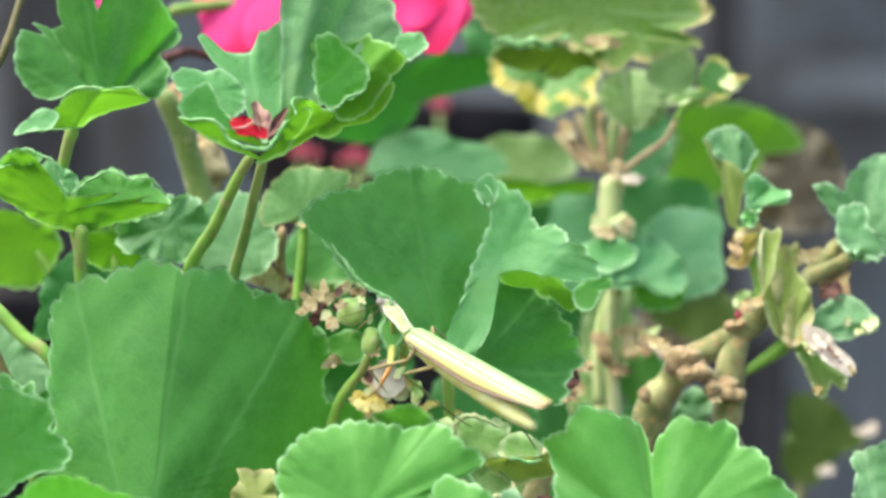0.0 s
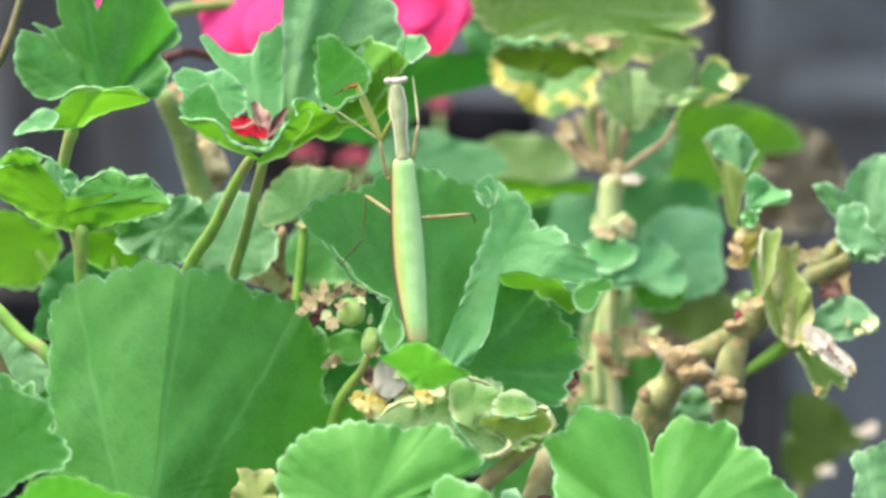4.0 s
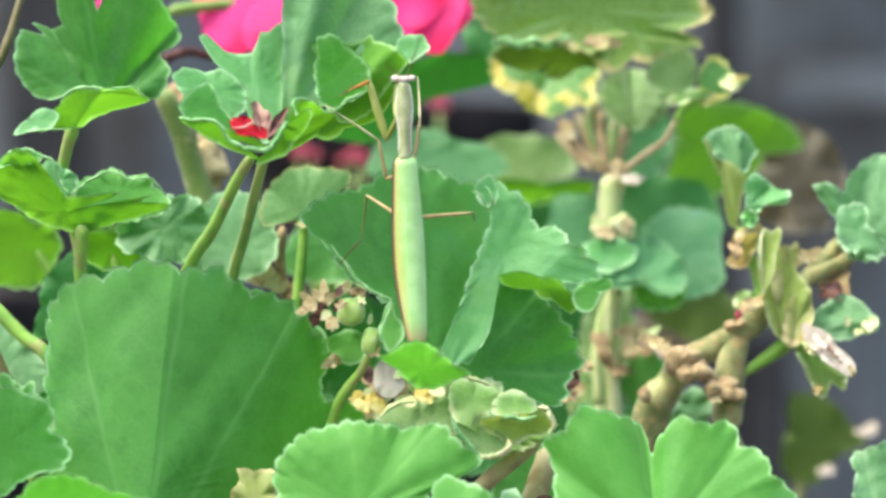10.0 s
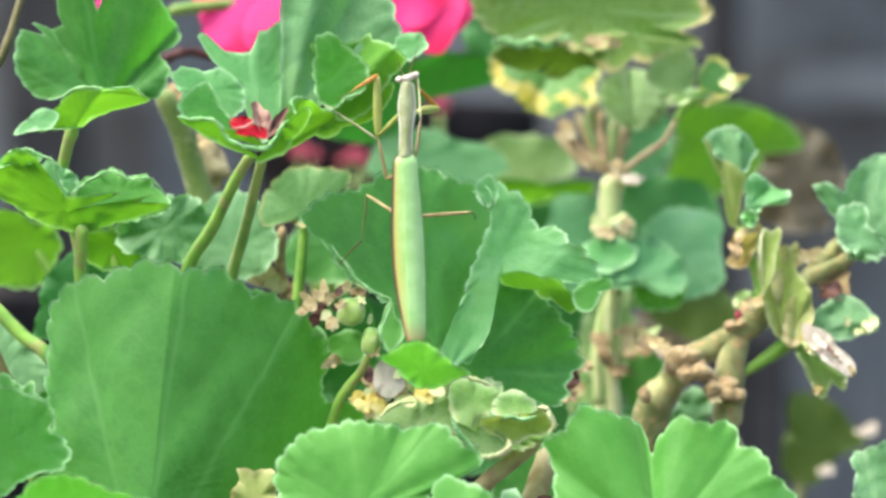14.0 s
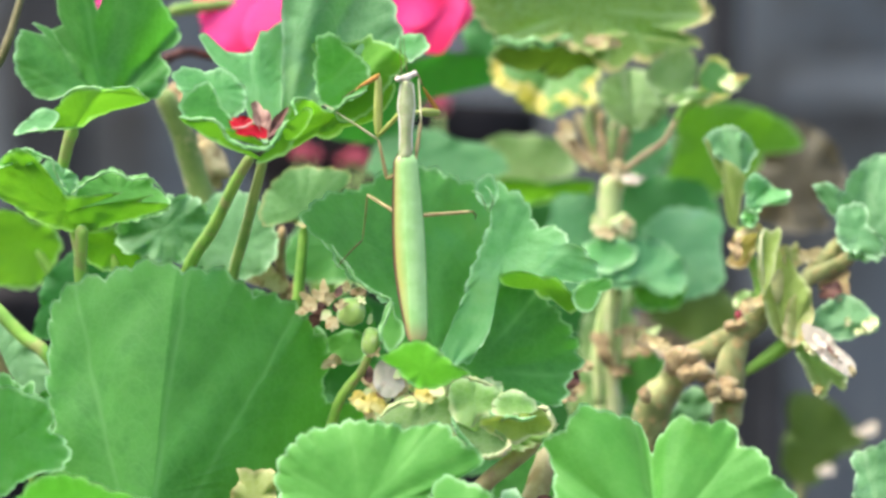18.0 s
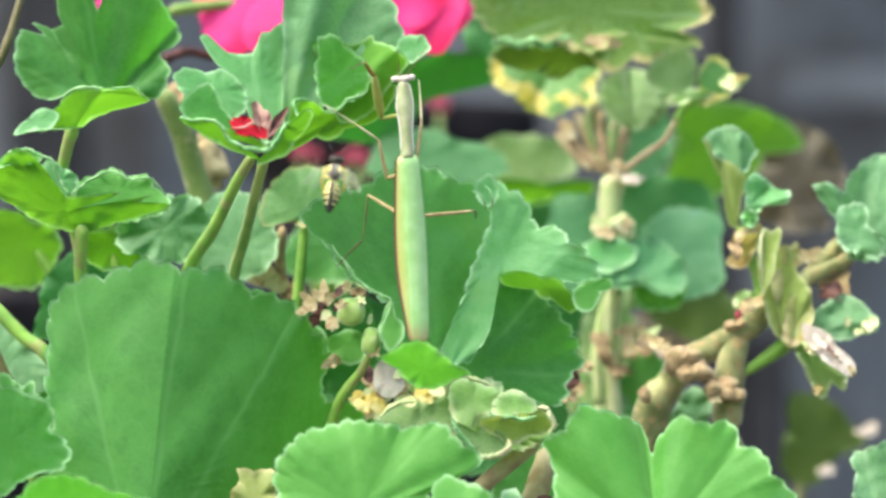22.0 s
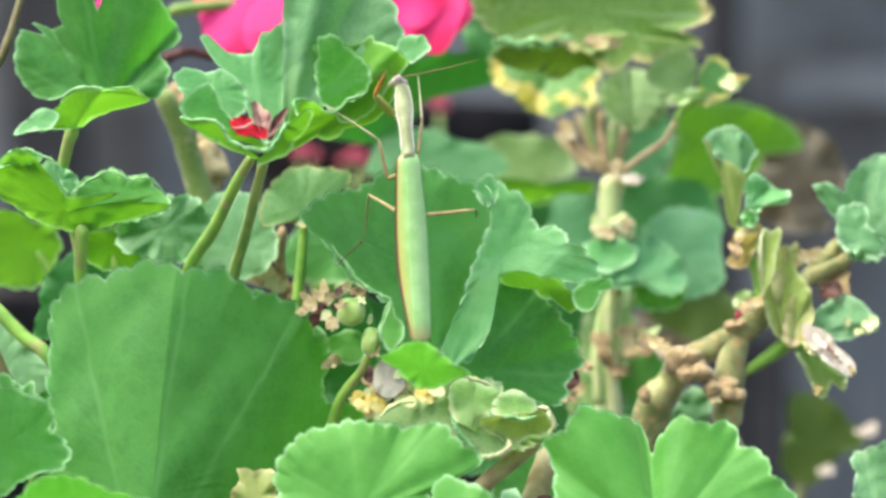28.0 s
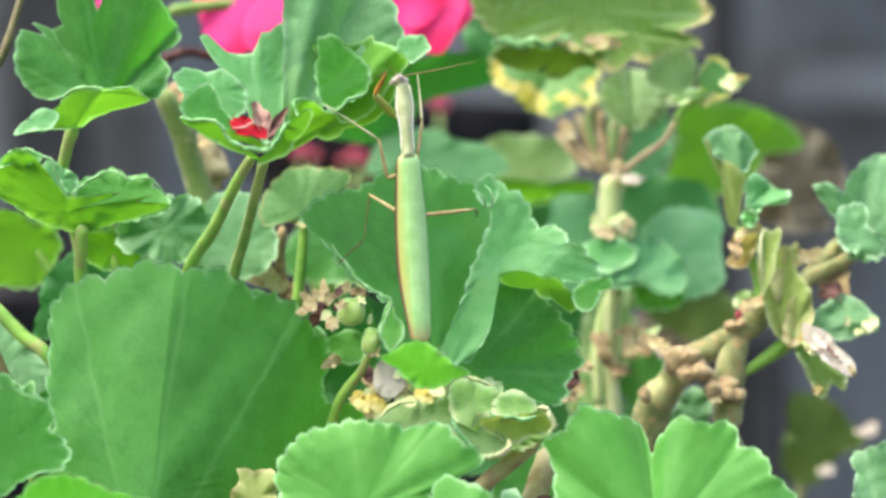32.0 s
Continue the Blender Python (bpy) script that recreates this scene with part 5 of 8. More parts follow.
tube(back, "stem", CREAM, ((39.4, 95, -4), (41.6, 95, 108.7), (43.6, 92, 194.6), (42.2, 92, 234.5), (43.2, 90, 251.6), (42.1, 90, 263), (41.8, 90, 270.1), (42.9, 90, 278.6)), (4.27, 3.99, 2.56, 1.85, 1.85, 2.56, 2.99, 3.13), n=36, bumpy=0.04, seed=1)
lump(back, "node", CREAM, (44.4, 86, 265.5), (3.40, 2.26, 2.83), "pale swollen stem node", 40, 0.5, 0)
blade(back, "dried_bract", DRY, (45.7, 84, 266.1), ((24, 1.7), (70, 1.9), (91, 2.3), (110, 1.6), (128, 1.4), (194, 1.0), (238, 2.2), (249, 2.3), (267, 2.5), (290, 1.8), (326, 1.4)), lean=(0.03, 0.2), cup=2.0, folds=((93, 0.7, 25),), ruffle=(1.2, 3, 4.4), scallop=(0.45, 1.6), nt=56)
blade(back, "dried_bract", CREAM, (38.4, 84, 266.4), ((37, 1.7), (60, 1.1), (90, 2.6), (103, 2.4), (123, 2.5), (154, 1.3), (241, 2.1), (269, 1.4), (278, 2.1), (293, 3.2), (340, 1.2)), lean=(0.03, 0.31), cup=6.3, folds=((130, -0.5, 25),), ruffle=(1.0, 5, 2.3), scallop=(0.45, 1.6), nt=56)
blade(back, "dried_bract", DRY, (41, 82, 263.7), ((2, 2.7), (14, 3.0), (65, 1.7), (104, 1.9), (154, 2.8), (168, 3.5), (185, 3.3), (218, 1.5), (262, 1.2), (312, 1.7), (338, 1.7)), lean=(0.46, 0.76), cup=1.6, folds=((61, -0.1, 25),), ruffle=(0.8, 3, 0.8), scallop=(0.45, 1.6), nt=56)
blade(back, "dried_bract", WHITE, (47.4, 84, 277.6), ((1, 3.1), (13, 3.7), (19, 1.9), (48, 1.2), (95, 1.5), (166, 2.6), (183, 2.6), (195, 2.5), (213, 2.3), (248, 1.2), (333, 2.2)), lean=(0.16, 0.51), cup=7.3, folds=((102, 0.4, 25),), ruffle=(0.8, 4, 1.8), scallop=(0.45, 1.6), nt=56)
blade(back, "dried_bract", DRY, (43.3, 86, 279.9), ((28, 2.8), (69, 2.6), (102, 2.7), (122, 2.5), (172, 1.8), (188, 1.5), (234, 3.0), (253, 2.6), (302, 2.5), (324, 2.3), (359, 1.3)), lean=(0.35, 0.51), cup=5.2, folds=((76, 0.4, 25),), ruffle=(0.9, 3, 3.1), scallop=(0.45, 1.6), nt=56)
tube(back, "dried_stalk", KNOT, ((30.4, 98, 292.8), (33.5, 96, 287), (37.9, 92, 280.1)), (1.00, 1.00, 0.86), "shrivelled brown stalk", n=16, bumpy=0.25, seed=70)
tube(back, "dried_stalk", DRY, ((34.2, 100, 294.6), (36.4, 97, 287.4), (39.9, 92, 279.4)), (1.14, 1.14, 1.00), n=16, bumpy=0.25, seed=71)
tube(back, "dried_stalk", OLIVESTEM, ((37, 99, 296), (37.5, 97, 288.1), (40.7, 92, 280.1)), (1.29, 1.14, 1.14), n=16, bumpy=0.25, seed=72)
tube(back, "dried_stalk", KNOT, ((40.1, 97, 295.1), (40.3, 95, 287.3), (41.6, 92, 280.1)), (0.86, 1.14, 1.14), n=16, bumpy=0.25, seed=73)
tube(back, "dried_stalk", DRY, ((28.7, 99, 289.4), (32.3, 96, 284.7), (37.6, 92, 279.8)), (0.71, 0.86, 0.86), n=16, bumpy=0.25, seed=74)
tube(back, "dried_stalk", OLIVESTEM, ((43.2, 95, 292.3), (42.8, 93, 285.8), (42.2, 92, 279.4)), (1.28, 1.28, 1.14), n=16, bumpy=0.25, seed=75)
tube(back, "dried_stalk", KNOT, ((46, 94, 290.8), (44.5, 93, 285.1), (43, 92, 279.4)), (0.86, 0.86, 1.00), n=16, bumpy=0.25, seed=76)
blade(back, "dried_bract", DRY, (32, 95, 289.9), ((63, 2.3), (82, 3.2), (96, 2.4), (120, 3.1), (164, 2.0), (207, 1.9), (240, 2.9), (270, 2.3), (305, 2.4), (327, 2.3), (352, 1.6)), lean=(-0.0, 0.78), cup=3.1, folds=((48, 0.6, 25),), ruffle=(0.8, 5, 4.4), scallop=(0.45, 1.6), nt=56)
blade(back, "dried_bract", KNOT, (39.5, 90, 284), ((27, 1.2), (57, 1.6), (73, 2.1), (108, 2.6), (123, 2.4), (161, 1.2), (208, 1.0), (260, 2.1), (268, 1.6), (301, 2.7), (318, 1.7)), lean=(-0.24, 0.31), cup=5.2, folds=((131, -0.7, 25),), ruffle=(1.0, 4, 2.7), scallop=(0.45, 1.6), nt=56)
lf = blade(back, "leaf", FAR, (49.2, 118, 288), ((0, 10.3), (40, 11.6), (73, 10.8), (116, 9.9), (160, 8.9), (220, 11.5), (269, 10.3), (314, 10.3)), lean=(0, 0.3), ruffle=(1.0, 5, 0.0), scallop=(0.7, 4.5))
lf = blade(back, "leaf", DARK, (14.2, 125, 316.2), ((22, 8.0), (104, 6.2), (158, 8.0), (209, 9.3), (296, 6.7), (344, 10.7)), lean=(0, 0.3), ruffle=(1.0, 5, 0.0), scallop=(0.7, 4.5))
blade(back, "dried_bract", PALE, (61, 80, 298.1), ((12, 7.9), (17, 4.0), (37, 2.9), (146, 1.5), (166, 3.6), (186, 4.9), (194, 6.0), (208, 5.0), (296, 1.2), (336, 2.0), (355, 4.9)), lean=(0.48, 0.43), cup=2.4, folds=((52, 0.4, 25),), ruffle=(1.2, 3, 3.6), scallop=(0.45, 1.6), nt=56)
blade(back, "dried_bract", CREAM, (71.5, 78, 300.8), ((23, 2.5), (50, 3.3), (75, 2.6), (138, 2.6), (171, 2.9), (196, 2.1), (218, 2.3), (262, 1.6), (295, 1.9), (341, 2.5), (359, 2.0)), label="cream dried leaf tip", lean=(0.22, 0.61), cup=6.5, folds=((90, 0.8, 25),), ruffle=(1.0, 5, 5.7), scallop=(0.45, 1.6), nt=56)
blade(back, "dried_bract", YELLOWLEAF, (73.5, 78, 302.5), ((6, 2.2), (28, 1.8), (66, 0.7), (131, 1.0), (153, 0.9), (184, 2.3), (189, 1.6), (225, 1.1), (233, 1.2), (314, 1.3), (342, 1.0)), lean=(0.36, 0.42), cup=6.1, folds=((128, -0.6, 25),), ruffle=(1.0, 5, 1.3), scallop=(0.45, 1.6), nt=56)
blade(back, "dried_bract", DRY, (39.1, 80, 311.6), ((2, 4.8), (41, 1.9), (104, 1.7), (146, 3.1), (158, 3.7), (172, 4.1), (190, 4.1), (209, 2.1), (310, 2.5), (334, 3.9), (349, 5.3)), label="crumpled tan leaf margin", lean=(-0.23, 0.25), cup=2.6, folds=((108, 0.4, 25),), ruffle=(1.1, 3, 2.7), scallop=(0.45, 1.6), nt=56)
blade(back, "dried_bract", YELLOWLEAF, (62.7, 84, 319.1), ((12, 3.7), (29, 4.2), (55, 3.1), (110, 2.7), (123, 3.4), (163, 2.8), (208, 2.6), (233, 4.1), (262, 2.3), (307, 2.7), (340, 2.9)), lean=(-0.28, 0.29), cup=4.1, folds=((79, -0.1, 25),), ruffle=(1.0, 5, 5.4), scallop=(0.45, 1.6), nt=56)
blade(front, "dried_bract", SEPAL, (30.6, 40, 229), ((20, 2.0), (64, 2.6), (87, 2.3), (103, 2.5), (145, 1.7), (188, 2.3), (197, 1.6), (257, 2.8), (284, 2.2), (302, 1.8), (316, 2.2)), lean=(-0.0, 0.42), cup=7.1, folds=((79, -0.9, 25),), ruffle=(1.0, 4, 0.9), scallop=(0.45, 1.6), nt=56)
blade(front, "dried_bract", DRY, (33.1, 42, 231.9), ((8, 2.7), (43, 2.3), (67, 1.5), (97, 1.1), (153, 2.0), (189, 1.5), (214, 2.6), (232, 2.1), (286, 1.0), (304, 1.5), (347, 2.5)), lean=(-0.07, 0.37), cup=1.9, folds=((89, 0.1, 25),), ruffle=(1.1, 5, 3.9), scallop=(0.45, 1.6), nt=56)
blade(front, "dried_bract", KNOT, (30, 38, 225.3), ((23, 2.0), (60, 1.7), (98, 1.5), (141, 2.0), (174, 1.9), (199, 2.6), (221, 2.4), (253, 1.4), (302, 1.8), (339, 2.4), (350, 1.4)), lean=(0.45, 0.55), cup=4.8, folds=((53, -0.9, 25),), ruffle=(0.7, 5, 3.2), scallop=(0.45, 1.6), nt=56)
lump(back, "node", CREAM, (47.6, 88, 277.4), (3.12, 1.13, 1.28), "", 42, 0.3, -8)
tube(back, "petiole", PINKSTALK, ((44.8, 88, 279.3), (50.4, 86, 283.5), (55.2, 84, 287), (57.9, 82, 291.8)), (0.85, 0.78, 0.71, 0.71), bumpy=0.04, seed=1)
tube(back, "petiole", KNOT, ((42.8, 90, 279.3), (38, 94, 281.6), (32.4, 98, 285.9), (29.6, 100, 292.5)), (1.29, 1.14, 1.14, 1.14), bumpy=0.04, seed=1)
tube(back, "petiole", OLIVESTEM, ((43.6, 93, 279.4), (46.4, 100, 287.2), (47.9, 108, 294.3), (48.5, 110, 299.5)), (1.42, 1.28, 1.28, 1.14), bumpy=0.04, seed=1)
tube(back, "petiole", KNOT, ((43, 94, 280.1), (40.3, 108, 290.2), (38.2, 118, 301.8), (36, 112, 314.6)), (1.29, 1.29, 1.29, 1.29), bumpy=0.04, seed=1)
lf = blade(back, "leaf", YRIM, (34.7, 84, 318.0), ((6, 31.9), (17, 29.5), (60, 19.6), (122, 18.4), (155, 26.5), (171, 28.5), (183, 25.4), (196, 22.0), (206, 15.7), (222, 8.5), (252, 9.2), (279, 9.1), (319, 9.4), (339, 12.8), (341, 17.9), (349, 30.2), (350, 24.4), (359, 32.2)), label="yellow-edged geranium leaf with radiating veins", lean=(0, 0.1), folds=((250, 0.14, 12), (300, -0.12, 12), (200, 0.12, 10), (340, 0.12, 10),), hub=(0, 2), curl=-4.5, ruffle=(0.8, 9, 0.2), scallop=(1.2, 4.2), nt=260, crumple=(0.4, 10))
tube(lf, "rolled_margin", RIM, ((12.4, 82, 311.4), (15.6, 81, 312.2), (18.8, 80.5, 310.7), (22.5, 80, 312.0), (25.8, 80, 310.6), (28.9, 80, 312.1), (32.0, 80, 313.0)), (0.4, 0.8, 0.9, 0.7, 0.9, 0.8, 0.4), "pale frilled leaf margin", n=60, bumpy=0.6, seed=41)
# added dark strip: the shade cast below the tan-rimmed leaf, put into colour
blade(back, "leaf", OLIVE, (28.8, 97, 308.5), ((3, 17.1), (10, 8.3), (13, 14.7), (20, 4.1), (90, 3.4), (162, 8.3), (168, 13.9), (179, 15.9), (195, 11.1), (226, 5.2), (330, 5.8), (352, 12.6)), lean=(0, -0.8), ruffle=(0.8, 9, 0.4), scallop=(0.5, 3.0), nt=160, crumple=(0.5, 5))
blade(back, "leaf", YEDGE, (26.6, 110, 305.9), ((10, 16.7), (22, 19.3), (42, 13.4), (81, 9.4), (145, 13.9), (166, 14.5), (183, 14.5), (198, 13.6), (215, 11.3), (234, 11.0), (255, 11.1), (271, 12.6), (292, 11.4), (312, 12.8), (325, 15.3), (333, 14.4), (342, 13.2), (357, 13.8)), label="drooping geranium leaf with yellow dried margin", lean=(0.0, 0.65), folds=((250, 0.14, 10), (290, -0.14, 9),), hub=(4, 8), ruffle=(1.2, 9, 0.5), scallop=(1.1, 3.4), nt=240, crumple=(0.5, 8))
lf = blade(back, "leaf", DULL, (48.7, 103, 298.8), ((17, 10.6), (43, 9.4), (76, 7.7), (120, 7.7), (149, 9.0), (174, 9.0), (202, 8.7), (237, 8.6), (276, 8.7), (307, 9.0), (343, 9.0)), lean=(0.1, 0.5), folds=((90, 0.3, 8), (50, -0.3, 10)), hub=(0, -10), ruffle=(1.0, 6, 0.4), scallop=(0.6, 3.4), nt=180, crumple=(0.25, 7))
lf = blade(back, "leaf", DULL, (57.3, 84, 299.7), ((0, 4.9), (42, 8.6), (66, 10.7), (89, 10.9), (111, 9.2), (146, 7.6), (202, 3.9), (291, 3.8)), lean=(0, 0.3), ruffle=(1.0, 5, 0.1), scallop=(0.7, 4.5))
lf = blade(back, "leaf", YEDGE, (67.2, 84, 299), ((8, 5.9), (23, 10.2), (39, 7.4), (65, 8.8), (89, 9.6), (118, 6.4), (169, 3.6), (219, 4.5), (300, 2.8)), lean=(0.1, 0.3), ruffle=(1.2, 5, 0.9), scallop=(0.8, 3))
lf = blade(back, "leaf", YRIM, (50.9, 96, 311.9), ((10, 12.8), (19, 9.9), (54, 4.9), (133, 6.3), (171, 14.5), (190, 14.5), (207, 12.5), (226, 9.9), (230, 4.9), (291, 4.9), (336, 5.6), (349, 13.1), (353, 9.2), (356, 14.6)), lean=(0, 0.35), folds=((10, 0.3, 12), (170, 0.2, 14),), hub=(-6, 8), ruffle=(1.0, 6, 0.0), scallop=(0.7, 4.0), nt=200)
tube(back, "petiole", STALK, ((58, 84, 291.9), (60.8, 84, 296.1), (66.5, 84, 298.3)), (1.13, 1.13, 0.99), bumpy=0.04, seed=1)
lf = blade(back, "leaf", FAR, (60.5, 112, 258.7), ((8, 11.1), (36, 14.9), (68, 13.0), (110, 11.7), (156, 10.9), (206, 13.2), (245, 11.2), (289, 11.9), (327, 13.2)), label="blue-green geranium leaf", lean=(0, 0.9), ruffle=(0.8, 5, 0.1), scallop=(0.7, 4.5))
lf = blade(back, "leaf", FAR, (41.8, 84, 257.3), ((22, 7.7), (89, 5.7), (158, 7.5), (188, 10.0), (225, 6.0), (296, 3.1), (320, 10.9), (329, 17.8), (337, 18.1), (353, 11.3)), lean=(0, 0.4), ruffle=(1.0, 5, 0.0), scallop=(0.7, 4.5))
lf = blade(back, "leaf", FAR, (48.7, 82, 256.6), ((24, 9.3), (90, 6.3), (148, 8.7), (189, 11.7), (221, 9.3), (270, 5.6), (315, 11.8), (344, 12.6)), lean=(0.1, 0.8), folds=((60, 0.4, 12), (120, -0.3, 12),), hub=(0, -5), ruffle=(1.6, 8, 0.3), scallop=(0.8, 3.0), nt=200, crumple=(0.5, 9))
lf = blade(back, "leaf", LIME, (54.0, 88, 248.8), ((9, 7.2), (90, 2.8), (162, 6.7), (208, 6.0), (270, 4.5), (333, 6.3)), lean=(0.1, -0.3), ruffle=(1.0, 6, 0.3), scallop=(0.6, 3.0), nt=120, crumple=(0.8, 6))
blade(back, "leaf", SAGE, (41.3, 80, 258.5), ((13, 7.2), (39, 5.8), (87, 4.8), (135, 5.6), (161, 6.8), (205, 5.9), (248, 4.5), (305, 4.4), (347, 6.1)), lean=(0.1, 0.7), folds=((60, 0.3, 14),), ruffle=(0.8, 5, 0.3), scallop=(0.6, 3.2), nt=160, crumple=(0.2, 8))
lf = blade(back, "leaf", FAR, (31, 100, 261.6), ((9, 8.8), (58, 13.6), (96, 12.3), (139, 6.6), (231, 9.2), (315, 8.1)), lean=(0, 0.3), ruffle=(1.0, 5, 0.0), scallop=(0.7, 4.5))
blade(back, "dried_bract", KNOT, (39.7, 84, 235.9), ((79, 3.4), (96, 2.9), (113, 3.9), (134, 3.9), (193, 1.6), (223, 1.9), (265, 4.1), (285, 5.2), (307, 5.2), (323, 2.5), (355, 2.0)), lean=(0.16, 0.49), cup=6.9, folds=((126, 0.7, 25),), ruffle=(0.8, 5, 2.2), scallop=(0.45, 1.6), nt=56)
blade(back, "dried_bract", DRY, (46.5, 87, 238.9), ((10, 1.4), (48, 2.1), (54, 2.6), (74, 2.6), (91, 1.9), (104, 2.6), (196, 1.8), (236, 3.2), (246, 5.3), (255, 3.5), (272, 3.6)), lean=(0.25, 0.59), cup=7.6, folds=((127, 0.1, 25),), ruffle=(0.7, 4, 2.5), scallop=(0.45, 1.6), nt=56)
blade(back, "dried_bract", KNOT, (44.6, 90, 229.6), ((12, 1.9), (43, 2.5), (62, 1.4), (151, 3.0), (167, 4.2), (171, 3.1), (195, 2.7), (225, 2.4), (301, 1.5), (331, 2.3), (344, 3.9)), lean=(0.24, 0.78), cup=7.1, folds=((121, -0.9, 25),), ruffle=(1.2, 5, 3.7), scallop=(0.45, 1.6), nt=56)
blade(back, "dried_bract", DRY, (33.4, 93, 224.5), ((24, 3.1), (63, 1.8), (102, 2.5), (130, 1.7), (166, 2.7), (205, 2.7), (225, 3.4), (246, 2.0), (289, 1.6), (339, 2.3), (358, 2.5)), lean=(0.25, 0.67), cup=2.6, folds=((131, -0.4, 25),), ruffle=(0.6, 5, 1.1), scallop=(0.45, 1.6), nt=56)
blade(back, "dried_bract", KNOT, (50.9, 96, 235.1), ((14, 6.5), (19, 7.9), (24, 7.1), (40, 2.6), (144, 1.6), (191, 4.0), (194, 5.9), (207, 6.9), (215, 5.1), (230, 2.7), (248, 0.6), (341, 0.6), (359, 3.4)), lean=(-0.07, 0.28), cup=4.2, folds=((70, -0.8, 25),), ruffle=(0.9, 4, 3.9), scallop=(0.45, 1.6), nt=56)
tube(back, "stem", CREAM, ((39.2, 90, 220.4), (38.6, 92, 234.5), (40.9, 96, 245.8), (44.6, 98, 253)), (1.28, 1.14, 1.00, 0.86), bumpy=0.04, seed=1)
tube(back, "stem", CREAM, ((32.3, 95, -4), (33.6, 92, 137.7), (37.8, 90, 194.8), (39.2, 90, 220.4)), (2.28, 2.28, 1.71, 1.28), n=20, bumpy=0.04, seed=1)

# ---- withered woody branch ----
branch = thing("geranium_plant", 60, 40, "half-withered geranium branch with woody knotted stem", "geranium", "geraniums in the bed")
tube(branch, "stem", WOOD, ((40.5, 57, -8.6), (41.9, 57, 115), (44.6, 57, 183.5), (50, 55, 218.5), (54.8, 55, 227.3), (58.7, 53, 232.9), (66.1, 51, 237), (74.1, 49, 241.8), (79.5, 49, 249.3), (83.8, 51, 256.1)), (6.27, 6.00, 5.73, 4.64, 3.68, 3.27, 3.00, 3.00, 3.00, 1.91), n=44, bumpy=0.06, seed=1)
blade(branch, "dried_bract", DRY, (64.3, 42, 225.1), ((3, 1.5), (29, 1.1), (59, 1.6), (116, 1.3), (155, 2.2), (172, 1.8), (195, 1.5), (221, 1.6), (294, 1.7), (326, 2.6), (337, 1.6)), lean=(-0.41, 0.52), cup=2.4, folds=((52, -0.9, 25),), ruffle=(0.9, 5, 1.0), scallop=(0.45, 1.6), nt=56)
lump(branch, "knot", KNOT, (56.2, 46, 233.1), (3.3, 2.6, 3.4), "tan knotted joint of the stem", 160, 0.28, -30)
lump(branch, "knot", KNOT, (61.4, 43, 230.9), (2.9, 2.2, 2.4), "", 161, 0.28, 20)
lump(branch, "knot", KNOT, (59.1, 44, 234.5), (2.4, 2.0, 2.0), "", 162, 0.28, 10)
lump(branch, "knot", KNOT, (58.1, 44, 230.2), (2.3, 2.0, 2.6), "", 163, 0.28, -20)
lump(branch, "knot", KNOT, (63.6, 44, 229.4), (1.6, 1.5, 1.6), "", 164, 0.28, 0)
lump(branch, "knot", KNOT, (67.0, 44, 225.9), (4.4, 2.9, 2.0), "", 165, 0.28, 12)
lump(branch, "knot", KNOT, (64.3, 42, 227.0), (1.9, 1.6, 1.7), "", 166, 0.28, 0)
lump(branch, "knot", KNOT, (70.2, 43, 225.1), (2.0, 1.7, 1.6), "", 167, 0.28, -15)
lump(branch, "knot", KNOT, (68.2, 44, 227.8), (2.6, 2.0, 1.6), "", 168, 0.28, 10)
lump(branch, "knot", KNOT, (69.3, 47, 241.6), (2.1, 1.6, 1.2), "", 169, 0.28, -15)
lump(branch, "knot", KNOT, (48.4, 49, 224.9), (1.4, 1.3, 2.0), "", 170, 0.28, -10)
lump(branch, "knot", KNOT, (71.4, 46, 242.4), (1.2, 1.2, 1.0), "", 171, 0.28, 0)
tube(branch, "twig", KNOT, ((47.1, 92, 239.5), (49.7, 88, 237.5), (52.5, 74, 236.1), (54.0, 58, 234.9), (56.4, 48, 233.0)), (1.0, 1.7, 1.2, 1.7, 1.5), "dry tan twig", n=26, bumpy=0.3, seed=33)
litter(branch, (KNOT, DRY, KNOT, CREAM), (50.8, 70, 237.1), (4, 4, 2.5), 7, 2.0, 7)
litter(branch, (KNOT, DRY, KNOT, CREAM), (47.6, 88, 237.5), (3, 4, 5), 8, 2.6, 9)
tube(branch, "stem", WOOD, ((68.1, 51, 216.6), (68.7, 49, 224.9), (69.3, 49, 233), (71.4, 49, 239.8)), (3.80, 3.80, 3.53, 2.72), bumpy=0.08, seed=1)
tube(branch, "stem", WOOD, ((52, 65, -8.6), (55.8, 61, 128.1), (66.4, 55, 190.5), (68.1, 51, 216.6)), (5.21, 5.21, 5.21, 4.66), n=22, bumpy=0.06, seed=1)
tube(branch, "stem", STALK, ((70, 49, 228.7), (73.4, 49, 231), (78.8, 49, 234.6), (84.9, 49, 239.1), (87.6, 49, 241.1)), (0.68, 1.22, 1.76, 2.17, 1.63), bumpy=0.04, seed=1)
tube(branch, "stem", WOOD, ((83.8, 51, 249.3), (89.2, 51, 253.6), (96.2, 53, 256.7), (101.9, 55, 261.5)), (1.91, 1.91, 1.77, 1.50), bumpy=0.04, seed=1)
tube(branch, "stem", WOOD, ((86.9, 55, 251.9), (91.2, 57, 256), (95.5, 59, 260.1), (98.3, 59, 263.6)), (1.92, 2.19, 2.19, 1.64), bumpy=0.08, seed=1)
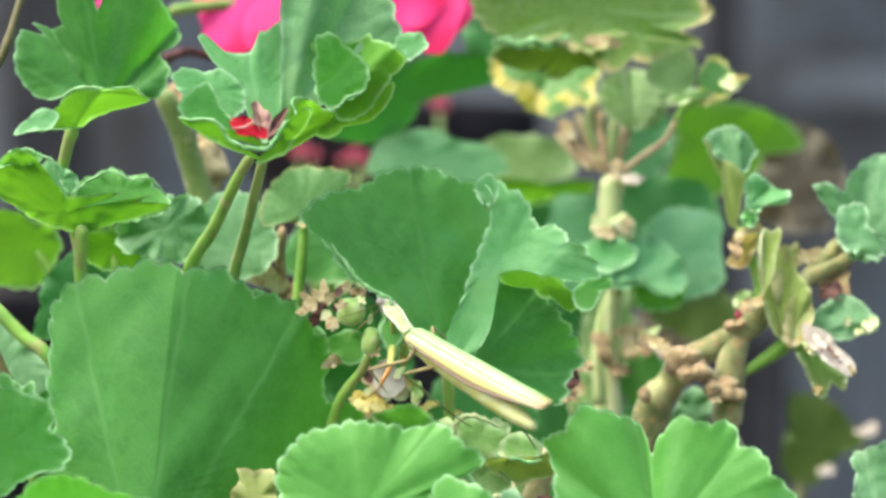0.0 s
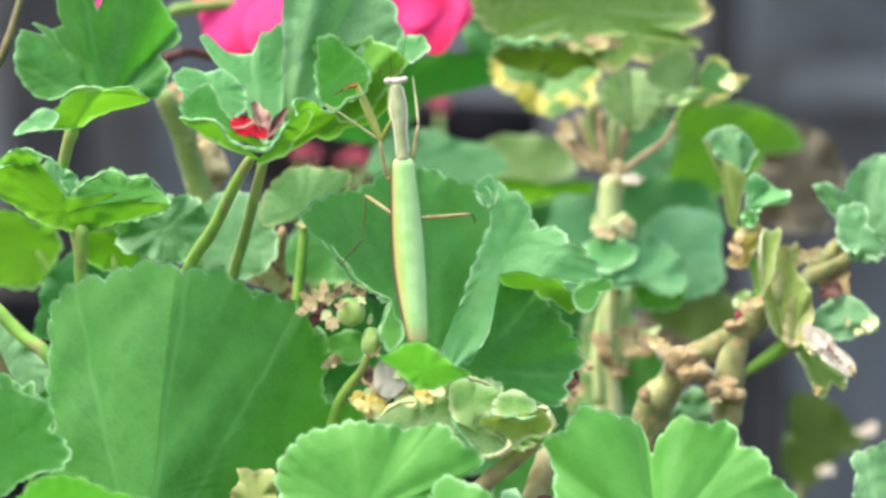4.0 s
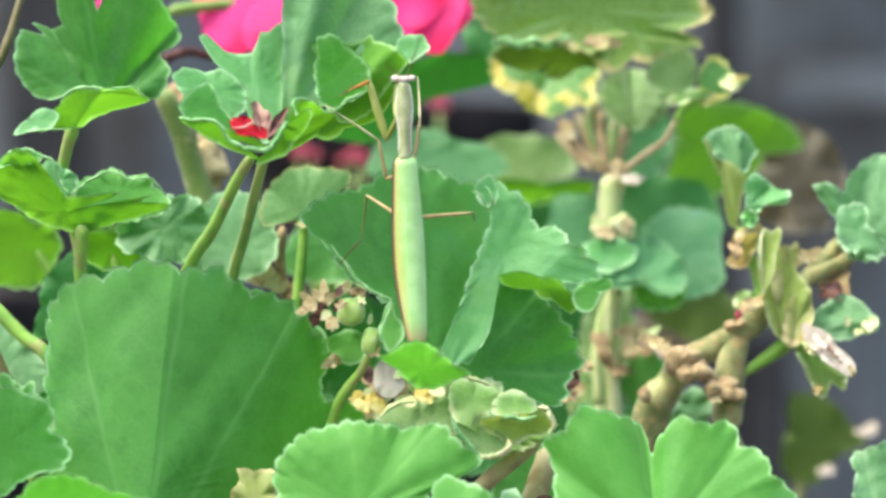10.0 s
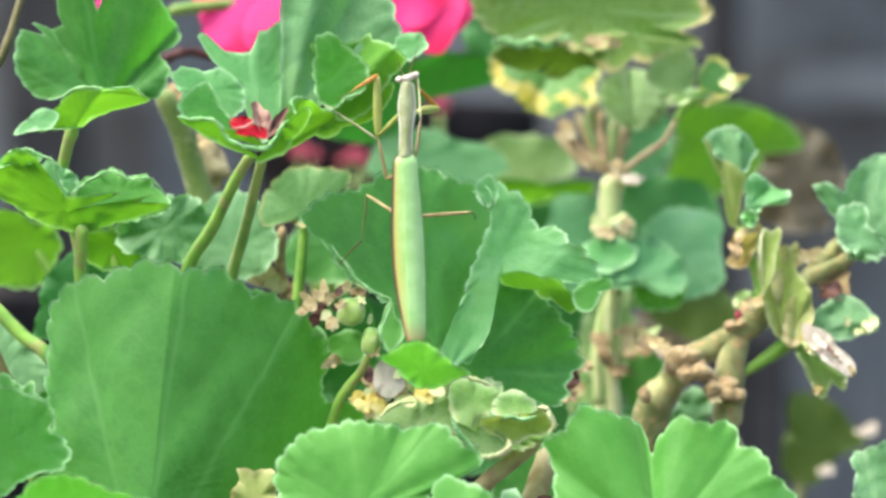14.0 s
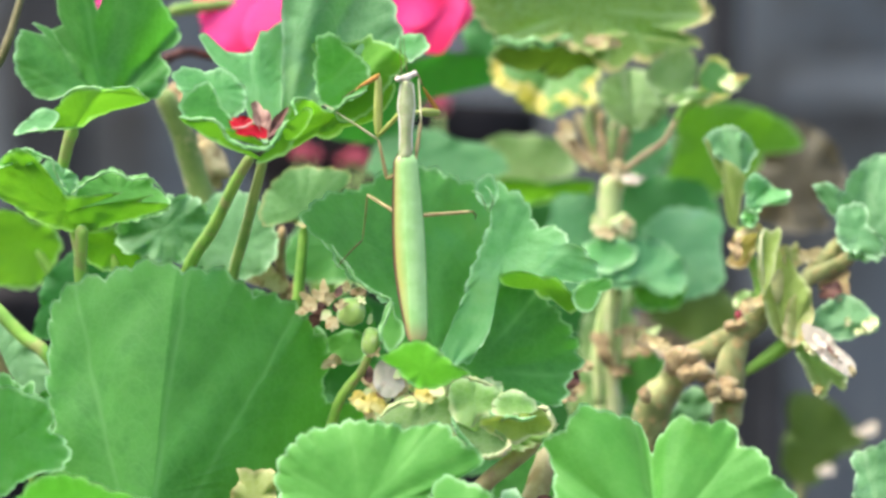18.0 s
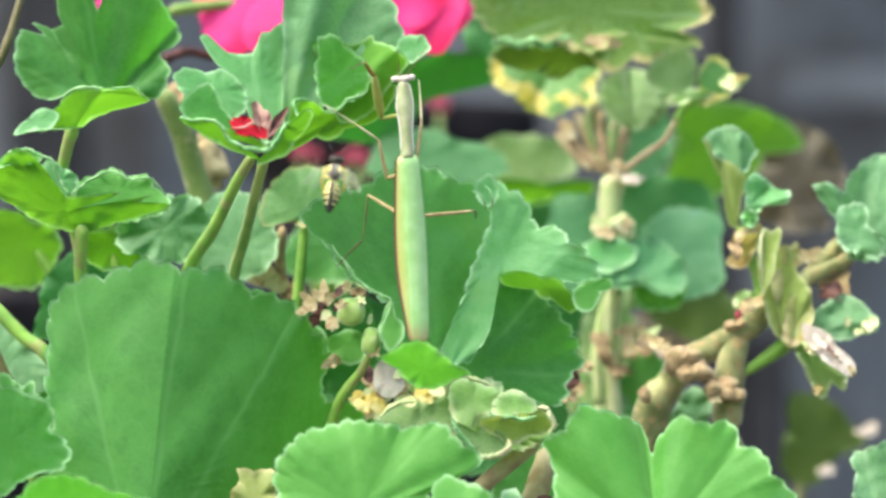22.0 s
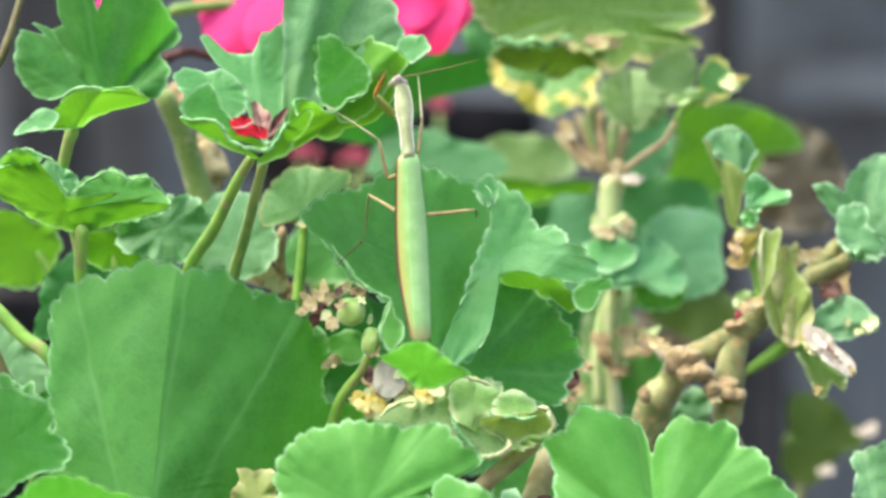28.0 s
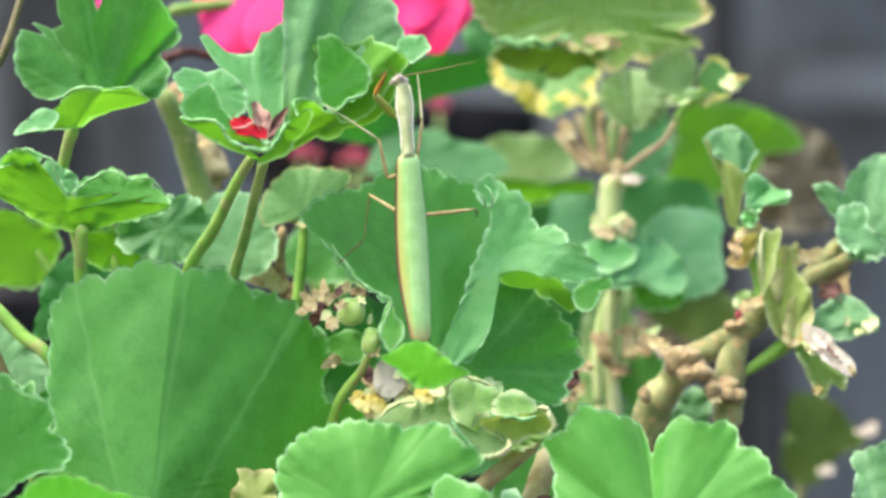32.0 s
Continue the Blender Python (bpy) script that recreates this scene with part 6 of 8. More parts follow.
blade(branch, "dried_bract", KNOT, (94.6, 51, 252), ((15, 2.7), (29, 4.0), (83, 4.8), (111, 3.3), (153, 5.3), (166, 4.3), (200, 4.3), (254, 2.4), (293, 3.5), (307, 4.5), (332, 3.5)), label="brown dried bract", lean=(-0.45, 0.58), cup=4.2, folds=((70, 0.5, 25),), ruffle=(0.7, 4, 4.4), scallop=(0.45, 1.6), nt=56)
blade(branch, "dried_bract", SEPAL, (93.1, 49, 250.4), ((12, 2.6), (50, 2.7), (73, 1.7), (103, 1.4), (168, 2.4), (190, 2.1), (213, 3.5), (249, 2.6), (286, 2.6), (299, 2.0), (353, 2.8)), lean=(-0.36, 0.68), cup=6.0, folds=((46, -0.3, 25),), ruffle=(1.1, 3, 1.7), scallop=(0.45, 1.6), nt=56)
blade(branch, "dried_bract", DRY, (87.4, 53, 258.1), ((24, 4.9), (48, 2.8), (74, 1.6), (145, 2.8), (156, 3.1), (187, 2.4), (204, 3.2), (221, 3.7), (268, 1.4), (318, 2.7), (354, 2.7)), lean=(0.43, 0.67), cup=2.8, folds=((90, -0.5, 25),), ruffle=(0.7, 5, 5.8), scallop=(0.45, 1.6), nt=56)
blade(branch, "dried_bract", DRYLEAF, (83.6, 49, 258.8), ((29, 2.2), (66, 3.4), (87, 1.8), (136, 3.1), (149, 3.0), (187, 2.3), (244, 3.2), (262, 2.7), (287, 3.6), (331, 2.7), (359, 1.7)), lean=(0.49, 0.26), cup=3.8, folds=((48, -0.6, 25),), ruffle=(0.8, 4, 1.4), scallop=(0.45, 1.6), nt=56)
blade(branch, "dried_bract", DRY, (95.8, 49, 249), ((9, 2.4), (28, 1.8), (58, 1.9), (98, 1.8), (133, 1.1), (155, 2.1), (185, 2.0), (225, 2.0), (260, 1.3), (302, 1.8), (344, 1.6)), lean=(0.44, 0.78), cup=5.8, folds=((77, 0.5, 25),), ruffle=(0.8, 5, 2.4), scallop=(0.45, 1.6), nt=56)
lf = blade(branch, "leaf", GREY, (69.5, 51, 283.3), ((0, 6.3), (32, 5.8), (57, 5.8), (84, 6.3), (100, 6.7), (118, 6.6), (134, 7.3), (150, 7.5), (189, 4.5), (233, 3.4), (278, 4.4), (308, 5.9), (340, 5.4)), label="small frilled grey-green leaf", lean=(0.1, 0.2), folds=((107, 0.4, 9), (90, -0.4, 9), (69, 0.4, 9),), hub=(2.0, -8.2), ruffle=(1.2, 9, 0.4), scallop=(0.6, 1.7), nt=200, crumple=(0.5, 8.0))
blade(lf, "lobe", MOSS, (67.8, 48, 276.4), ((3, 5.2), (28, 4.3), (86, 4.8), (107, 8.9), (116, 11.6), (130, 3.6), (148, 0.9), (246, 0.9), (264, 4.1), (275, 10.6), (283, 11.7), (293, 8.8), (321, 5.4)), lean=(0.2, -0.2), folds=((103, 0.4, 6),), hub=(2.2, -10.8), ruffle=(0.5, 4, 0.1), scallop=(0.25, 3), nt=140)
lf = blade(branch, "leaf", SAGE, (75.3, 47, 273.9), ((2, 7.6), (6, 5.5), (17, 3.9), (61, 3.8), (99, 4.4), (135, 3.8), (197, 3.2), (241, 5.3), (261, 5.5), (292, 4.1), (325, 5.7), (338, 7.9)), lean=(0.1, 0.3), folds=((41, 0.5, 9), (16, -0.4, 9),), hub=(-3.0, -4.6), ruffle=(0.9, 7, 0.2), scallop=(0.5, 1.8), nt=150, crumple=(0.5, 8.0))
lf = blade(branch, "leaf", GREEN, (73.2, 45, 267.7), ((55, 2.3), (93, 3.0), (143, 2.0), (236, 2.6), (279, 2.7), (330, 2.2)), lean=(0.1, 0.3), ruffle=(1.0, 5, 0.0), scallop=(0.4, 1.8), nt=70, crumple=(0.5, 8.0))
lf = blade(branch, "leaf", YELLOWLEAF, (71.4, 49, 260.1), ((18, 4.5), (50, 7.8), (64, 5.8), (96, 4.9), (121, 3.2), (206, 2.5), (226, 4.9), (252, 5.0), (286, 4.5), (331, 3.4)), label="yellow and brown shrivelled leaf", lean=(0.2, 0.2), folds=((108, 0.6, 12), (-72, -0.5, 14),), ruffle=(0.9, 5, 0.4), scallop=(0.4, 2), nt=140, crumple=(0.5, 8.0))
blade(branch, "dried_bract", KNOT, (70.2, 45, 260.7), ((6, 1.3), (43, 1.7), (62, 3.9), (78, 2.8), (106, 1.5), (148, 2.1), (187, 2.0), (221, 1.7), (260, 3.3), (278, 3.4), (306, 2.0)), lean=(0.19, 0.61), cup=7.5, folds=((78, 0.1, 25),), ruffle=(0.9, 4, 2.0), scallop=(0.45, 1.6), nt=56)
blade(branch, "dried_bract", DRY, (72.7, 45, 264.2), ((11, 2.9), (24, 3.1), (37, 1.9), (120, 0.9), (174, 2.0), (192, 3.4), (202, 2.8), (209, 2.4), (263, 0.8), (335, 1.0), (356, 2.7)), lean=(0.37, 0.22), cup=5.2, folds=((125, 0.7, 25),), ruffle=(0.6, 3, 5.3), scallop=(0.45, 1.6), nt=56)
tube(branch, "petiole", STALK, ((70.9, 51, 265.6), (73.6, 51, 258.8), (76.3, 51, 252), (77, 51, 243.8)), (0.95, 1.22, 1.63, 1.90), bumpy=0.04, seed=1)
lf = blade(branch, "leaf", GREY, (101.4, 45, 265.5), ((29, 16.6), (61, 20.4), (81, 17.2), (102, 13.9), (127, 10.1), (129, 13.0), (143, 15.6), (148, 14.1), (162, 8.9), (174, 6.2), (205, 8.0), (228, 7.3), (237, 9.0), (293, 8.2), (335, 12.7)), label="grey-green crinkled geranium leaf", lean=(0, 0.3), folds=((77, 0.3, 14), (102, -0.3, 12),), hub=(-4.1, -7.8), ruffle=(1.4, 7, 0.4), scallop=(0.9, 3.5), nt=220, crumple=(0.5, 8.0))
blade(lf, "lobe", GREY, (98.7, 39, 264.2), ((33, 2.5), (67, 5.9), (97, 7.1), (129, 7.0), (167, 5.8), (253, 5.6), (324, 8.0)), lean=(0, 0.5), hub=(-2.0, -6.4), ruffle=(1.0, 5, 0.4), scallop=(0.8, 3), crumple=(0.5, 8.0))
lf = blade(branch, "leaf", MOSS, (82.3, 43, 246), ((7, 5.7), (51, 7.0), (74, 8.8), (87, 12.5), (94, 14.7), (101, 14.1), (111, 11.9), (138, 8.0), (187, 5.6), (227, 6.4), (254, 7.7), (274, 9.3), (291, 8.7), (319, 6.1)), label="folded olive leaf on a withered branch", lean=(0.15, 0.1), folds=((96, 0.5, 7), (68, -0.4, 9),), hub=(-0.7, -10.1), ruffle=(0.7, 5, 0.3), scallop=(0.3, 3), nt=200, crumple=(0.5, 8.0))
lf = blade(branch, "leaf", DRYLEAF, (84.2, 39, 244), ((36, 4.5), (68, 7.9), (92, 5.3), (180, 2.9), (232, 6.1), (253, 7.6), (273, 6.7), (314, 3.7)), lean=(-0.2, 0.1), folds=((76, 0.5, 9),), hub=(-1.6, -7.8), ruffle=(0.5, 5, 0.9), scallop=(0.3, 2.4), nt=120, crumple=(0.5, 8.0))
lf = blade(branch, "leaf", MOSS, (77.7, 41, 258.8), ((53, 5.0), (66, 7.1), (79, 5.8), (95, 6.3), (124, 4.9), (185, 2.9), (249, 7.2), (262, 9.5), (275, 5.4), (360, 1.5)), lean=(0.3, 0.2), folds=((85, 0.6, 8),), hub=(-1.6, -9.4), ruffle=(0.6, 4, 0.3), scallop=(0.3, 2.2), nt=130, crumple=(0.5, 8.0))
tube(branch, "rolled_margin", CREAM, ((76.2, 39, 265), (75.3, 38, 261.5), (75.5, 38, 256.8), (76.3, 40, 251.4)), (0.20, 0.35, 0.35, 0.20), "cream dried leaf edge", n=24, bumpy=0.3, seed=1)
lf = blade(branch, "leaf", GREY, (95.3, 45, 243.3), ((14, 7.3), (39, 6.4), (76, 6.0), (132, 5.4), (174, 7.1), (212, 8.2), (253, 5.4), (307, 5.2), (335, 7.9), (354, 8.9)), label="green leaf with cream blotched tip", lean=(0.05, 0.35), folds=((43, 0.3, 12), (9, -0.3, 12),), hub=(-6.8, -2.7), ruffle=(0.9, 6, 0.3), scallop=(0.5, 2.2), nt=180, crumple=(0.5, 8.0))
blade(branch, "dried_bract", CREAM, (101.5, 40, 242.4), ((12, 1.8), (29, 2.2), (69, 1.6), (76, 2.0), (121, 1.3), (158, 1.4), (195, 2.0), (215, 1.8), (243, 2.1), (294, 2.1), (310, 1.6)), label="cream dried leaf tip", lean=(-0.29, 0.74), cup=6.4, folds=((50, -0.4, 25),), ruffle=(1.0, 3, 5.1), scallop=(0.45, 1.6), nt=56)
blade(branch, "dried_bract", CREAM, (96.4, 42, 242.9), ((51, 0.8), (77, 1.0), (85, 1.0), (130, 0.7), (145, 1.0), (188, 0.6), (236, 1.2), (263, 1.3), (278, 1.3), (320, 0.7), (343, 0.8)), lean=(-0.1, 0.32), cup=4.2, folds=((118, 0.4, 25),), ruffle=(1.1, 5, 5.2), scallop=(0.45, 1.6), nt=56)
blade(branch, "dried_bract", CREAM, (99.5, 41, 240.5), ((7, 1.9), (24, 1.3), (59, 0.7), (136, 1.1), (159, 1.2), (187, 1.7), (203, 1.6), (211, 1.7), (286, 0.5), (299, 0.6), (350, 1.5)), lean=(-0.18, 0.36), cup=4.3, folds=((125, -0.4, 25),), ruffle=(0.8, 4, 2.3), scallop=(0.45, 1.6), nt=56)
lf = blade(branch, "leaf", PALE, (89.1, 40, 232.6), ((22, 3.2), (109, 6.7), (129, 9.5), (150, 6.2), (203, 3.5), (260, 6.1), (278, 8.5), (307, 5.9), (313, 8.6), (339, 7.2)), label="ragged pale withered leaf hanging down", lean=(0.2, 0.2), folds=((-60, 0.4, 8), (-40, -0.4, 8),), hub=(-4.3, 4.7), ruffle=(0.7, 5, 0.3), scallop=(0.5, 1.8), nt=180, crumple=(0.6, 5))
blade(branch, "dried_petal", WHITE, (90.4, 34, 236.8), ((16, 2.5), (112, 5.0), (133, 7.8), (157, 5.8), (215, 2.6), (291, 5.3), (309, 8.7), (326, 8.4)), label="papery dried white petal with tan tip", lean=(0.5, 0.7), ruffle=(0.4, 5, 0.2), scallop=(0.2, 2.5), nt=160, crumple=(0.25, 7))
blade(branch, "dried_bract", CREAM, (86.7, 37, 236.9), ((23, 1.7), (61, 1.8), (90, 1.8), (130, 1.4), (146, 2.3), (167, 1.5), (237, 1.4), (269, 1.8), (301, 2.5), (314, 2.3), (348, 2.0)), lean=(0.35, 0.39), cup=5.6, folds=((86, -0.5, 25),), ruffle=(1.0, 4, 4.0), scallop=(0.45, 1.6), nt=56)
blade(branch, "dried_bract", WHITE, (88.4, 33, 238.3), ((9, 1.1), (79, 1.2), (103, 2.0), (116, 2.3), (148, 1.3), (164, 1.9), (193, 0.9), (263, 1.0), (298, 1.3), (305, 2.0), (336, 2.5)), lean=(-0.49, 0.42), cup=2.9, folds=((125, 0.3, 25),), ruffle=(1.0, 3, 2.2), scallop=(0.45, 1.6), nt=56)
blade(branch, "dried_bract", PINKSEPAL, (91, 32, 236.5), ((54, 0.4), (109, 1.2), (131, 1.8), (135, 1.4), (146, 0.9), (179, 0.7), (293, 0.8), (302, 1.3), (314, 1.6), (319, 1.2), (346, 0.7)), lean=(-0.42, 0.26), cup=4.8, folds=((62, 0.6, 25),), ruffle=(1.0, 5, 0.7), scallop=(0.45, 1.6), nt=56)
blade(branch, "dried_bract", WHITE, (93.1, 32, 232.7), ((94, 1.3), (119, 1.9), (127, 1.5), (153, 2.2), (179, 1.2), (210, 1.0), (259, 1.2), (304, 2.2), (321, 1.5), (343, 1.2), (357, 1.2)), lean=(0.16, 0.29), cup=1.3, folds=((94, -0.7, 25),), ruffle=(0.8, 3, 0.3), scallop=(0.45, 1.6), nt=56)
blade(branch, "dried_bract", DRY, (95.6, 33, 231.6), ((5, 1.4), (83, 1.0), (104, 0.9), (127, 1.4), (139, 1.9), (191, 1.3), (236, 0.9), (267, 1.2), (290, 1.8), (315, 2.0), (351, 1.6)), lean=(-0.19, 0.34), cup=4.8, folds=((58, 0.0, 25),), ruffle=(1.2, 4, 5.2), scallop=(0.45, 1.6), nt=56)
blade(branch, "dried_bract", PINKSTALK, (92.4, 33, 234.6), ((99, 0.6), (128, 1.3), (133, 1.1), (141, 1.9), (157, 1.3), (225, 0.3), (306, 1.1), (312, 1.3), (319, 2.1), (324, 1.9), (336, 1.2)), lean=(0.47, 0.24), cup=4.9, folds=((132, 0.4, 25),), ruffle=(1.1, 3, 3.2), scallop=(0.45, 1.6), nt=56)
blade(branch, "dried_bract", YELLOWLEAF, (88.9, 38, 226.6), ((31, 1.5), (81, 0.9), (84, 1.5), (128, 1.2), (162, 1.3), (183, 1.3), (241, 1.5), (260, 1.0), (273, 1.1), (316, 1.1), (354, 0.9)), lean=(0.12, 0.63), cup=3.1, folds=((62, -0.9, 25),), ruffle=(1.1, 4, 4.9), scallop=(0.45, 1.6), nt=56)
blade(branch, "dried_bract", DRY, (73.3, 43, 246.7), ((4, 3.1), (21, 3.2), (34, 4.0), (59, 1.9), (120, 1.8), (167, 2.2), (203, 2.7), (209, 2.6), (228, 2.8), (282, 1.7), (346, 1.8)), lean=(-0.29, 0.28), cup=7.7, folds=((52, 0.8, 25),), ruffle=(0.7, 3, 5.0), scallop=(0.45, 1.6), nt=56)
blade(branch, "dried_bract", DRY, (52.4, 49, 236.8), ((9, 1.9), (78, 1.8), (131, 3.1), (145, 5.0), (157, 3.3), (180, 3.0), (237, 1.0), (297, 1.7), (320, 3.0), (339, 3.4), (343, 4.7)), lean=(-0.03, 0.47), cup=7.0, folds=((46, 0.5, 25),), ruffle=(0.9, 5, 5.9), scallop=(0.45, 1.6), nt=56)
lump(branch, "dried_bract", DULLPINK, (71.3, 51, 244.5), (1.09, 0.82, 1.36), "reddish shrivelled bud", 70, 0.3, 0)
lf = blade(branch, "leaf", PALE, (72.9, 51, 247.2), ((26, 4.7), (74, 2.8), (146, 3.2), (192, 3.1), (260, 2.3), (338, 3.6)), lean=(0, 0.4), ruffle=(1.0, 5, 0.0), scallop=(0.6, 2.6), crumple=(0.5, 8.0))
lf = blade(branch, "leaf", GREY, (99.9, 21, 206.3), ((40, 13.8), (74, 8.8), (106, 7.2), (132, 6.7), (164, 4.3), (218, 6.1), (251, 10.9), (303, 12.1), (354, 12.3)), label="crinkled grey-green leaf low down", lean=(0, 0.4), folds=((106, 0.3, 14),), hub=(0.7, -7.2), ruffle=(2.0, 7, 0.4), scallop=(0.9, 3.2), crumple=(0.5, 8.0))
tube(lf, "petiole", STALK, ((100.2, 23, 204.9), (95.6, 35, 185.4), (70.5, 55, 142.6)), (1.21, 1.34, 1.47), bumpy=0.04, seed=1)
lf = blade(branch, "leaf", GREY, (60.8, 63, 221.5), ((33, 5.0), (72, 5.0), (158, 3.6), (214, 6.0), (315, 4.8)), lean=(0, 0.4), ruffle=(1.0, 5, 0.0), scallop=(0.7, 4.5), crumple=(0.5, 8.0))

# ---- flowering geranium at the back ----
flowering = thing("geranium_plant", -20, 150, "flowering geranium with hot pink blooms among dark leaves", "geranium", "geraniums in the bed")
tube(flowering, "stem", STALK, ((-39.6, 140, -4), (-36.4, 135, 131.9), (-27.3, 130, 206.7), (-32.9, 120, 266)), (4.46, 4.16, 3.86, 3.27), n=24, bumpy=0.04, seed=1)
tube(flowering, "stem", OLIVESTEM, ((-54.1, 60, -4), (-50, 60, 142), (-52.9, 62, 210.6), (-57, 62, 262.9), (-60.5, 62, 278), (-63.8, 60, 289), (-68.4, 58, 298.5)), (5.22, 4.95, 4.40, 3.57, 3.16, 2.89, 2.47), n=30, bumpy=0.06, seed=1)
lump(flowering, "node", DRY, (-57.1, 68, 281.6), (3.88, 2.77, 6.38), "tan dried stipules on the stem", 80, 0.4, -20)
lump(flowering, "node", KNOT, (-63.1, 70, 296.3), (3.34, 2.78, 5.56), "", 81, 0.4, -30)
tube(flowering, "stem", SEPAL, ((-70.1, 80, 306.8), (-64.4, 88, 309.5), (-60.5, 94, 309), (-52.5, 104, 307.8)), (1.42, 1.14, 1.00, 1.00), bumpy=0.04, seed=1)
tube(flowering, "stem", STALKRED, ((-68.8, 90, 319.8), (-57.8, 96, 321.7), (-45.3, 104, 322.9)), (1.72, 1.43, 1.29), bumpy=0.04, seed=1)
blade(flowering, "petal", PINK, (-49.4, 100, 326.2), ((74, 1.5), (92, 6.0), (162, 9.1), (213, 13.9), (232, 17.1), (249, 17.9), (267, 17.5), (278, 12.0), (307, 3.7), (325, 1.5)), label="hot pink geranium petal", lean=(0.1, 0.55), ruffle=(1.2, 4, 44.0), scallop=(0.25, 9), nt=120)
blade(flowering, "petal", PINK, (-44.9, 96, 325.9), ((14, 5.9), (105, 6.1), (123, 1.4), (220, 1.4), (238, 10.4), (253, 16.1), (269, 17.0), (287, 16.2), (307, 11.2)), lean=(-0.1, 0.5), ruffle=(1.2, 4, 47.0), scallop=(0.25, 9), nt=120)
blade(flowering, "petal", PINK, (-55.4, 104, 325.1), ((70, 7.9), (135, 8.3), (212, 8.4), (238, 10.4), (289, 9.4), (338, 7.8)), lean=(0, 0.3), ruffle=(1.2, 4, 40.0), scallop=(0.25, 9), nt=120)
blade(flowering, "petal", PINK, (-3.4, 98, 326.1), ((38, 7.3), (143, 7.2), (204, 11.0), (233, 13.0), (260, 15.8), (277, 17.4), (293, 14.4), (325, 10.5)), lean=(0.1, 0.55), ruffle=(1.2, 4, 76.0), scallop=(0.25, 9), nt=120)
blade(flowering, "petal", PINK, (2.3, 102, 326.4), ((11, 7.3), (90, 5.9), (108, 1.0), (222, 1.0), (240, 8.6), (270, 11.9), (296, 9.9), (326, 8.0)), lean=(-0.1, 0.5), ruffle=(1.2, 4, 80.0), scallop=(0.25, 9), nt=120)
blade(flowering, "petal", PINK, (-7.7, 94, 325.8), ((12, 7.3), (104, 5.9), (208, 6.4), (240, 8.4), (270, 10.2), (308, 9.2)), lean=(0.1, 0.3), ruffle=(1.2, 4, 73.0), scallop=(0.25, 9), nt=120)
blade(flowering, "petal", PINK, (-84.4, 90, 324.1), ((63, 0.4), (81, 4.4), (193, 3.0), (242, 4.2), (271, 4.6), (315, 2.1), (333, 0.4)), lean=(0, 0.2), ruffle=(1.2, 4, 19.0), scallop=(0.25, 9), nt=120)
lump(flowering, "flower_bud", DULLPINK, (-1.0, 290, 304.6), (2.45, 2.3, 2.88), "pink flower bud", 90, 0.3, -30)
tube(flowering, "stalk", STALKRED, ((-1.0, 290, 302.1), (-3.9, 250, 284.6), (-28.8, 132, 236.4)), (0.5, 0.5, 1.0), bumpy=0.04, seed=1)
lump(flowering, "flower_bud", DULLPINK, (-43.7, 290, 290.0), (2.74, 2.45, 2.3), "", 91, 0.3, -13)
tube(flowering, "stalk", STALKRED, ((-43.7, 290, 287.5), (-42.3, 250, 270.0), (-28.8, 132, 236.4)), (0.5, 0.5, 1.0), bumpy=0.04, seed=1)
lump(flowering, "flower_bud", DULLPINK, (-39.5, 290, 288.6), (1.87, 1.73, 1.87), "", 92, 0.3, 4)
tube(flowering, "stalk", STALKRED, ((-39.5, 290, 286.1), (-38.6, 250, 268.6), (-28.8, 132, 236.4)), (0.5, 0.5, 1.0), bumpy=0.04, seed=1)
lump(flowering, "flower_bud", DULLPINK, (-27.0, 290, 288.6), (2.45, 2.3, 2.3), "", 93, 0.3, 21)
tube(flowering, "stalk", STALKRED, ((-27.0, 290, 286.1), (-27.3, 250, 268.6), (-28.8, 132, 236.4)), (0.5, 0.5, 1.0), bumpy=0.04, seed=1)
lump(flowering, "flower_bud", DULLPINK, (-23.6, 290, 286.9), (1.58, 1.58, 1.87), "", 94, 0.3, 38)
tube(flowering, "stalk", STALKRED, ((-23.6, 290, 284.4), (-24.2, 250, 266.9), (-28.8, 132, 236.4)), (0.5, 0.5, 1.0), bumpy=0.04, seed=1)
lump(flowering, "flower_bud", DULLPINK, (-30.9, 290, 287.2), (1.44, 1.44, 1.58), "", 95, 0.3, 55)
tube(flowering, "stalk", STALKRED, ((-30.9, 290, 284.7), (-30.8, 250, 267.2), (-28.8, 132, 236.4)), (0.5, 0.5, 1.0), bumpy=0.04, seed=1)
# a green leaf in shade, darkened by its material
lf = blade(flowering, "leaf", DARK, (-12.3, 120, 299.8), ((3, 14.7), (7, 25.1), (19, 27.2), (37, 18.4), (72, 9.4), (168, 7.5), (197, 15.3), (207, 21.0), (225, 16.6), (263, 11.2), (333, 6.6)), label="geranium leaf behind, its shade put into a dark green", lean=(0, -0.3), ruffle=(1.0, 5, 0.0), scallop=(0.6, 6))
lf = blade(flowering, "leaf", FAR, (-3.5, 120, 282.9), ((13, 16.6), (45, 8.3), (128, 9.5), (162, 14.7), (188, 16.3), (214, 10.6), (336, 14.5), (354, 20.7)), lean=(0, 0.4), ruffle=(1.0, 5, 0.0), scallop=(0.6, 6))
lf = blade(flowering, "leaf", DULL, (21.9, 140, 282.6), ((34, 10.9), (89, 7.6), (150, 12.1), (194, 12.4), (310, 6.9), (354, 13.5)), lean=(0, 0.4), ruffle=(1.0, 5, 0.0), scallop=(0.6, 6))
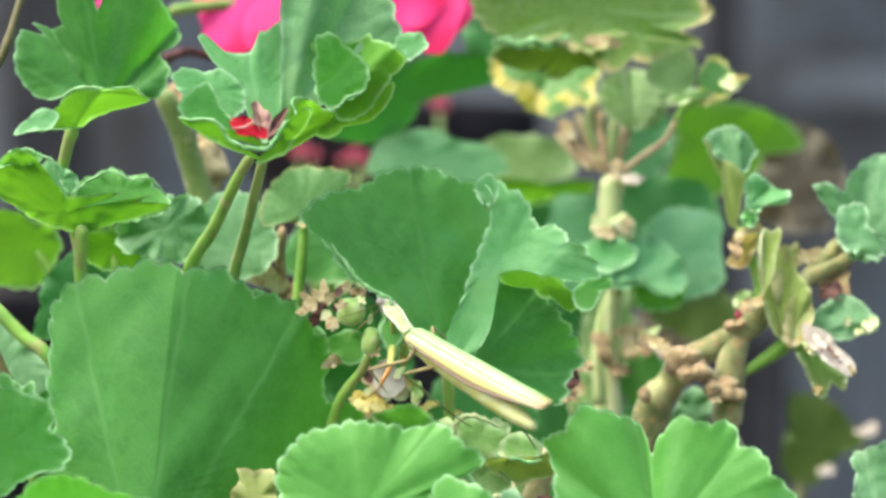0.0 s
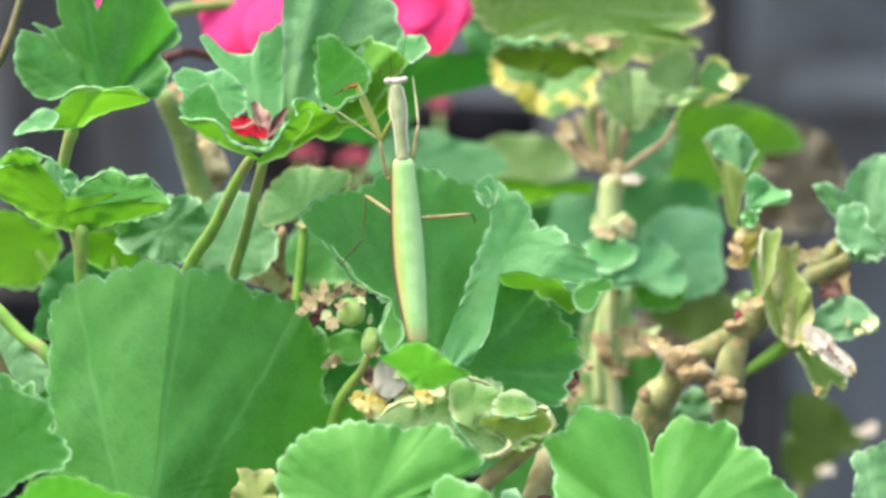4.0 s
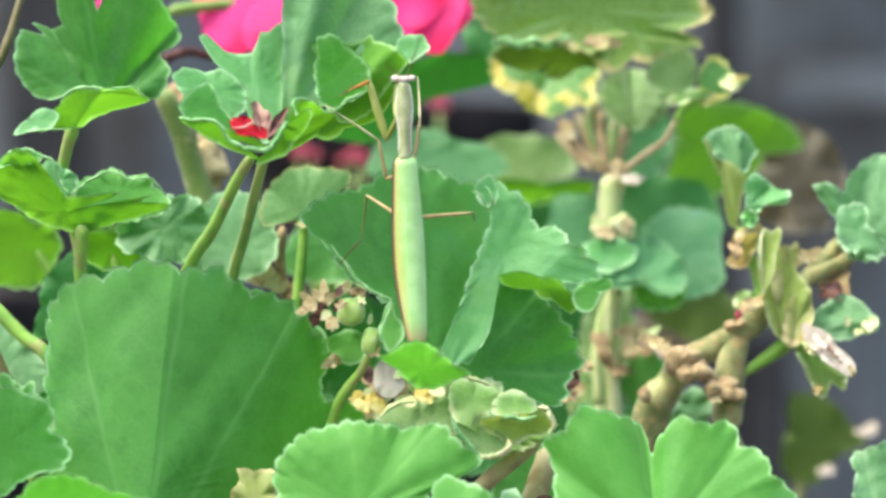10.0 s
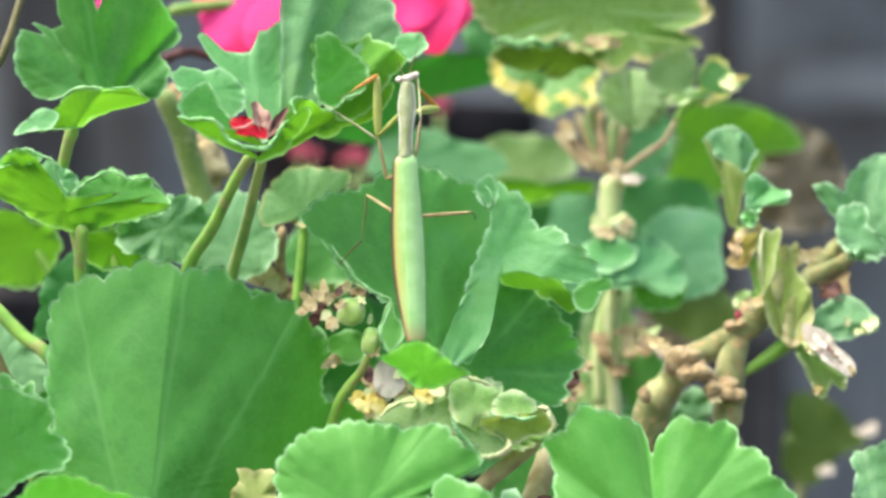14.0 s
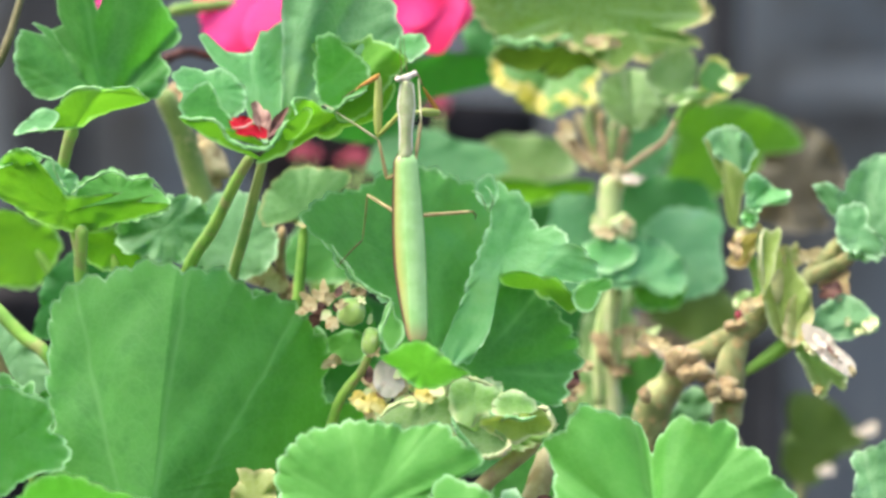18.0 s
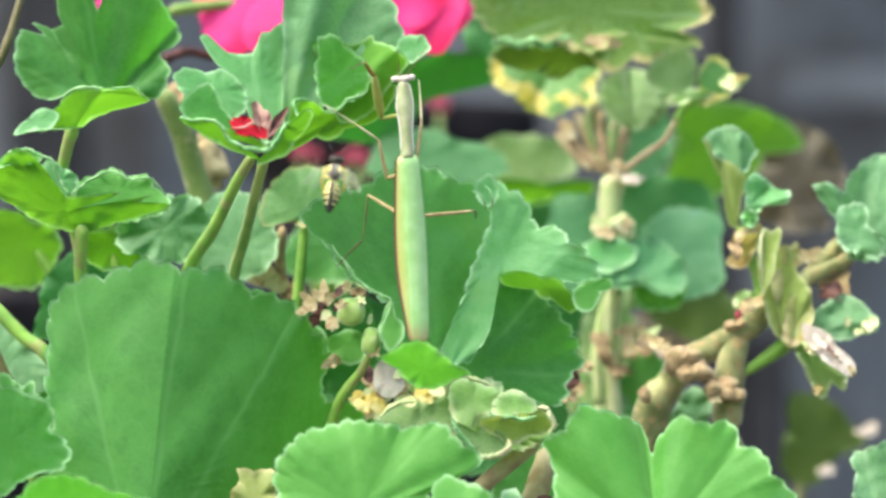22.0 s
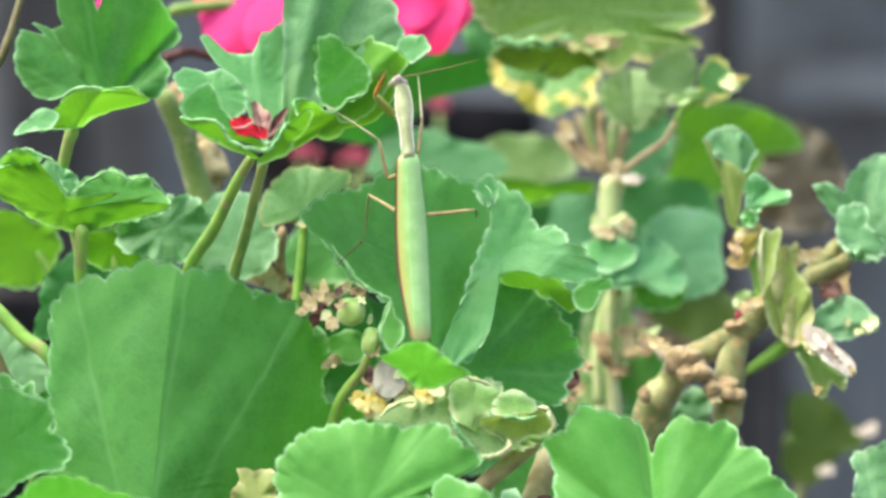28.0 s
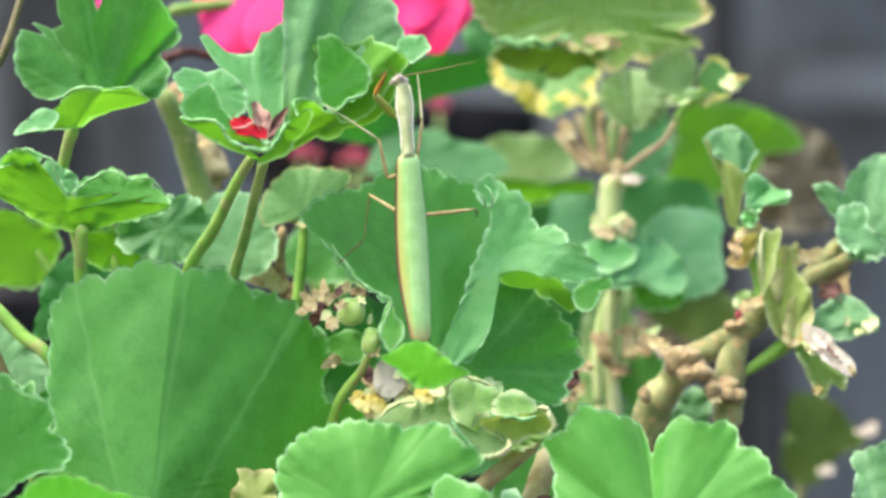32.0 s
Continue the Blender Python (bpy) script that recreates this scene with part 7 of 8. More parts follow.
lf = blade(flowering, "leaf", UNDER, (26.1, 130, 276.5), ((3, 14.1), (13, 7.6), (31, 1.1), (140, 1.1), (158, 4.8), (175, 13.4), (194, 9.2), (319, 4.0), (351, 13.6)), lean=(0, -0.6), ruffle=(1.0, 5, 0.0), scallop=(0.4, 6))
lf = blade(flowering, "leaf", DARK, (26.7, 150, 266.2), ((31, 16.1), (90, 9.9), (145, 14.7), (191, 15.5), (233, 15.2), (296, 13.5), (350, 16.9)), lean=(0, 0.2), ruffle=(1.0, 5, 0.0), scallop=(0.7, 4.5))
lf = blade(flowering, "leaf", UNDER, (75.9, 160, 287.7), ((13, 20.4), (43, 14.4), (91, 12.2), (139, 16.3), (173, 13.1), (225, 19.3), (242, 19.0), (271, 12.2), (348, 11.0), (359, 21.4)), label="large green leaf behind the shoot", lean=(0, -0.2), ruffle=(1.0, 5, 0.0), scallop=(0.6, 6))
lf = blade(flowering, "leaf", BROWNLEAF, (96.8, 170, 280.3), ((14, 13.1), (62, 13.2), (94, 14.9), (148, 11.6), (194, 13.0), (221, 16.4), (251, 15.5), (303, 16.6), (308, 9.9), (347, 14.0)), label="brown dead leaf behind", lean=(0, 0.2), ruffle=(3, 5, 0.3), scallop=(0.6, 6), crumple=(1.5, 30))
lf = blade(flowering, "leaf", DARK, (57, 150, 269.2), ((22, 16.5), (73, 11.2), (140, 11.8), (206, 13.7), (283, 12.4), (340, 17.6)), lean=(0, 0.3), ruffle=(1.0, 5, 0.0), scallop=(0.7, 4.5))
lf = blade(flowering, "leaf", UNDER, (52.3, 120, 245.5), ((9, 8.9), (38, 7.3), (121, 6.0), (191, 7.5), (209, 0.8), (320, 0.8), (338, 3.2)), lean=(0, -0.4), ruffle=(1.0, 5, 0.0), scallop=(0.7, 4.5))
lf = blade(flowering, "leaf", DULL, (42.6, 108, 240.6), ((19, 6.6), (67, 13.3), (84, 15.2), (109, 11.4), (161, 6.5), (232, 11.7), (263, 14.8), (298, 10.4)), lean=(0, 0.9), ruffle=(1.0, 5, 0.0), scallop=(0.7, 4.5))
lf = blade(flowering, "leaf", DULL, (39.7, 100, 224.2), ((52, 8.8), (97, 8.4), (157, 6.9), (223, 10.1), (284, 9.8), (349, 7.2)), lean=(0, 1.1), ruffle=(1.0, 5, 0.0), scallop=(0.7, 4.5))
lf = blade(flowering, "leaf", FAR, (33.1, 118, 248.4), ((38, 9.5), (89, 8.8), (146, 7.8), (218, 9.4), (277, 10.2), (342, 9.2)), lean=(0, 0.6), ruffle=(1.0, 5, 0.0), scallop=(0.7, 4.5))
lf = blade(flowering, "leaf", LIME, (49.7, 100, 228.5), ((21, 7.8), (89, 5.7), (158, 7.7), (209, 11.6), (237, 13.5), (269, 11.3), (333, 9.5)), lean=(0, 0.3), ruffle=(1.0, 5, 0.0), scallop=(0.7, 4.5))
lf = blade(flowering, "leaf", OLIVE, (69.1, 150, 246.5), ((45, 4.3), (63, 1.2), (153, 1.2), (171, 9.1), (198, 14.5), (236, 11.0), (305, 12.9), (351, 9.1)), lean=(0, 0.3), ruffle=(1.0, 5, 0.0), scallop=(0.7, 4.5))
lf = blade(flowering, "leaf", BROWNLEAF, (62.8, 170, 238.5), ((6, 14.1), (53, 7.7), (153, 10.2), (206, 13.9), (253, 11.2), (319, 14.1)), lean=(0, 0.3), ruffle=(2, 5, 0.1), scallop=(0.7, 4.5))
lf = blade(flowering, "leaf", GREEN, (20.9, 40, 206.4), ((41, 8.1), (80, 8.0), (162, 8.4), (209, 10.8), (245, 13.0), (297, 8.9)), lean=(0, 0.3), ruffle=(1.0, 5, 0.0), scallop=(0.7, 4.5))
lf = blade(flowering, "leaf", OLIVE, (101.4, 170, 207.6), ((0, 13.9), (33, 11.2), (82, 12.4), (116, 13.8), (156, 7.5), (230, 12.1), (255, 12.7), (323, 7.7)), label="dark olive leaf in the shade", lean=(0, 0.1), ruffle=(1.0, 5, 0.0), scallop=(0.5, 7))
blade(flowering, "dried_bract", WHITE, (103.8, 160, 200.2), ((6, 3.3), (14, 2.5), (65, 1.7), (118, 1.1), (166, 1.4), (174, 2.2), (189, 2.3), (218, 2.3), (277, 1.1), (336, 2.3), (354, 1.7)), label="pale dried scrap", lean=(-0.23, 0.59), cup=3.7, folds=((84, -0.2, 25),), ruffle=(0.9, 4, 2.3), scallop=(0.45, 1.6), nt=56)
blade(flowering, "dried_bract", WHITE, (115.7, 165, 210.6), ((15, 2.7), (37, 3.4), (56, 2.3), (120, 1.5), (164, 1.5), (186, 3.9), (208, 2.2), (241, 2.2), (276, 1.4), (312, 1.7), (357, 2.6)), lean=(-0.24, 0.47), cup=7.1, folds=((79, 0.1, 25),), ruffle=(0.9, 4, 3.2), scallop=(0.45, 1.6), nt=56)
tube(flowering, "stem", WOOD, ((81.4, 190, -4), (86, 188, 124.7), (98.2, 184, 188), (100.9, 180, 205.5)), (1.88, 1.73, 1.41, 1.10), bumpy=0.04, seed=1)
lf = blade(flowering, "leaf", GREEN, (-26.1, 90, 261.6), ((14, 11.7), (91, 5.7), (166, 11.8), (202, 15.2), (271, 9.9), (331, 14.7)), lean=(0, 0.3), ruffle=(1.0, 5, 0.0), scallop=(0.7, 4.5))
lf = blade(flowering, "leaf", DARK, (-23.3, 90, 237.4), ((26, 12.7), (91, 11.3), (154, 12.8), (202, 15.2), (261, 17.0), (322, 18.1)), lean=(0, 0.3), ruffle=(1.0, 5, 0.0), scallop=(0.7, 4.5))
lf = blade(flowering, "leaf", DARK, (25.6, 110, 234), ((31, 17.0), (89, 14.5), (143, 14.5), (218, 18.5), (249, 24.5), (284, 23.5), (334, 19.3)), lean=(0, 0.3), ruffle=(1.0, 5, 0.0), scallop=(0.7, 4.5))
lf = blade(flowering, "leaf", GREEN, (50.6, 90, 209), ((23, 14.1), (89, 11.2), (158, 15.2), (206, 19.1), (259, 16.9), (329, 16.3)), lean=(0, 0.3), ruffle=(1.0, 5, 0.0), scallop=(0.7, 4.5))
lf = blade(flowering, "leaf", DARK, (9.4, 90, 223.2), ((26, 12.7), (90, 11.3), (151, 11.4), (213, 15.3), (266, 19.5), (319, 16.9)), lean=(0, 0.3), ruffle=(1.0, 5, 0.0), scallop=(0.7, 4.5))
lf = blade(flowering, "leaf", GREEN, (-6.3, 100, 265.9), ((27, 16.1), (90, 10.1), (151, 14.9), (198, 18.1), (270, 11.5), (342, 18.1)), lean=(0, 0.3), ruffle=(1.0, 5, 0.0), scallop=(0.7, 4.5))

# ---- fallen petal in the cup of the top leaf ----
petal = thing("fallen_petal", -45, -8, "shrivelled red petal with brown sepals lying in a cupped leaf", "petal")
blade(petal, "petal_scrap", RED, (-44.9, -13, 288.1), ((6, 2.6), (47, 1.8), (121, 1.5), (165, 2.9), (192, 2.4), (228, 2.6), (311, 1.2)), label="deep red shrivelled petal scrap", lean=(0, 0.3), folds=((45, 0.8, 12),), ruffle=(0.5, 3, 0.2), scallop=(0.15, 3), nt=90)
blade(petal, "petal_scrap", RED, (-42.1, -15, 286.2), ((5, 3.0), (73, 1.6), (150, 1.8), (184, 4.0), (202, 2.8), (264, 1.1), (329, 3.2), (353, 4.0)), lean=(0.1, 0.4), folds=((72, 0.8, 14),), ruffle=(0.5, 3, 0.9), scallop=(0.15, 3), nt=90)
tube(petal, "petal_edge", RIMPINK, ((-47.0, -15, 287.0), (-44.5, -16, 287.0), (-42.7, -16, 287.9), (-42.0, -15, 288.7)), (0.08, 0.18, 0.20, 0.08), "pale curled petal edge", n=16, bumpy=0.2, seed=1)
blade(petal, "sepal", PINKSEPAL, (-40.3, -14, 289.1), ((4, 2.1), (80, 2.1), (112, 4.4), (127, 4.2), (153, 2.3), (242, 2.0), (276, 3.8), (307, 3.2)), label="pinkish brown sepal", lean=(0.3, 0.2), folds=((104, 0.8, 10),), hub=(0.8, -4.4), ruffle=(1.0, 5, 0.0), scallop=(0.1, 3), nt=90)
blade(petal, "sepal", SEPAL, (-37.6, -16, 287.5), ((40, 2.9), (54, 5.3), (72, 2.8), (161, 0.8), (247, 3.3), (256, 3.6), (307, 1.3)), lean=(0.2, 0.3), folds=((60, 0.8, 12),), hub=(-1.8, -3.8), ruffle=(1.0, 5, 0.0), scallop=(0.1, 3), nt=80)

# ---- the praying mantis; its own space: z to the head, back towards -y ----
mantis = new("praying_mantis")
mantis.empty_display_size = 0.02
tagged(mantis, "slender green praying mantis clinging to geranium leaves", "mantis")


def limb_part(name, mesh, parent=mantis, label=""):
    ob = new(name, mesh)
    ob.parent = parent
    if label:
        ob["label"] = label
    mesh.shade_smooth()
    return ob


def rod_mesh(name, mat, line, radii, n=10, sides=8, flat=1.0, spikes=0, spike_mat=None):
    """A limb along points in mm in its own space; spikes: a row of small thorns along its inner side."""
    pts = spread(line, n)
    vs, fs = tube_data(pts, radii, sides)
    vs = [Vector((v.x * flat, v.y, v.z)) for v in vs]
    ids = [0] * len(fs)
    for i in range(spikes):
        k = len(vs)
        p = pts[2 + (n - 4) * i // spikes]
        for q in ((-0.16, 0, 0.2), (-0.16, 0, -0.2), (-0.16, 0.2, 0), (-1.15, 0.1, 0.35)):
            vs.append(p + Vector(q))
        fs += [(k, k + 1, k + 3), (k + 1, k + 2, k + 3), (k + 2, k, k + 3)]
        ids += [1] * 3
    me = bpy.data.meshes.new(name)
    me.from_pydata([v * MM for v in vs], [], fs)
    me.materials.append(mat)
    if spike_mat:
        me.materials.append(spike_mat)
        me.polygons.foreach_set("material_index", ids)
    me.update()
    return me


def tegmen_mesh(side):
    """A leathery fore wing, broad in the middle and drawn in on its front side to a rounded tip; side -1 or 1."""
    nu, nv = 44, 18
    vs, fs, co = [], [], []
    for layer in (0, 1):
        for i in range(nu + 1):
            u = i / nu
            half = 3.35 * (1 - 0.30 * (1 - min(1, u / 0.45)) ** 1.3) * min(1, 0.6 + u * 10)
            taper = 1 - (0.62 if side < 0 else 0.18) * max(0.0, (u - 0.55) / 0.45) ** 1.6
            round_off = math.sqrt(max(0.0, 1 - (max(0.0, u - 0.95) / 0.05) ** 2 * 0.75))
            outer = half * (1.0 if side > 0 else 1.16) * taper * round_off
            inner = half * (0.30 if side > 0 else 0.85) * round_off
            for j in range(nv + 1):
                v = j / nv * 2 - 1
                x = side * (-inner + (v + 1) / 2 * (inner + outer))
                y = -1.3 + 2.4 * (abs(x) / 4) ** 2.2 + 0.012 * math.sin(v * 24) - 0.16 * side + layer * 0.1
                y += 0.35 * u + 1.5 * max(0.0, 1 - u / 0.05) ** 2
                vs.append((x, y, -42.6 * u))
                co.append((-v if side < 0 else 0.5 + 0.5 * v, u, 0))
    m = (nu + 1) * (nv + 1)
    for i in range(nu):
        for j in range(nv):
            a = i * (nv + 1) + j
            q = (a, a + 1, a + nv + 2, a + nv + 1)
            fs.append(q if side < 0 else q[::-1])
            fs.append(tuple(m + k for k in (q[::-1] if side < 0 else q)))
    loop = [j for j in range(nv + 1)] + [i * (nv + 1) + nv for i in range(1, nu + 1)]
    loop += [nu * (nv + 1) + j for j in range(nv - 1, -1, -1)] + [i * (nv + 1) for i in range(nu - 1, 0, -1)]
    for a, b in zip(loop, loop[1:] + loop[:1]):
        fs.append((a, b, m + b, m + a))
    me = bpy.data.meshes.new("forewing")
    me.from_pydata([Vector(v) * MM for v in vs], [], fs)
    at = me.attributes.new("wingco", "FLOAT_VECTOR", "POINT")
    at.data.foreach_set("vector", np.array(co, dtype=np.float32).ravel())
    me.materials.append(TEGMEN)
    me.update()
    return me


def pleat_mesh(side, k):
    """One rigid pleat of the pale hind wing's fan."""
    n = 16
    vs, fs = [], []
    for layer in (0, 1):
        for i in range(n + 1):
            u = i / n
            half = 0.5 + 2.5 * math.sin(min(1, u * 1.15) * 2.4) ** 0.8 if 0 < u < 1 else 0.3
            for v in (-1, -0.3, 0.3, 1):
                vs.append((side * v * half, 0.85 + 0.08 * k + layer * 0.05 + 0.15 * math.cos(v * 3) + 0.3 * u, -1 - (36 - 2 * k) * u))
    m = 4 * (n + 1)
    for i in range(n):
        for j in range(3):
            a = 4 * i + j
            q = (a, a + 1, a + 5, a + 4)
            fs += [q, tuple(m + x for x in q[::-1])]
    me = bpy.data.meshes.new("hind_wing")
    me.from_pydata([Vector(v) * MM for v in vs], [], fs)
    me.materials.append(FILM)
    me.update()
    return me


def pronotum_mesh():
    """The long neck shield: waisted, keeled, with thin raised pale rims."""
    nu, nv = 26, 14
    vs, fs = [], []
    for i in range(nu + 1):
        u = i / nu
        half = 0.81 * (1.75 - 0.25 * math.sin(u * 5.2) * (1 - u) + 0.62 * math.exp(-((u - 0.68) / 0.17) ** 2) - 0.42 * max(0, u - 0.86) / 0.14)
        for j in range(nv):
            w = 6.2832 * j / nv
            x, y = half * math.cos(w), -1.0 * math.sin(w) * (0.9 if math.sin(w) > 0 else 0.8)
            if math.sin(w) > 0.9:
                y -= 0.16
            if abs(math.sin(w)) < 0.1:
                x *= 1.08
            vs.append((x, y - 0.35 * (1 - u), -1.0 + 16.8 * u))
    for i in range(nu):
        for j in range(nv):
            j2 = (j + 1) % nv
            fs.append((i * nv + j, i * nv + j2, (i + 1) * nv + j2, (i + 1) * nv + j))
    fs += [tuple(range(nv))[::-1], tuple(nu * nv + j for j in range(nv))]
    me = bpy.data.meshes.new("pronotum")
    me.from_pydata([Vector(v) * MM for v in vs], [], fs)
    me.materials.append(SHIELD)
    me.update()
    return me


def head_mesh():
    """A wide head: eyes at the back corners, face tapering to the mouth."""
    bm = bmesh.new()
    bmesh.ops.create_icosphere(bm, subdivisions=3, radius=1.0)
    for v in bm.verts:
        x, y, z = v.co
        if y > 0:
            v.co = Vector((x * 2.15 * (1 - 0.72 * y), 0.3 + y * 3.2, z * (0.92 - 0.42 * y) + 0.35 * abs(x) - 0.25 * y)) * MM
        else:
            v.co = Vector((x * 2.15, y * (1.1 - 0.35 * abs(x)) + 0.3, z * (0.92 - 0.15 * abs(x)) + 0.35 * abs(x))) * MM
    me = bpy.data.meshes.new("head")
    bm.to_mesh(me)
    bm.free()
    me.materials.append(FACE)
    return me


abdomen = limb_part("abdomen", rod_mesh("abdomen", BELLY, [(0, 1.4, -1), (0, 1.8, -12), (0, 1.8, -28), (0, 1.5, -41.0)],
                                        [1.7, 2.2, 2.1, 2.5, 2.3, 2.6, 2.4, 2.5, 2.2, 2.1, 1.7, 0.9], 40, 14, 1.0), mantis, "yellowish segmented abdomen")
thorax = limb_part("thorax", rod_mesh("thorax", SHIELD, [(0, 0.3, 1.2), (0, 0.6, -2), (0, 0.9, -8), (0, 1.2, -13)], [1.2, 1.6, 2.0, 1.8], 16, 14), mantis)
pronotum = limb_part("pronotum", pronotum_mesh(), mantis, "pale waisted neck shield")
for sx in (-1, 1):
    limb_part("shield_rim", rod_mesh("shield_rim", RIMWHITE, [(sx * 1.40, -0.35, 0.4), (sx * 1.30, -0.35, 5), (sx * 1.80, -0.3, 10.6), (sx * 1.38, -0.3, 15.4)],
                                     [0.2, 0.24, 0.22, 0.14], 20, 6), pronotum, "thin whitish rim")
limb_part("collar", rod_mesh("collar", SHIELD, [(-1.45, -0.15, -0.9), (-0.7, -0.75, -1.0), (0.7, -0.75, -1.0), (1.45, -0.15, -0.9)], [0.3, 0.42, 0.34, 0.42, 0.3], 14, 8), pronotum, "pale hind rim of the neck shield")
head = limb_part("head", head_mesh(), mantis, "small pale triangular head")
for sx in (-1, 1):
    eye = limb_part("eye", lump_mesh("eye", EYE, (0.88, 0.85, 0.72), 3, 0.05), head, "large whitish compound eye")
    eye.location = Vector((sx * 1.85, 0.2, 0.35)) * MM
forewings = {sx: limb_part("forewing", tegmen_mesh(sx), mantis, "long pale green wing cover") for sx in (-1, 1)}
pleats = {(sx, k): limb_part("hind_wing_pleat", pleat_mesh(sx, k), mantis, "pale translucent hind wing pleat") for sx in (-1, 1) for k in range(6)}

# Limb pieces lie along +z from their joint; lengths in mm.
LEN = {"fore": (8.0, 13.6, 8.2, 5.2), "mid": (4.2, 8.8, 14.6), "hind": (13.0, 11.0, 8.6), "feeler": (19.0,)}


def limb(kind):
    out = []
    if kind == "fore":
        a, b, c, d = LEN[kind]
        out.append(limb_part("coxa", rod_mesh("coxa", FORELIMB, [(0, 0, -0.3), (0, 0, a / 2), (0, 0, a)], [0.55, 0.6, 0.45], 8, 8, 0.8)))
        out.append(limb_part("foreleg_femur", rod_mesh("foreleg_femur", FORELIMB, [(0, 0, -0.3), (0, 0, b / 2), (0, 0, b)], [0.5, 1.05, 1.05, 0.9, 0.7], 14, 10, 0.9, 6, FOOT)))
        out.append(limb_part("foreleg_tibia", rod_mesh("foreleg_tibia", CLAW, [(0, 0, -0.2), (0.1, 0, c * 0.5), (0.0, 0, c * 0.85), (0.5, 0, c)], [0.6, 0.52, 0.36, 0.2, 0.08], 12, 8, 1, 6, FOOT), mantis, "orange spined claw"))
        out.append(limb_part("tarsus", rod_mesh("tarsus", FOOT, [(0, 0, 0), (0.35, 0, d / 2), (0, 0, d)], [0.2, 0.15, 0.08], 10, 6), mantis, "thin dark foot"))
    elif kind == "mid":
        c, a, b = LEN[kind]
        out.append(limb_part("coxa", rod_mesh("coxa", LIMB, [(0, 0, -0.2), (0, 0, c / 2), (0, 0, c)], [0.55, 0.5, 0.42], 8, 8)))
        out.append(limb_part("femur", rod_mesh("femur", LIMB, [(0, 0, -0.2), (0, 0, a / 2), (0, 0, a)], [0.5, 0.42, 0.36], 8, 8)))
        out.append(limb_part("tibia", rod_mesh("tibia", PALELIMB, [(0, 0, 0), (0, 0.1, b / 2), (0, 0, b)], [0.32, 0.22, 0.15], 10, 8)))
    elif kind == "hind":
        a, b, c = LEN[kind]
        out.append(limb_part("femur", rod_mesh("femur", LIMB, [(0, 0, -0.2), (0, 0, a / 2), (0, 0, a)], [0.5, 0.42, 0.36], 8, 8)))
        out.append(limb_part("tibia", rod_mesh("tibia", HINDSHIN, [(0, 0, 0), (0, 0.1, b / 2), (0, 0, b)], [0.30, 0.24, 0.2], 10, 8)))
        out.append(limb_part("tarsus", rod_mesh("tarsus", FOOT, [(0, 0, 0), (0.5, 0, c / 2), (0, 0, c)], [0.24, 0.17, 0.1], 10, 6)))
    else:
        (a,) = LEN[kind]
        out.append(limb_part("antenna", rod_mesh("antenna", FEELER, [(0, 0, 0), (0.6, 0, a * 0.5), (0.2, 0, a)], [0.16, 0.11, 0.05], 14, 6)))
    return out


# ---- the wasp ----
wasp = new("wasp")
wasp.empty_display_size = 0.01
tagged(wasp, "yellow and black banded wasp in flight", "wasp")


def build_wasp():
    def ring(name, mat, z, r, h, label=""):
        ob = limb_part(name, lump_mesh(name, mat, (r, r * 0.9, h), 5, 0.03), wasp, label)
        ob.location = Vector((0, 0, z)) * MM
        return ob
    ring("thorax", WASPGREY, 2.3, 1.6, 2.0, "dull grey furry thorax")
    for sx in (-1, 1):
        m = limb_part("thorax_mark", lump_mesh("thorax_mark", WASPYELLOW, (0.35, 0.3, 0.8), 2, 0.1), wasp, "yellow shoulder mark")
        m.location = Vector((sx * 1.1, -1.15, 2.6)) * MM
    ring("head", WASPBLACK, 4.9, 1.5, 0.95)
    for i, z in enumerate((-0.6, -1.7, -2.8, -3.9, -5.0)):
        r = (1.35, 1.9, 2.0, 1.75, 1.25)[i]
        ring("abdomen_band", WASPYELLOW, z, r, 0.78, "yellow abdomen band" if i == 0 else "")
        ring("abdomen_segment", WASPBLACK, z - 0.55, r * 1.0, 0.60, "black abdomen segment" if i == 0 else "")
        mid = limb_part("abdomen_spot", lump_mesh("abdomen_spot", WASPBLACK, (0.4, 0.3, 0.6), i, 0.1), wasp)
        mid.location = Vector((0, -r * 0.82, z)) * MM
    ring("sting_tip", WASPBLACK, -6.2, 0.7, 0.8)
    for sx in (-1, 1):
        e = limb_part("eye", lump_mesh("eye", WASPBLACK, (0.45, 0.6, 0.8), 1, 0.05), wasp)
        e.location = Vector((sx * 1.2, -0.3, 5.0)) * MM
        limb_part("antenna", rod_mesh("antenna", WASPBLACK, [(sx * 0.5, -0.3, 5.6), (sx * 1.4, -1.0, 7.0), (sx * 2.2, -0.8, 8.4)], [0.16, 0.14, 0.12]), wasp)
        th = [(sx * 1.0, -1.2, 2.8), (sx * 3.8, -2.2, 1.6), (sx * 6.4, -2.6, -2.0)]
        limb_part("wing", leaf_like(th, 1.5), wasp, "clear smoky wing")
        th = [(sx * 1.0, -1.2, 1.8), (sx * 2.9, -1.9, 0.0), (sx * 4.4, -2.0, -2.6)]
        limb_part("wing", leaf_like(th, 1.1), wasp)
        for z in (3.2, 2.2, 1.2):
            limb_part("leg", rod_mesh("leg", WASPYELLOW, [(sx * 1.0, 1.2, z), (sx * 2.6, 2.4, z + 0.2), (sx * 2.2, 3.8, z - 2.4)], [0.28, 0.22, 0.12]), wasp)


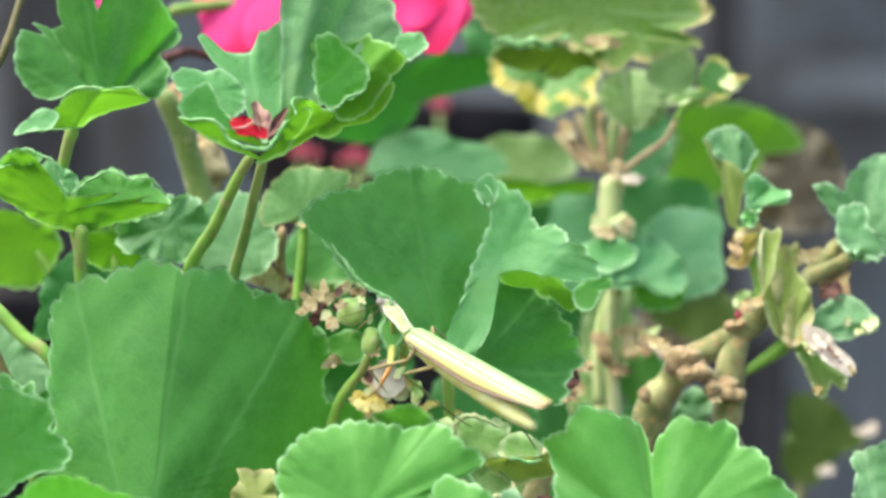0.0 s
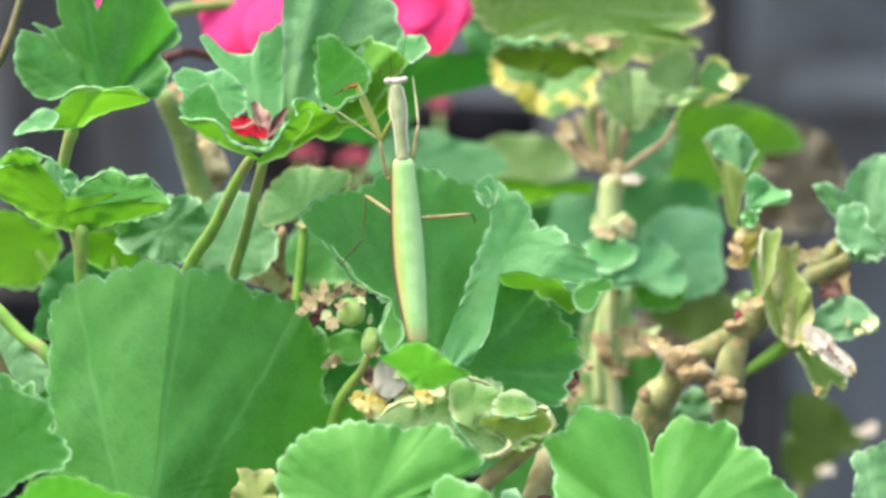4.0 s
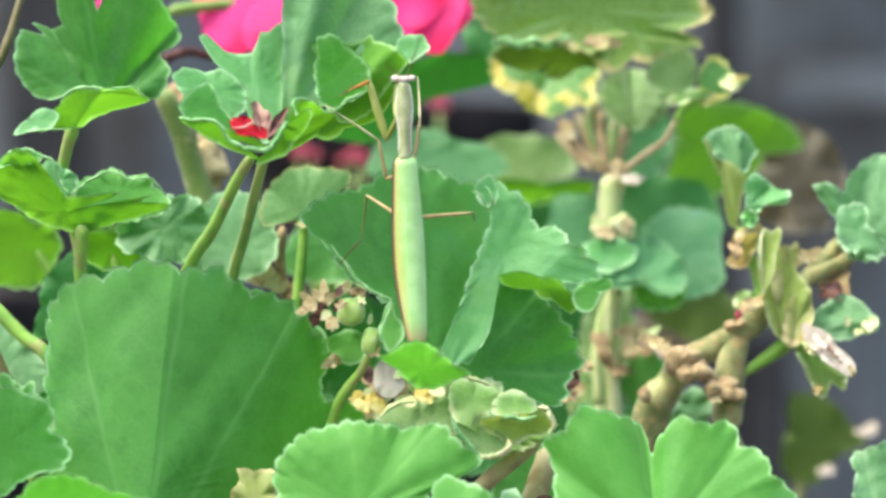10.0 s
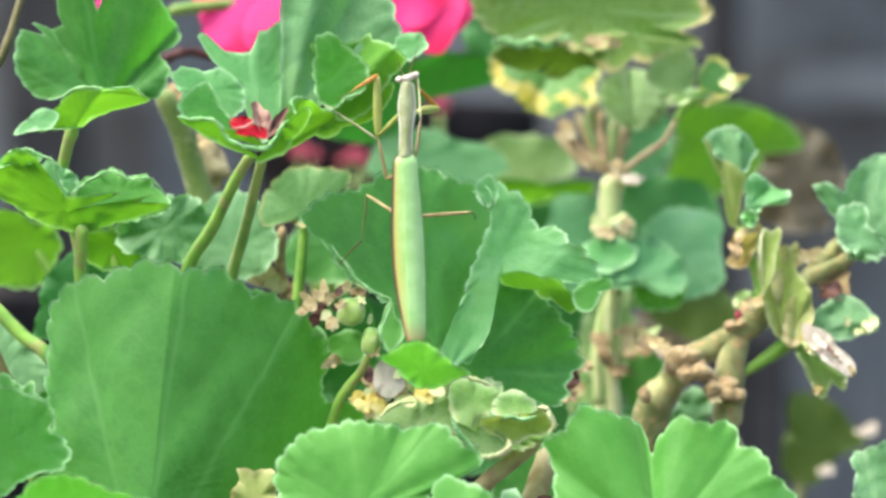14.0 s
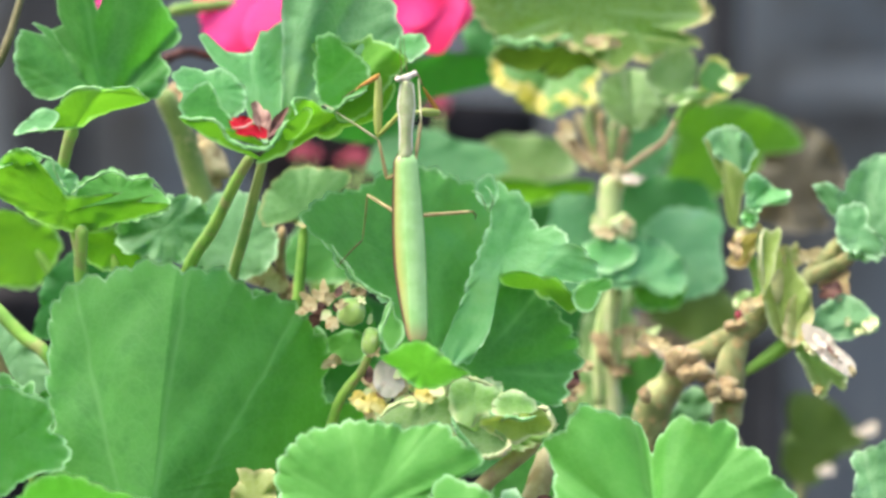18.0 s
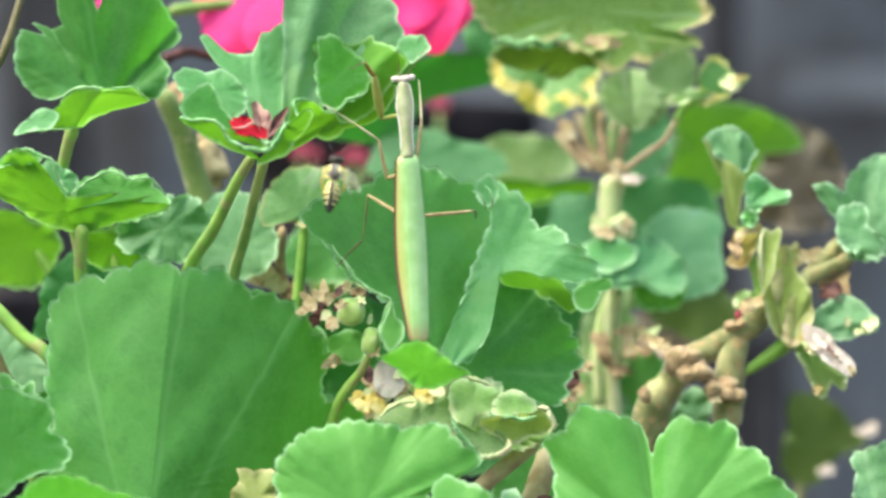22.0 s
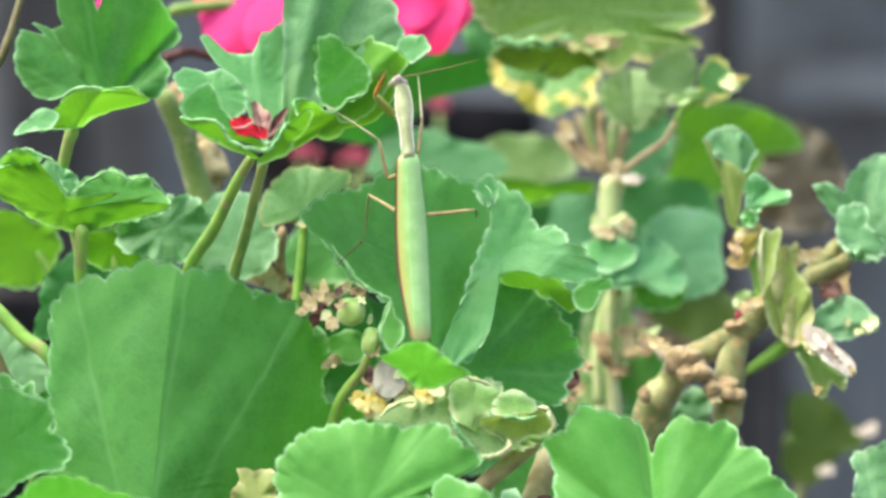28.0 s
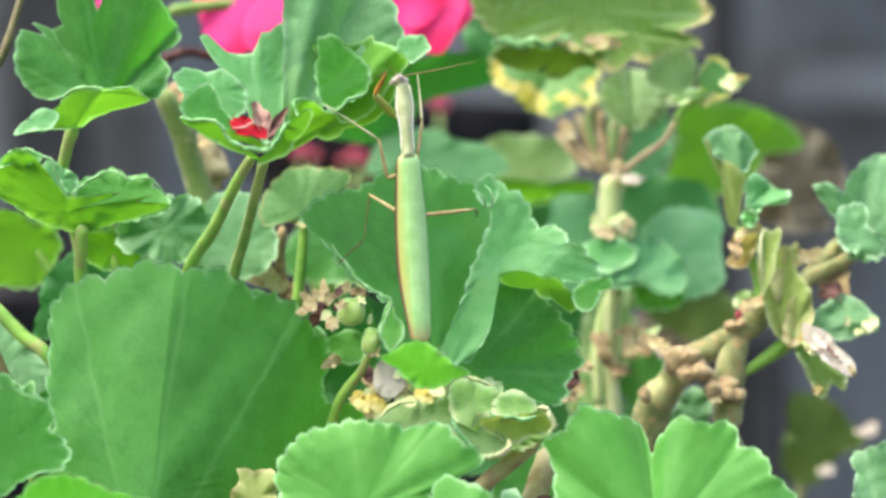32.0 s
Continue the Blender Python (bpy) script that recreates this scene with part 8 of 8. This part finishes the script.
def leaf_like(line, width):
    """A thin insect wing along a line in mm."""
    pts = spread(line, 12)
    vs, fs = [], []
    for layer in (0, 0.05):
        for i, p in enumerate(pts):
            u = i / 11
            h = width * (0.25 + math.sin(u * 2.7) * 0.9) * (1 if u < 0.95 else 0.5)
            vs += [p + Vector((0, layer, h * 0.5)), p + Vector((0, layer, -h))]
    for i in range(11):
        q = (2 * i, 2 * i + 1, 2 * i + 3, 2 * i + 2)
        fs += [q, tuple(24 + k for k in q[::-1])]
    me = bpy.data.meshes.new("wing")
    me.from_pydata([v * MM for v in vs], [], fs)
    me.materials.append(WASPWING)
    me.update()
    return me


build_wasp()

# ---- what moves ----
# Places are (x, z) in mm at the depth given; times in seconds.


def between(rows, t):
    """Values of timed rows at a time, straight from row to row."""
    if t <= rows[0][0]:
        return rows[0][1:]
    for a, b in zip(rows, rows[1:]):
        if t <= b[0]:
            k = (t - a[0]) / (b[0] - a[0])
            return tuple(p + (q - p) * k for p, q in zip(a[1:], b[1:]))
    return rows[-1][1:]


def axes(origin, z, back):
    """A pose whose z goes along z and whose -y faces back."""
    z = Vector(z).normalized()
    y = -(Vector(back) - z * Vector(back).dot(z)).normalized()
    x = y.cross(z)
    m = Matrix((x, y, z)).transposed().to_4x4()
    m.translation = Vector(origin)
    return m


# wing base and wing tips
BODY = ((0, -7.8, 241.5, 21.9, 225.9),
    (1.1, -7.8, 241.5, 21.9, 225.9),
    (1.2, -9.1, 252.6, 10.6, 240),
    (1.3, -9.6, 279.5, -4.9, 252.6),
    (1.4, -11.8, 276.6, -1.5, 238.4),
    (1.5, -10.6, 277.1, -0.8, 237.2),
    (1.7, -11.8, 279, -4, 239.7),
    (2, -10.8, 280.1, -4.3, 239.7),
    (2.5, -10.2, 280.5, -5, 239.7),
    (3, -9.6, 280.6, -5.8, 239.7),
    (6, -8.7, 281, -6.3, 239.6),
    (9, -8.4, 281, -6.2, 239.9),
    (13, -8.4, 281.3, -6.7, 240),
    (19, -8.3, 281.5, -6.2, 240.1),
    (23, -7.8, 281.3, -5.8, 240),
    (28, -7.8, 281.5, -5.5, 240.1),
    (32, -7.8, 281.5, -5.5, 240.1))
# where the head joins the neck
NECK = ((0, -12.6, 247.5),
    (1.1, -12.6, 247.5),
    (1.2, -9.9, 262.6),
    (1.3, -8.3, 293.8),
    (1.4, -10.1, 290.9),
    (1.5, -10.6, 291.8),
    (1.7, -13, 295.1),
    (2, -11.6, 296.4),
    (6, -10.1, 296.9),
    (9, -9.1, 297.1),
    (13, -7.8, 297.4),
    (19, -8.1, 297.9),
    (21, -8.7, 297.6),
    (22, -8.8, 297.2),
    (23, -7.8, 296.6),
    (24.5, -8.6, 297.2),
    (28, -9.2, 296.9),
    (32, -8.9, 297.1))
# lean and turn of the head, degrees
HEAD = ((0, -20, 30), (1.1, -20, 30), (1.2, 0, 0), (2, 0, 0), (12, 0, 0), (14, -18, 0), (17, -18, 10), (19, -22, 15), (20, 0, 0), (22, -4, 0), (22.5, -16, 15), (23.2, -14, 40), (24, -6, 62), (28, 0, 68), (32, 0, 68))
# left foreleg: elbow, knee, claw
FORE_LEFT = ((0, -11.1, 239.2, -11.8, 233.5, -14.6, 228.7),
    (1.1, -11.1, 239.2, -11.8, 233.5, -14.6, 228.7),
    (1.3, -18.1, 288.4, -19.6, 296.6, -21.3, 291.6),
    (1.5, -17.5, 285.5, -18.7, 294.1, -20.6, 294.7),
    (2, -15.2, 284.5, -21.5, 296.9, -22.9, 295.9),
    (6, -13.3, 284.2, -18.1, 297.5, -21.6, 295.6),
    (9, -12.6, 284.5, -17.5, 297.9, -21.6, 295.4),
    (12, -13.2, 284.5, -14.6, 298.1, -18.6, 295.4),
    (14, -14.6, 285.2, -14.7, 299.1, -20.4, 295),
    (21, -14.6, 285.3, -14.1, 298.9, -18.9, 295.6),
    (21.5, -13.3, 286.5, -14.3, 298, -18.5, 299.3),
    (22, -13.8, 289.3, -15.3, 298.5, -17.6, 301.3),
    (23, -11.4, 292.6, -13.1, 297.6, -12.7, 304.0),
    (24, -11.6, 291.8, -13.3, 297.3, -12.5, 304.6),
    (25, -12.4, 288.6, -12.8, 296.2, -12.2, 302.0),
    (27.5, -10.9, 289.1, -14.6, 294.3, -11.8, 299.1),
    (28, -10.8, 289.6, -15.1, 294.3, -12.5, 299.1),
    (32, -10.8, 289.6, -15.1, 294.3, -12.3, 299.4))
# right foreleg
FORE_RIGHT = ((0, -8.7, 238.5, -9.1, 233.1, -10.6, 228.7),
    (1.1, -8.7, 238.5, -9.1, 233.1, -10.6, 228.7),
    (1.3, -4.9, 291.6, -3, 294.7, -0.5, 295.4),
    (2, -10.6, 288.4, -11.3, 297.9, -11.8, 300.6),
    (6, -11.6, 289.7, -12.1, 298.5, -14.8, 299.4),
    (9, -10.6, 289.7, -10.6, 297.9, -11.8, 299.8),
    (11.5, -8.7, 289.7, -7.4, 296.6, -7.8, 298.5),
    (11.9, -5.6, 291.2, -1.4, 294.0, -6, 296.8),
    (13, -5.8, 291.3, -1.4, 292.6, -6, 296.4),
    (14, -5.5, 291.1, -1.1, 292.1, -5.8, 296.9),
    (19, -5.3, 290.8, -0.9, 291.1, -4.5, 297.1),
    (20, -5.8, 290.8, -3, 294.3, -4.9, 297.6),
    (21, -7.4, 289.7, -7.8, 296.6, -9.1, 298.5),
    (32, -7.4, 289.7, -8.3, 296.6, -9.6, 298.5))
# middle and hind legs: knee, foot
MID_LEFT = ((0, -9.1, 233.5, -17.5, 233.1, -12.5, 227.4),
    (1.1, -9.1, 233.5, -17.5, 233.1, -12.5, 227.4),
    (1.3, -14.1, 274, -19.4, 274, -28.2, 277.7),
    (1.5, -14.1, 275.9, -16.9, 279, -28.2, 285.3),
    (1.7, -14.6, 275.5, -16.2, 280.3, -26.3, 282.1),
    (2, -13.2, 275.4, -15.1, 284.5, -28.2, 291.6),
    (3, -12.7, 275.6, -14.6, 285.3, -27.8, 293.1),
    (32, -12.4, 275.8, -14.5, 285.3, -27.7, 293.1))
MID_RIGHT = ((0, -2, 238.5, -2.4, 242.5, 2, 238.5),
    (1.1, -2, 238.5, -2.4, 242.5, 2, 238.5),
    (1.3, -4.9, 277.7, 2, 274, 2, 262.6),
    (1.5, -6.8, 280.9, -6.2, 286.5, -6.8, 296.6),
    (2, -6.8, 282.5, -5.8, 287.6, -7.3, 299.4),
    (9, -6, 282.5, -5.2, 288.8, -5.8, 299.1),
    (23, -5.5, 282.3, -4.8, 288.6, -5.5, 298.5),
    (32, -5.5, 282.3, -4.7, 288.6, -5.8, 299.6))
HIND_LEFT = ((0, -8.7, 232.2, 2, 223, 7, 219.9),
    (1.1, -8.7, 232.2, 2, 223, 7, 219.9),
    (1.3, -18.1, 262.6, -18.1, 255.1, -23.1, 250.1),
    (1.5, -18.1, 268.9, -20, 260.1, -23.8, 255.1),
    (2, -17.5, 272.1, -18.6, 262, -23.9, 255.6),
    (32, -16.6, 272.3, -17.9, 262, -24.4, 255.8))
HIND_RIGHT = ((0, 13.3, 228.7, 17.7, 219.9, 20.9, 214.8),
    (1.1, 13.3, 228.7, 17.7, 219.9, 20.9, 214.8),
    (1.3, 2, 261.4, 2.6, 252.6, 5.8, 250.1),
    (1.5, 2, 266.4, 5.8, 258.9, 5.2, 253.8),
    (2, 7.3, 267.9, 7.1, 266.9, 7.0, 266.0),
    (32, 7.8, 268.9, 7.7, 268.0, 7.6, 267.2))
# tips of the feelers
FEELER_LEFT = ((0, -23.1, 245),
    (1.1, -23.1, 245),
    (1.5, -11.2, 301.6),
    (2, -11.8, 307.9),
    (9, -12.7, 300.9),
    (14, -10.6, 304.2),
    (19, -9.1, 307.9),
    (24, -10.6, 301.6),
    (27, -11.8, 300.6),
    (32, -11.8, 300.6))
FEELER_RIGHT = ((0, -21.9, 240),
    (1.1, -21.9, 240),
    (1.5, -9.1, 301.6),
    (2, -9.9, 307.3),
    (9, -4.9, 306.4),
    (14, -5.3, 304.8),
    (19, -9.1, 306.7),
    (21, -4.5, 304.2),
    (23, -2, 305.2),
    (24.5, -3, 303.5),
    (26, 7, 304.2),
    (28, 11.6, 303.2),
    (32, 11.6, 302.9))
# the wasp's flight
WASP = ((21, 105, 235.6),
    (21.1, 84.2, 217.2),
    (21.2, 63.3, 219.6),
    (21.3, 51, 226.8),
    (21.4, 41.2, 234.4),
    (21.5, 29.6, 243.8),
    (21.6, -16.7, 254),
    (21.7, -29.8, 263.6),
    (21.8, -41.5, 277.3),
    (21.9, -31.5, 271.5),
    (22, -23.8, 274.6),
    (22.1, -23.6, 281),
    (22.2, 5.3, 299.3),
    (22.3, 39.4, 293.9),
    (22.4, 70.7, 298.2),
    (22.5, 105, 306.7))

HIPS = {"mid": (1.4, 0.6, -4.5), "hind": (1.4, 0.8, -14.2)}
TIMES = sorted({r[0] for rows in (BODY, NECK, HEAD, FORE_LEFT, FORE_RIGHT, MID_LEFT, FEELER_RIGHT) for r in rows})
DEPTH = -14.0


def body_pose(t):
    """The mantis's own pose: its wings keep their length, so what is missing in the view goes into depth."""
    bx, bz, tx, tz = between(BODY, t)
    d = Vector((bx - tx, 0, bz - tz))
    d.y = math.sqrt(max(0.0, 41.6 ** 2 - d.length_squared))
    low = max(0.0, 1 - max(0.0, t - 1.1) / 0.25)
    return axes((bx * MM, DEPTH * MM, bz * MM), d, Vector((0.05, -1, 0.1)).lerp(Vector((0.2, -0.78, 0.66)), low))


def chain(kind, start, knots, near):
    """World poses of the pieces of a limb: each keeps its length; near: the way it leans in depth."""
    out, at = [], Vector(start)
    for i, size in enumerate(LEN[kind]):
        x, z = knots[2 * i], knots[2 * i + 1]
        d = Vector((x - at.x, 0, z - at.z))
        flat = min(d.length, size * 0.995)
        d = d.normalized() * flat if d.length else Vector((0, 0, 1))
        d.y = math.copysign(math.sqrt(size * size - flat * flat), near[i])
        out.append(axes(at * MM, d, (-1, -0.3, 0.2) if abs(d.normalized().x) < 0.8 else (0, -0.3, -1)))
        at = at + d
    return out


def wing_turn(a, tilt=0.0):
    return pose(0, 0, 0, tilt, a, 0)


# opening of the wings in degrees: left cover, right cover, left fan, right fan, spread of the fan
WINGS = ((0, 0, 0, 0, 0, 0), (1.1, 0, 0, 0, 0, 0), (1.15, 12, 62, 10, 45, 6), (1.2, 30, 117, 24, 74, 9), (1.25, 88, 80, 62, 56, 11), (1.3, 122, 62, 88, 44, 12), (1.35, 70, 50, 52, 38, 9),
         (1.4, 8, 38, 6, 30, 6), (1.5, 3, 15, 2, 14, 4), (1.6, 2, 6, 1, 7, 2), (1.8, 1, 2, 1, 3, 1), (2.0, 0, 0, 0, 0, 0), (32, 0, 0, 0, 0, 0))


def move_mantis():
    walk(mantis, [(t, body_pose(t)) for t in TIMES])
    inv = {t: body_pose(t).inverted() for t in TIMES}
    neck_rows, head_rows, belly = [], [], []
    feelers = {-1: [], 1: []}
    for t in TIMES:
        m = body_pose(t)
        nx, nz = between(NECK, t)
        b = m.translation / MM
        d = Vector((nx - b.x, 0, nz - b.z))
        d.y = math.sqrt(max(0.0, 16.0 ** 2 - d.length_squared))
        p = axes(m.translation, d, -m.col[1].to_3d())
        neck_rows.append((t, inv[t] @ p))
        lean, turn = between(HEAD, t)
        h = p @ pose(0, 0, 0.0162, 0, lean, 0) @ pose(0, 0, 0, 0, 0, turn)
        h.translation += Vector((0, 0, 0.0004))
        head_rows.append((t, inv[t] @ h))
        for sx, rows in ((-1, FEELER_LEFT), (1, FEELER_RIGHT)):
            s = (h @ Vector((sx * 0.0007, 0.0006, 0.0012))) / MM
            feelers[sx].append((t, inv[t] @ chain("feeler", s, between(rows, t), (-1,))[0]))
        droop = max(0.0, 1 - max(0.0, t - 1.1) / 0.2)
        belly.append((t, pose(0, 0, 0, 5 * droop, 3 * droop, 0)))
    walk(pronotum, neck_rows)
    walk(head, head_rows)
    walk(abdomen, belly)
    for sx, rows in feelers.items():
        walk(limb("feeler")[0], rows)
    for kind, sx, rows, near in (("fore", -1, FORE_LEFT, (1, -1, -1, -1)), ("fore", 1, FORE_RIGHT, (1, 1, -1, 1)),
                                 ("mid", -1, MID_LEFT, (1, -1, 1)), ("mid", 1, MID_RIGHT, (1, 1, 1)),
                                 ("hind", -1, HIND_LEFT, (1, 0.6, 0.4)), ("hind", 1, HIND_RIGHT, (1, 0.6, 0.3))):
        pieces = limb(kind)
        keys = [[] for _ in pieces]
        for i, t in enumerate(TIMES):
            if kind == "fore":
                s = (body_pose(t) @ neck_rows[i][1] @ Vector((sx * 0.0012, 0.0011, 0.0088))) / MM
            else:
                h = HIPS[kind]
                s = (body_pose(t) @ (Vector((sx * h[0], h[1], h[2])) * MM)) / MM
            knots = between(rows, t)
            if kind == "fore":
                knots = (*knots, knots[4] + (-2.9 if sx < 0 else -1.6), knots[5] + (-1.9 if sx < 0 else 3.8))
            for k, q in enumerate(chain(kind, s, knots, near)):
                keys[k].append((t, inv[t] @ q))
        for ob, r in zip(pieces, keys):
            walk(ob, r)
    for sx in (-1, 1):
        walk(forewings[sx], [(r[0], wing_turn(r[1] if sx < 0 else -r[2])) for r in WINGS])
        for k in range(6):
            walk(pleats[sx, k], [(r[0], wing_turn((r[3] if sx < 0 else -r[4]) + sx * r[5] * (k - 1))) for r in WINGS])


def move_wasp():
    rest = pose(0.75, 0.945, 0.42, 0, 0, 0)
    rows = [(0, rest), (20.6, rest)]
    for i, (t, x, z) in enumerate(WASP):
        a = WASP[min(i + 1, len(WASP) - 1)]
        lean = max(-35, min(35, (a[1] - x) * 0.6)) if t not in (21.9, 22.0) else 8
        rows.append((t, pose(x * MM, -0.034, z * MM, -15, lean, 0)))
    rows += [(23.1, rest), (32.0, rest)]
    walk(wasp, rows)


def sway(ob, rows):
    """Small shifts and leans of a leaf about its place: seconds, mm across, mm up, degrees, mm back."""
    o = ob.location.copy()
    walk(ob, [(t, pose(o.x + x * MM, o.y + sum(y) * MM, o.z + z * MM, 0, a, 0)) for t, x, z, a, *y in rows])



def motions():
    move_mantis()
    move_wasp()
    sway(top_leaf, ((0, -0.3, 0.2, -0.6), (1.1, -0.3, 0.2, -0.6), (1.35, -0.9, -0.2, -0.8), (1.5, 0.4, -1.4, 1.2), (1.8, -0.8, 0.5, -0.6), (2.1, 0.1, -0.2, 0.3), (2.6, 0, 0, 0), (9, 0, 0, 0),
                    (13, -0.4, 0.3, -0.3), (17, -0.2, 0.3, -0.2), (20, 0, 0, 0), (23, 0.1, 0, 0), (32, 0.1, 0, 0)))
    sway(big_leaf, ((0, 0.3, 0, 0.1), (6, 0, 0, 0), (9, -0.2, 0, -0.1), (14, 0, 0, 0), (19, 0.2, 0, 0.1), (23, -0.1, 0, -0.05), (28, 0.2, 0, 0.1), (32, 0.2, 0, 0.1)))
    sway(mid_leaf, ((0, 0, 0.2, 0), (1.1, 0, 0.2, 0), (1.3, -0.6, 0.4, -0.8), (1.5, 0.5, -0.8, 0.9), (1.8, -0.4, 0.1, -0.3), (2.2, 0, -0.1, 0), (32, 0, 0.1, 0)))
    sway(tip_lobe, ((0, -2.5, -15.0, 8, 26), (1.1, -2.5, -15.0, 8, 26), (1.25, 0, 0.8, 0), (1.5, 0.2, -0.5, 0), (2, 0, 0, 0), (32, 0, 0.2, 0)))
    sway(pale_leaf, ((0, 1.5, -9.5, 4, 12), (1.1, 1.5, -9.5, 4, 12), (1.25, 0, 0.9, 0), (1.5, 0, -0.4, 0), (2, 0, 0, 0), (32, 0, 0, 0)))
    sway(low_leaf, ((0, 0.1, 0, 0), (6, 0, 0, 0), (9, -0.4, 0, 0), (14, -0.2, 0, 0), (19, 0, 0.1, 0), (23, -0.4, 0.1, 0), (32, 0, 0.2, 0)))


motions()
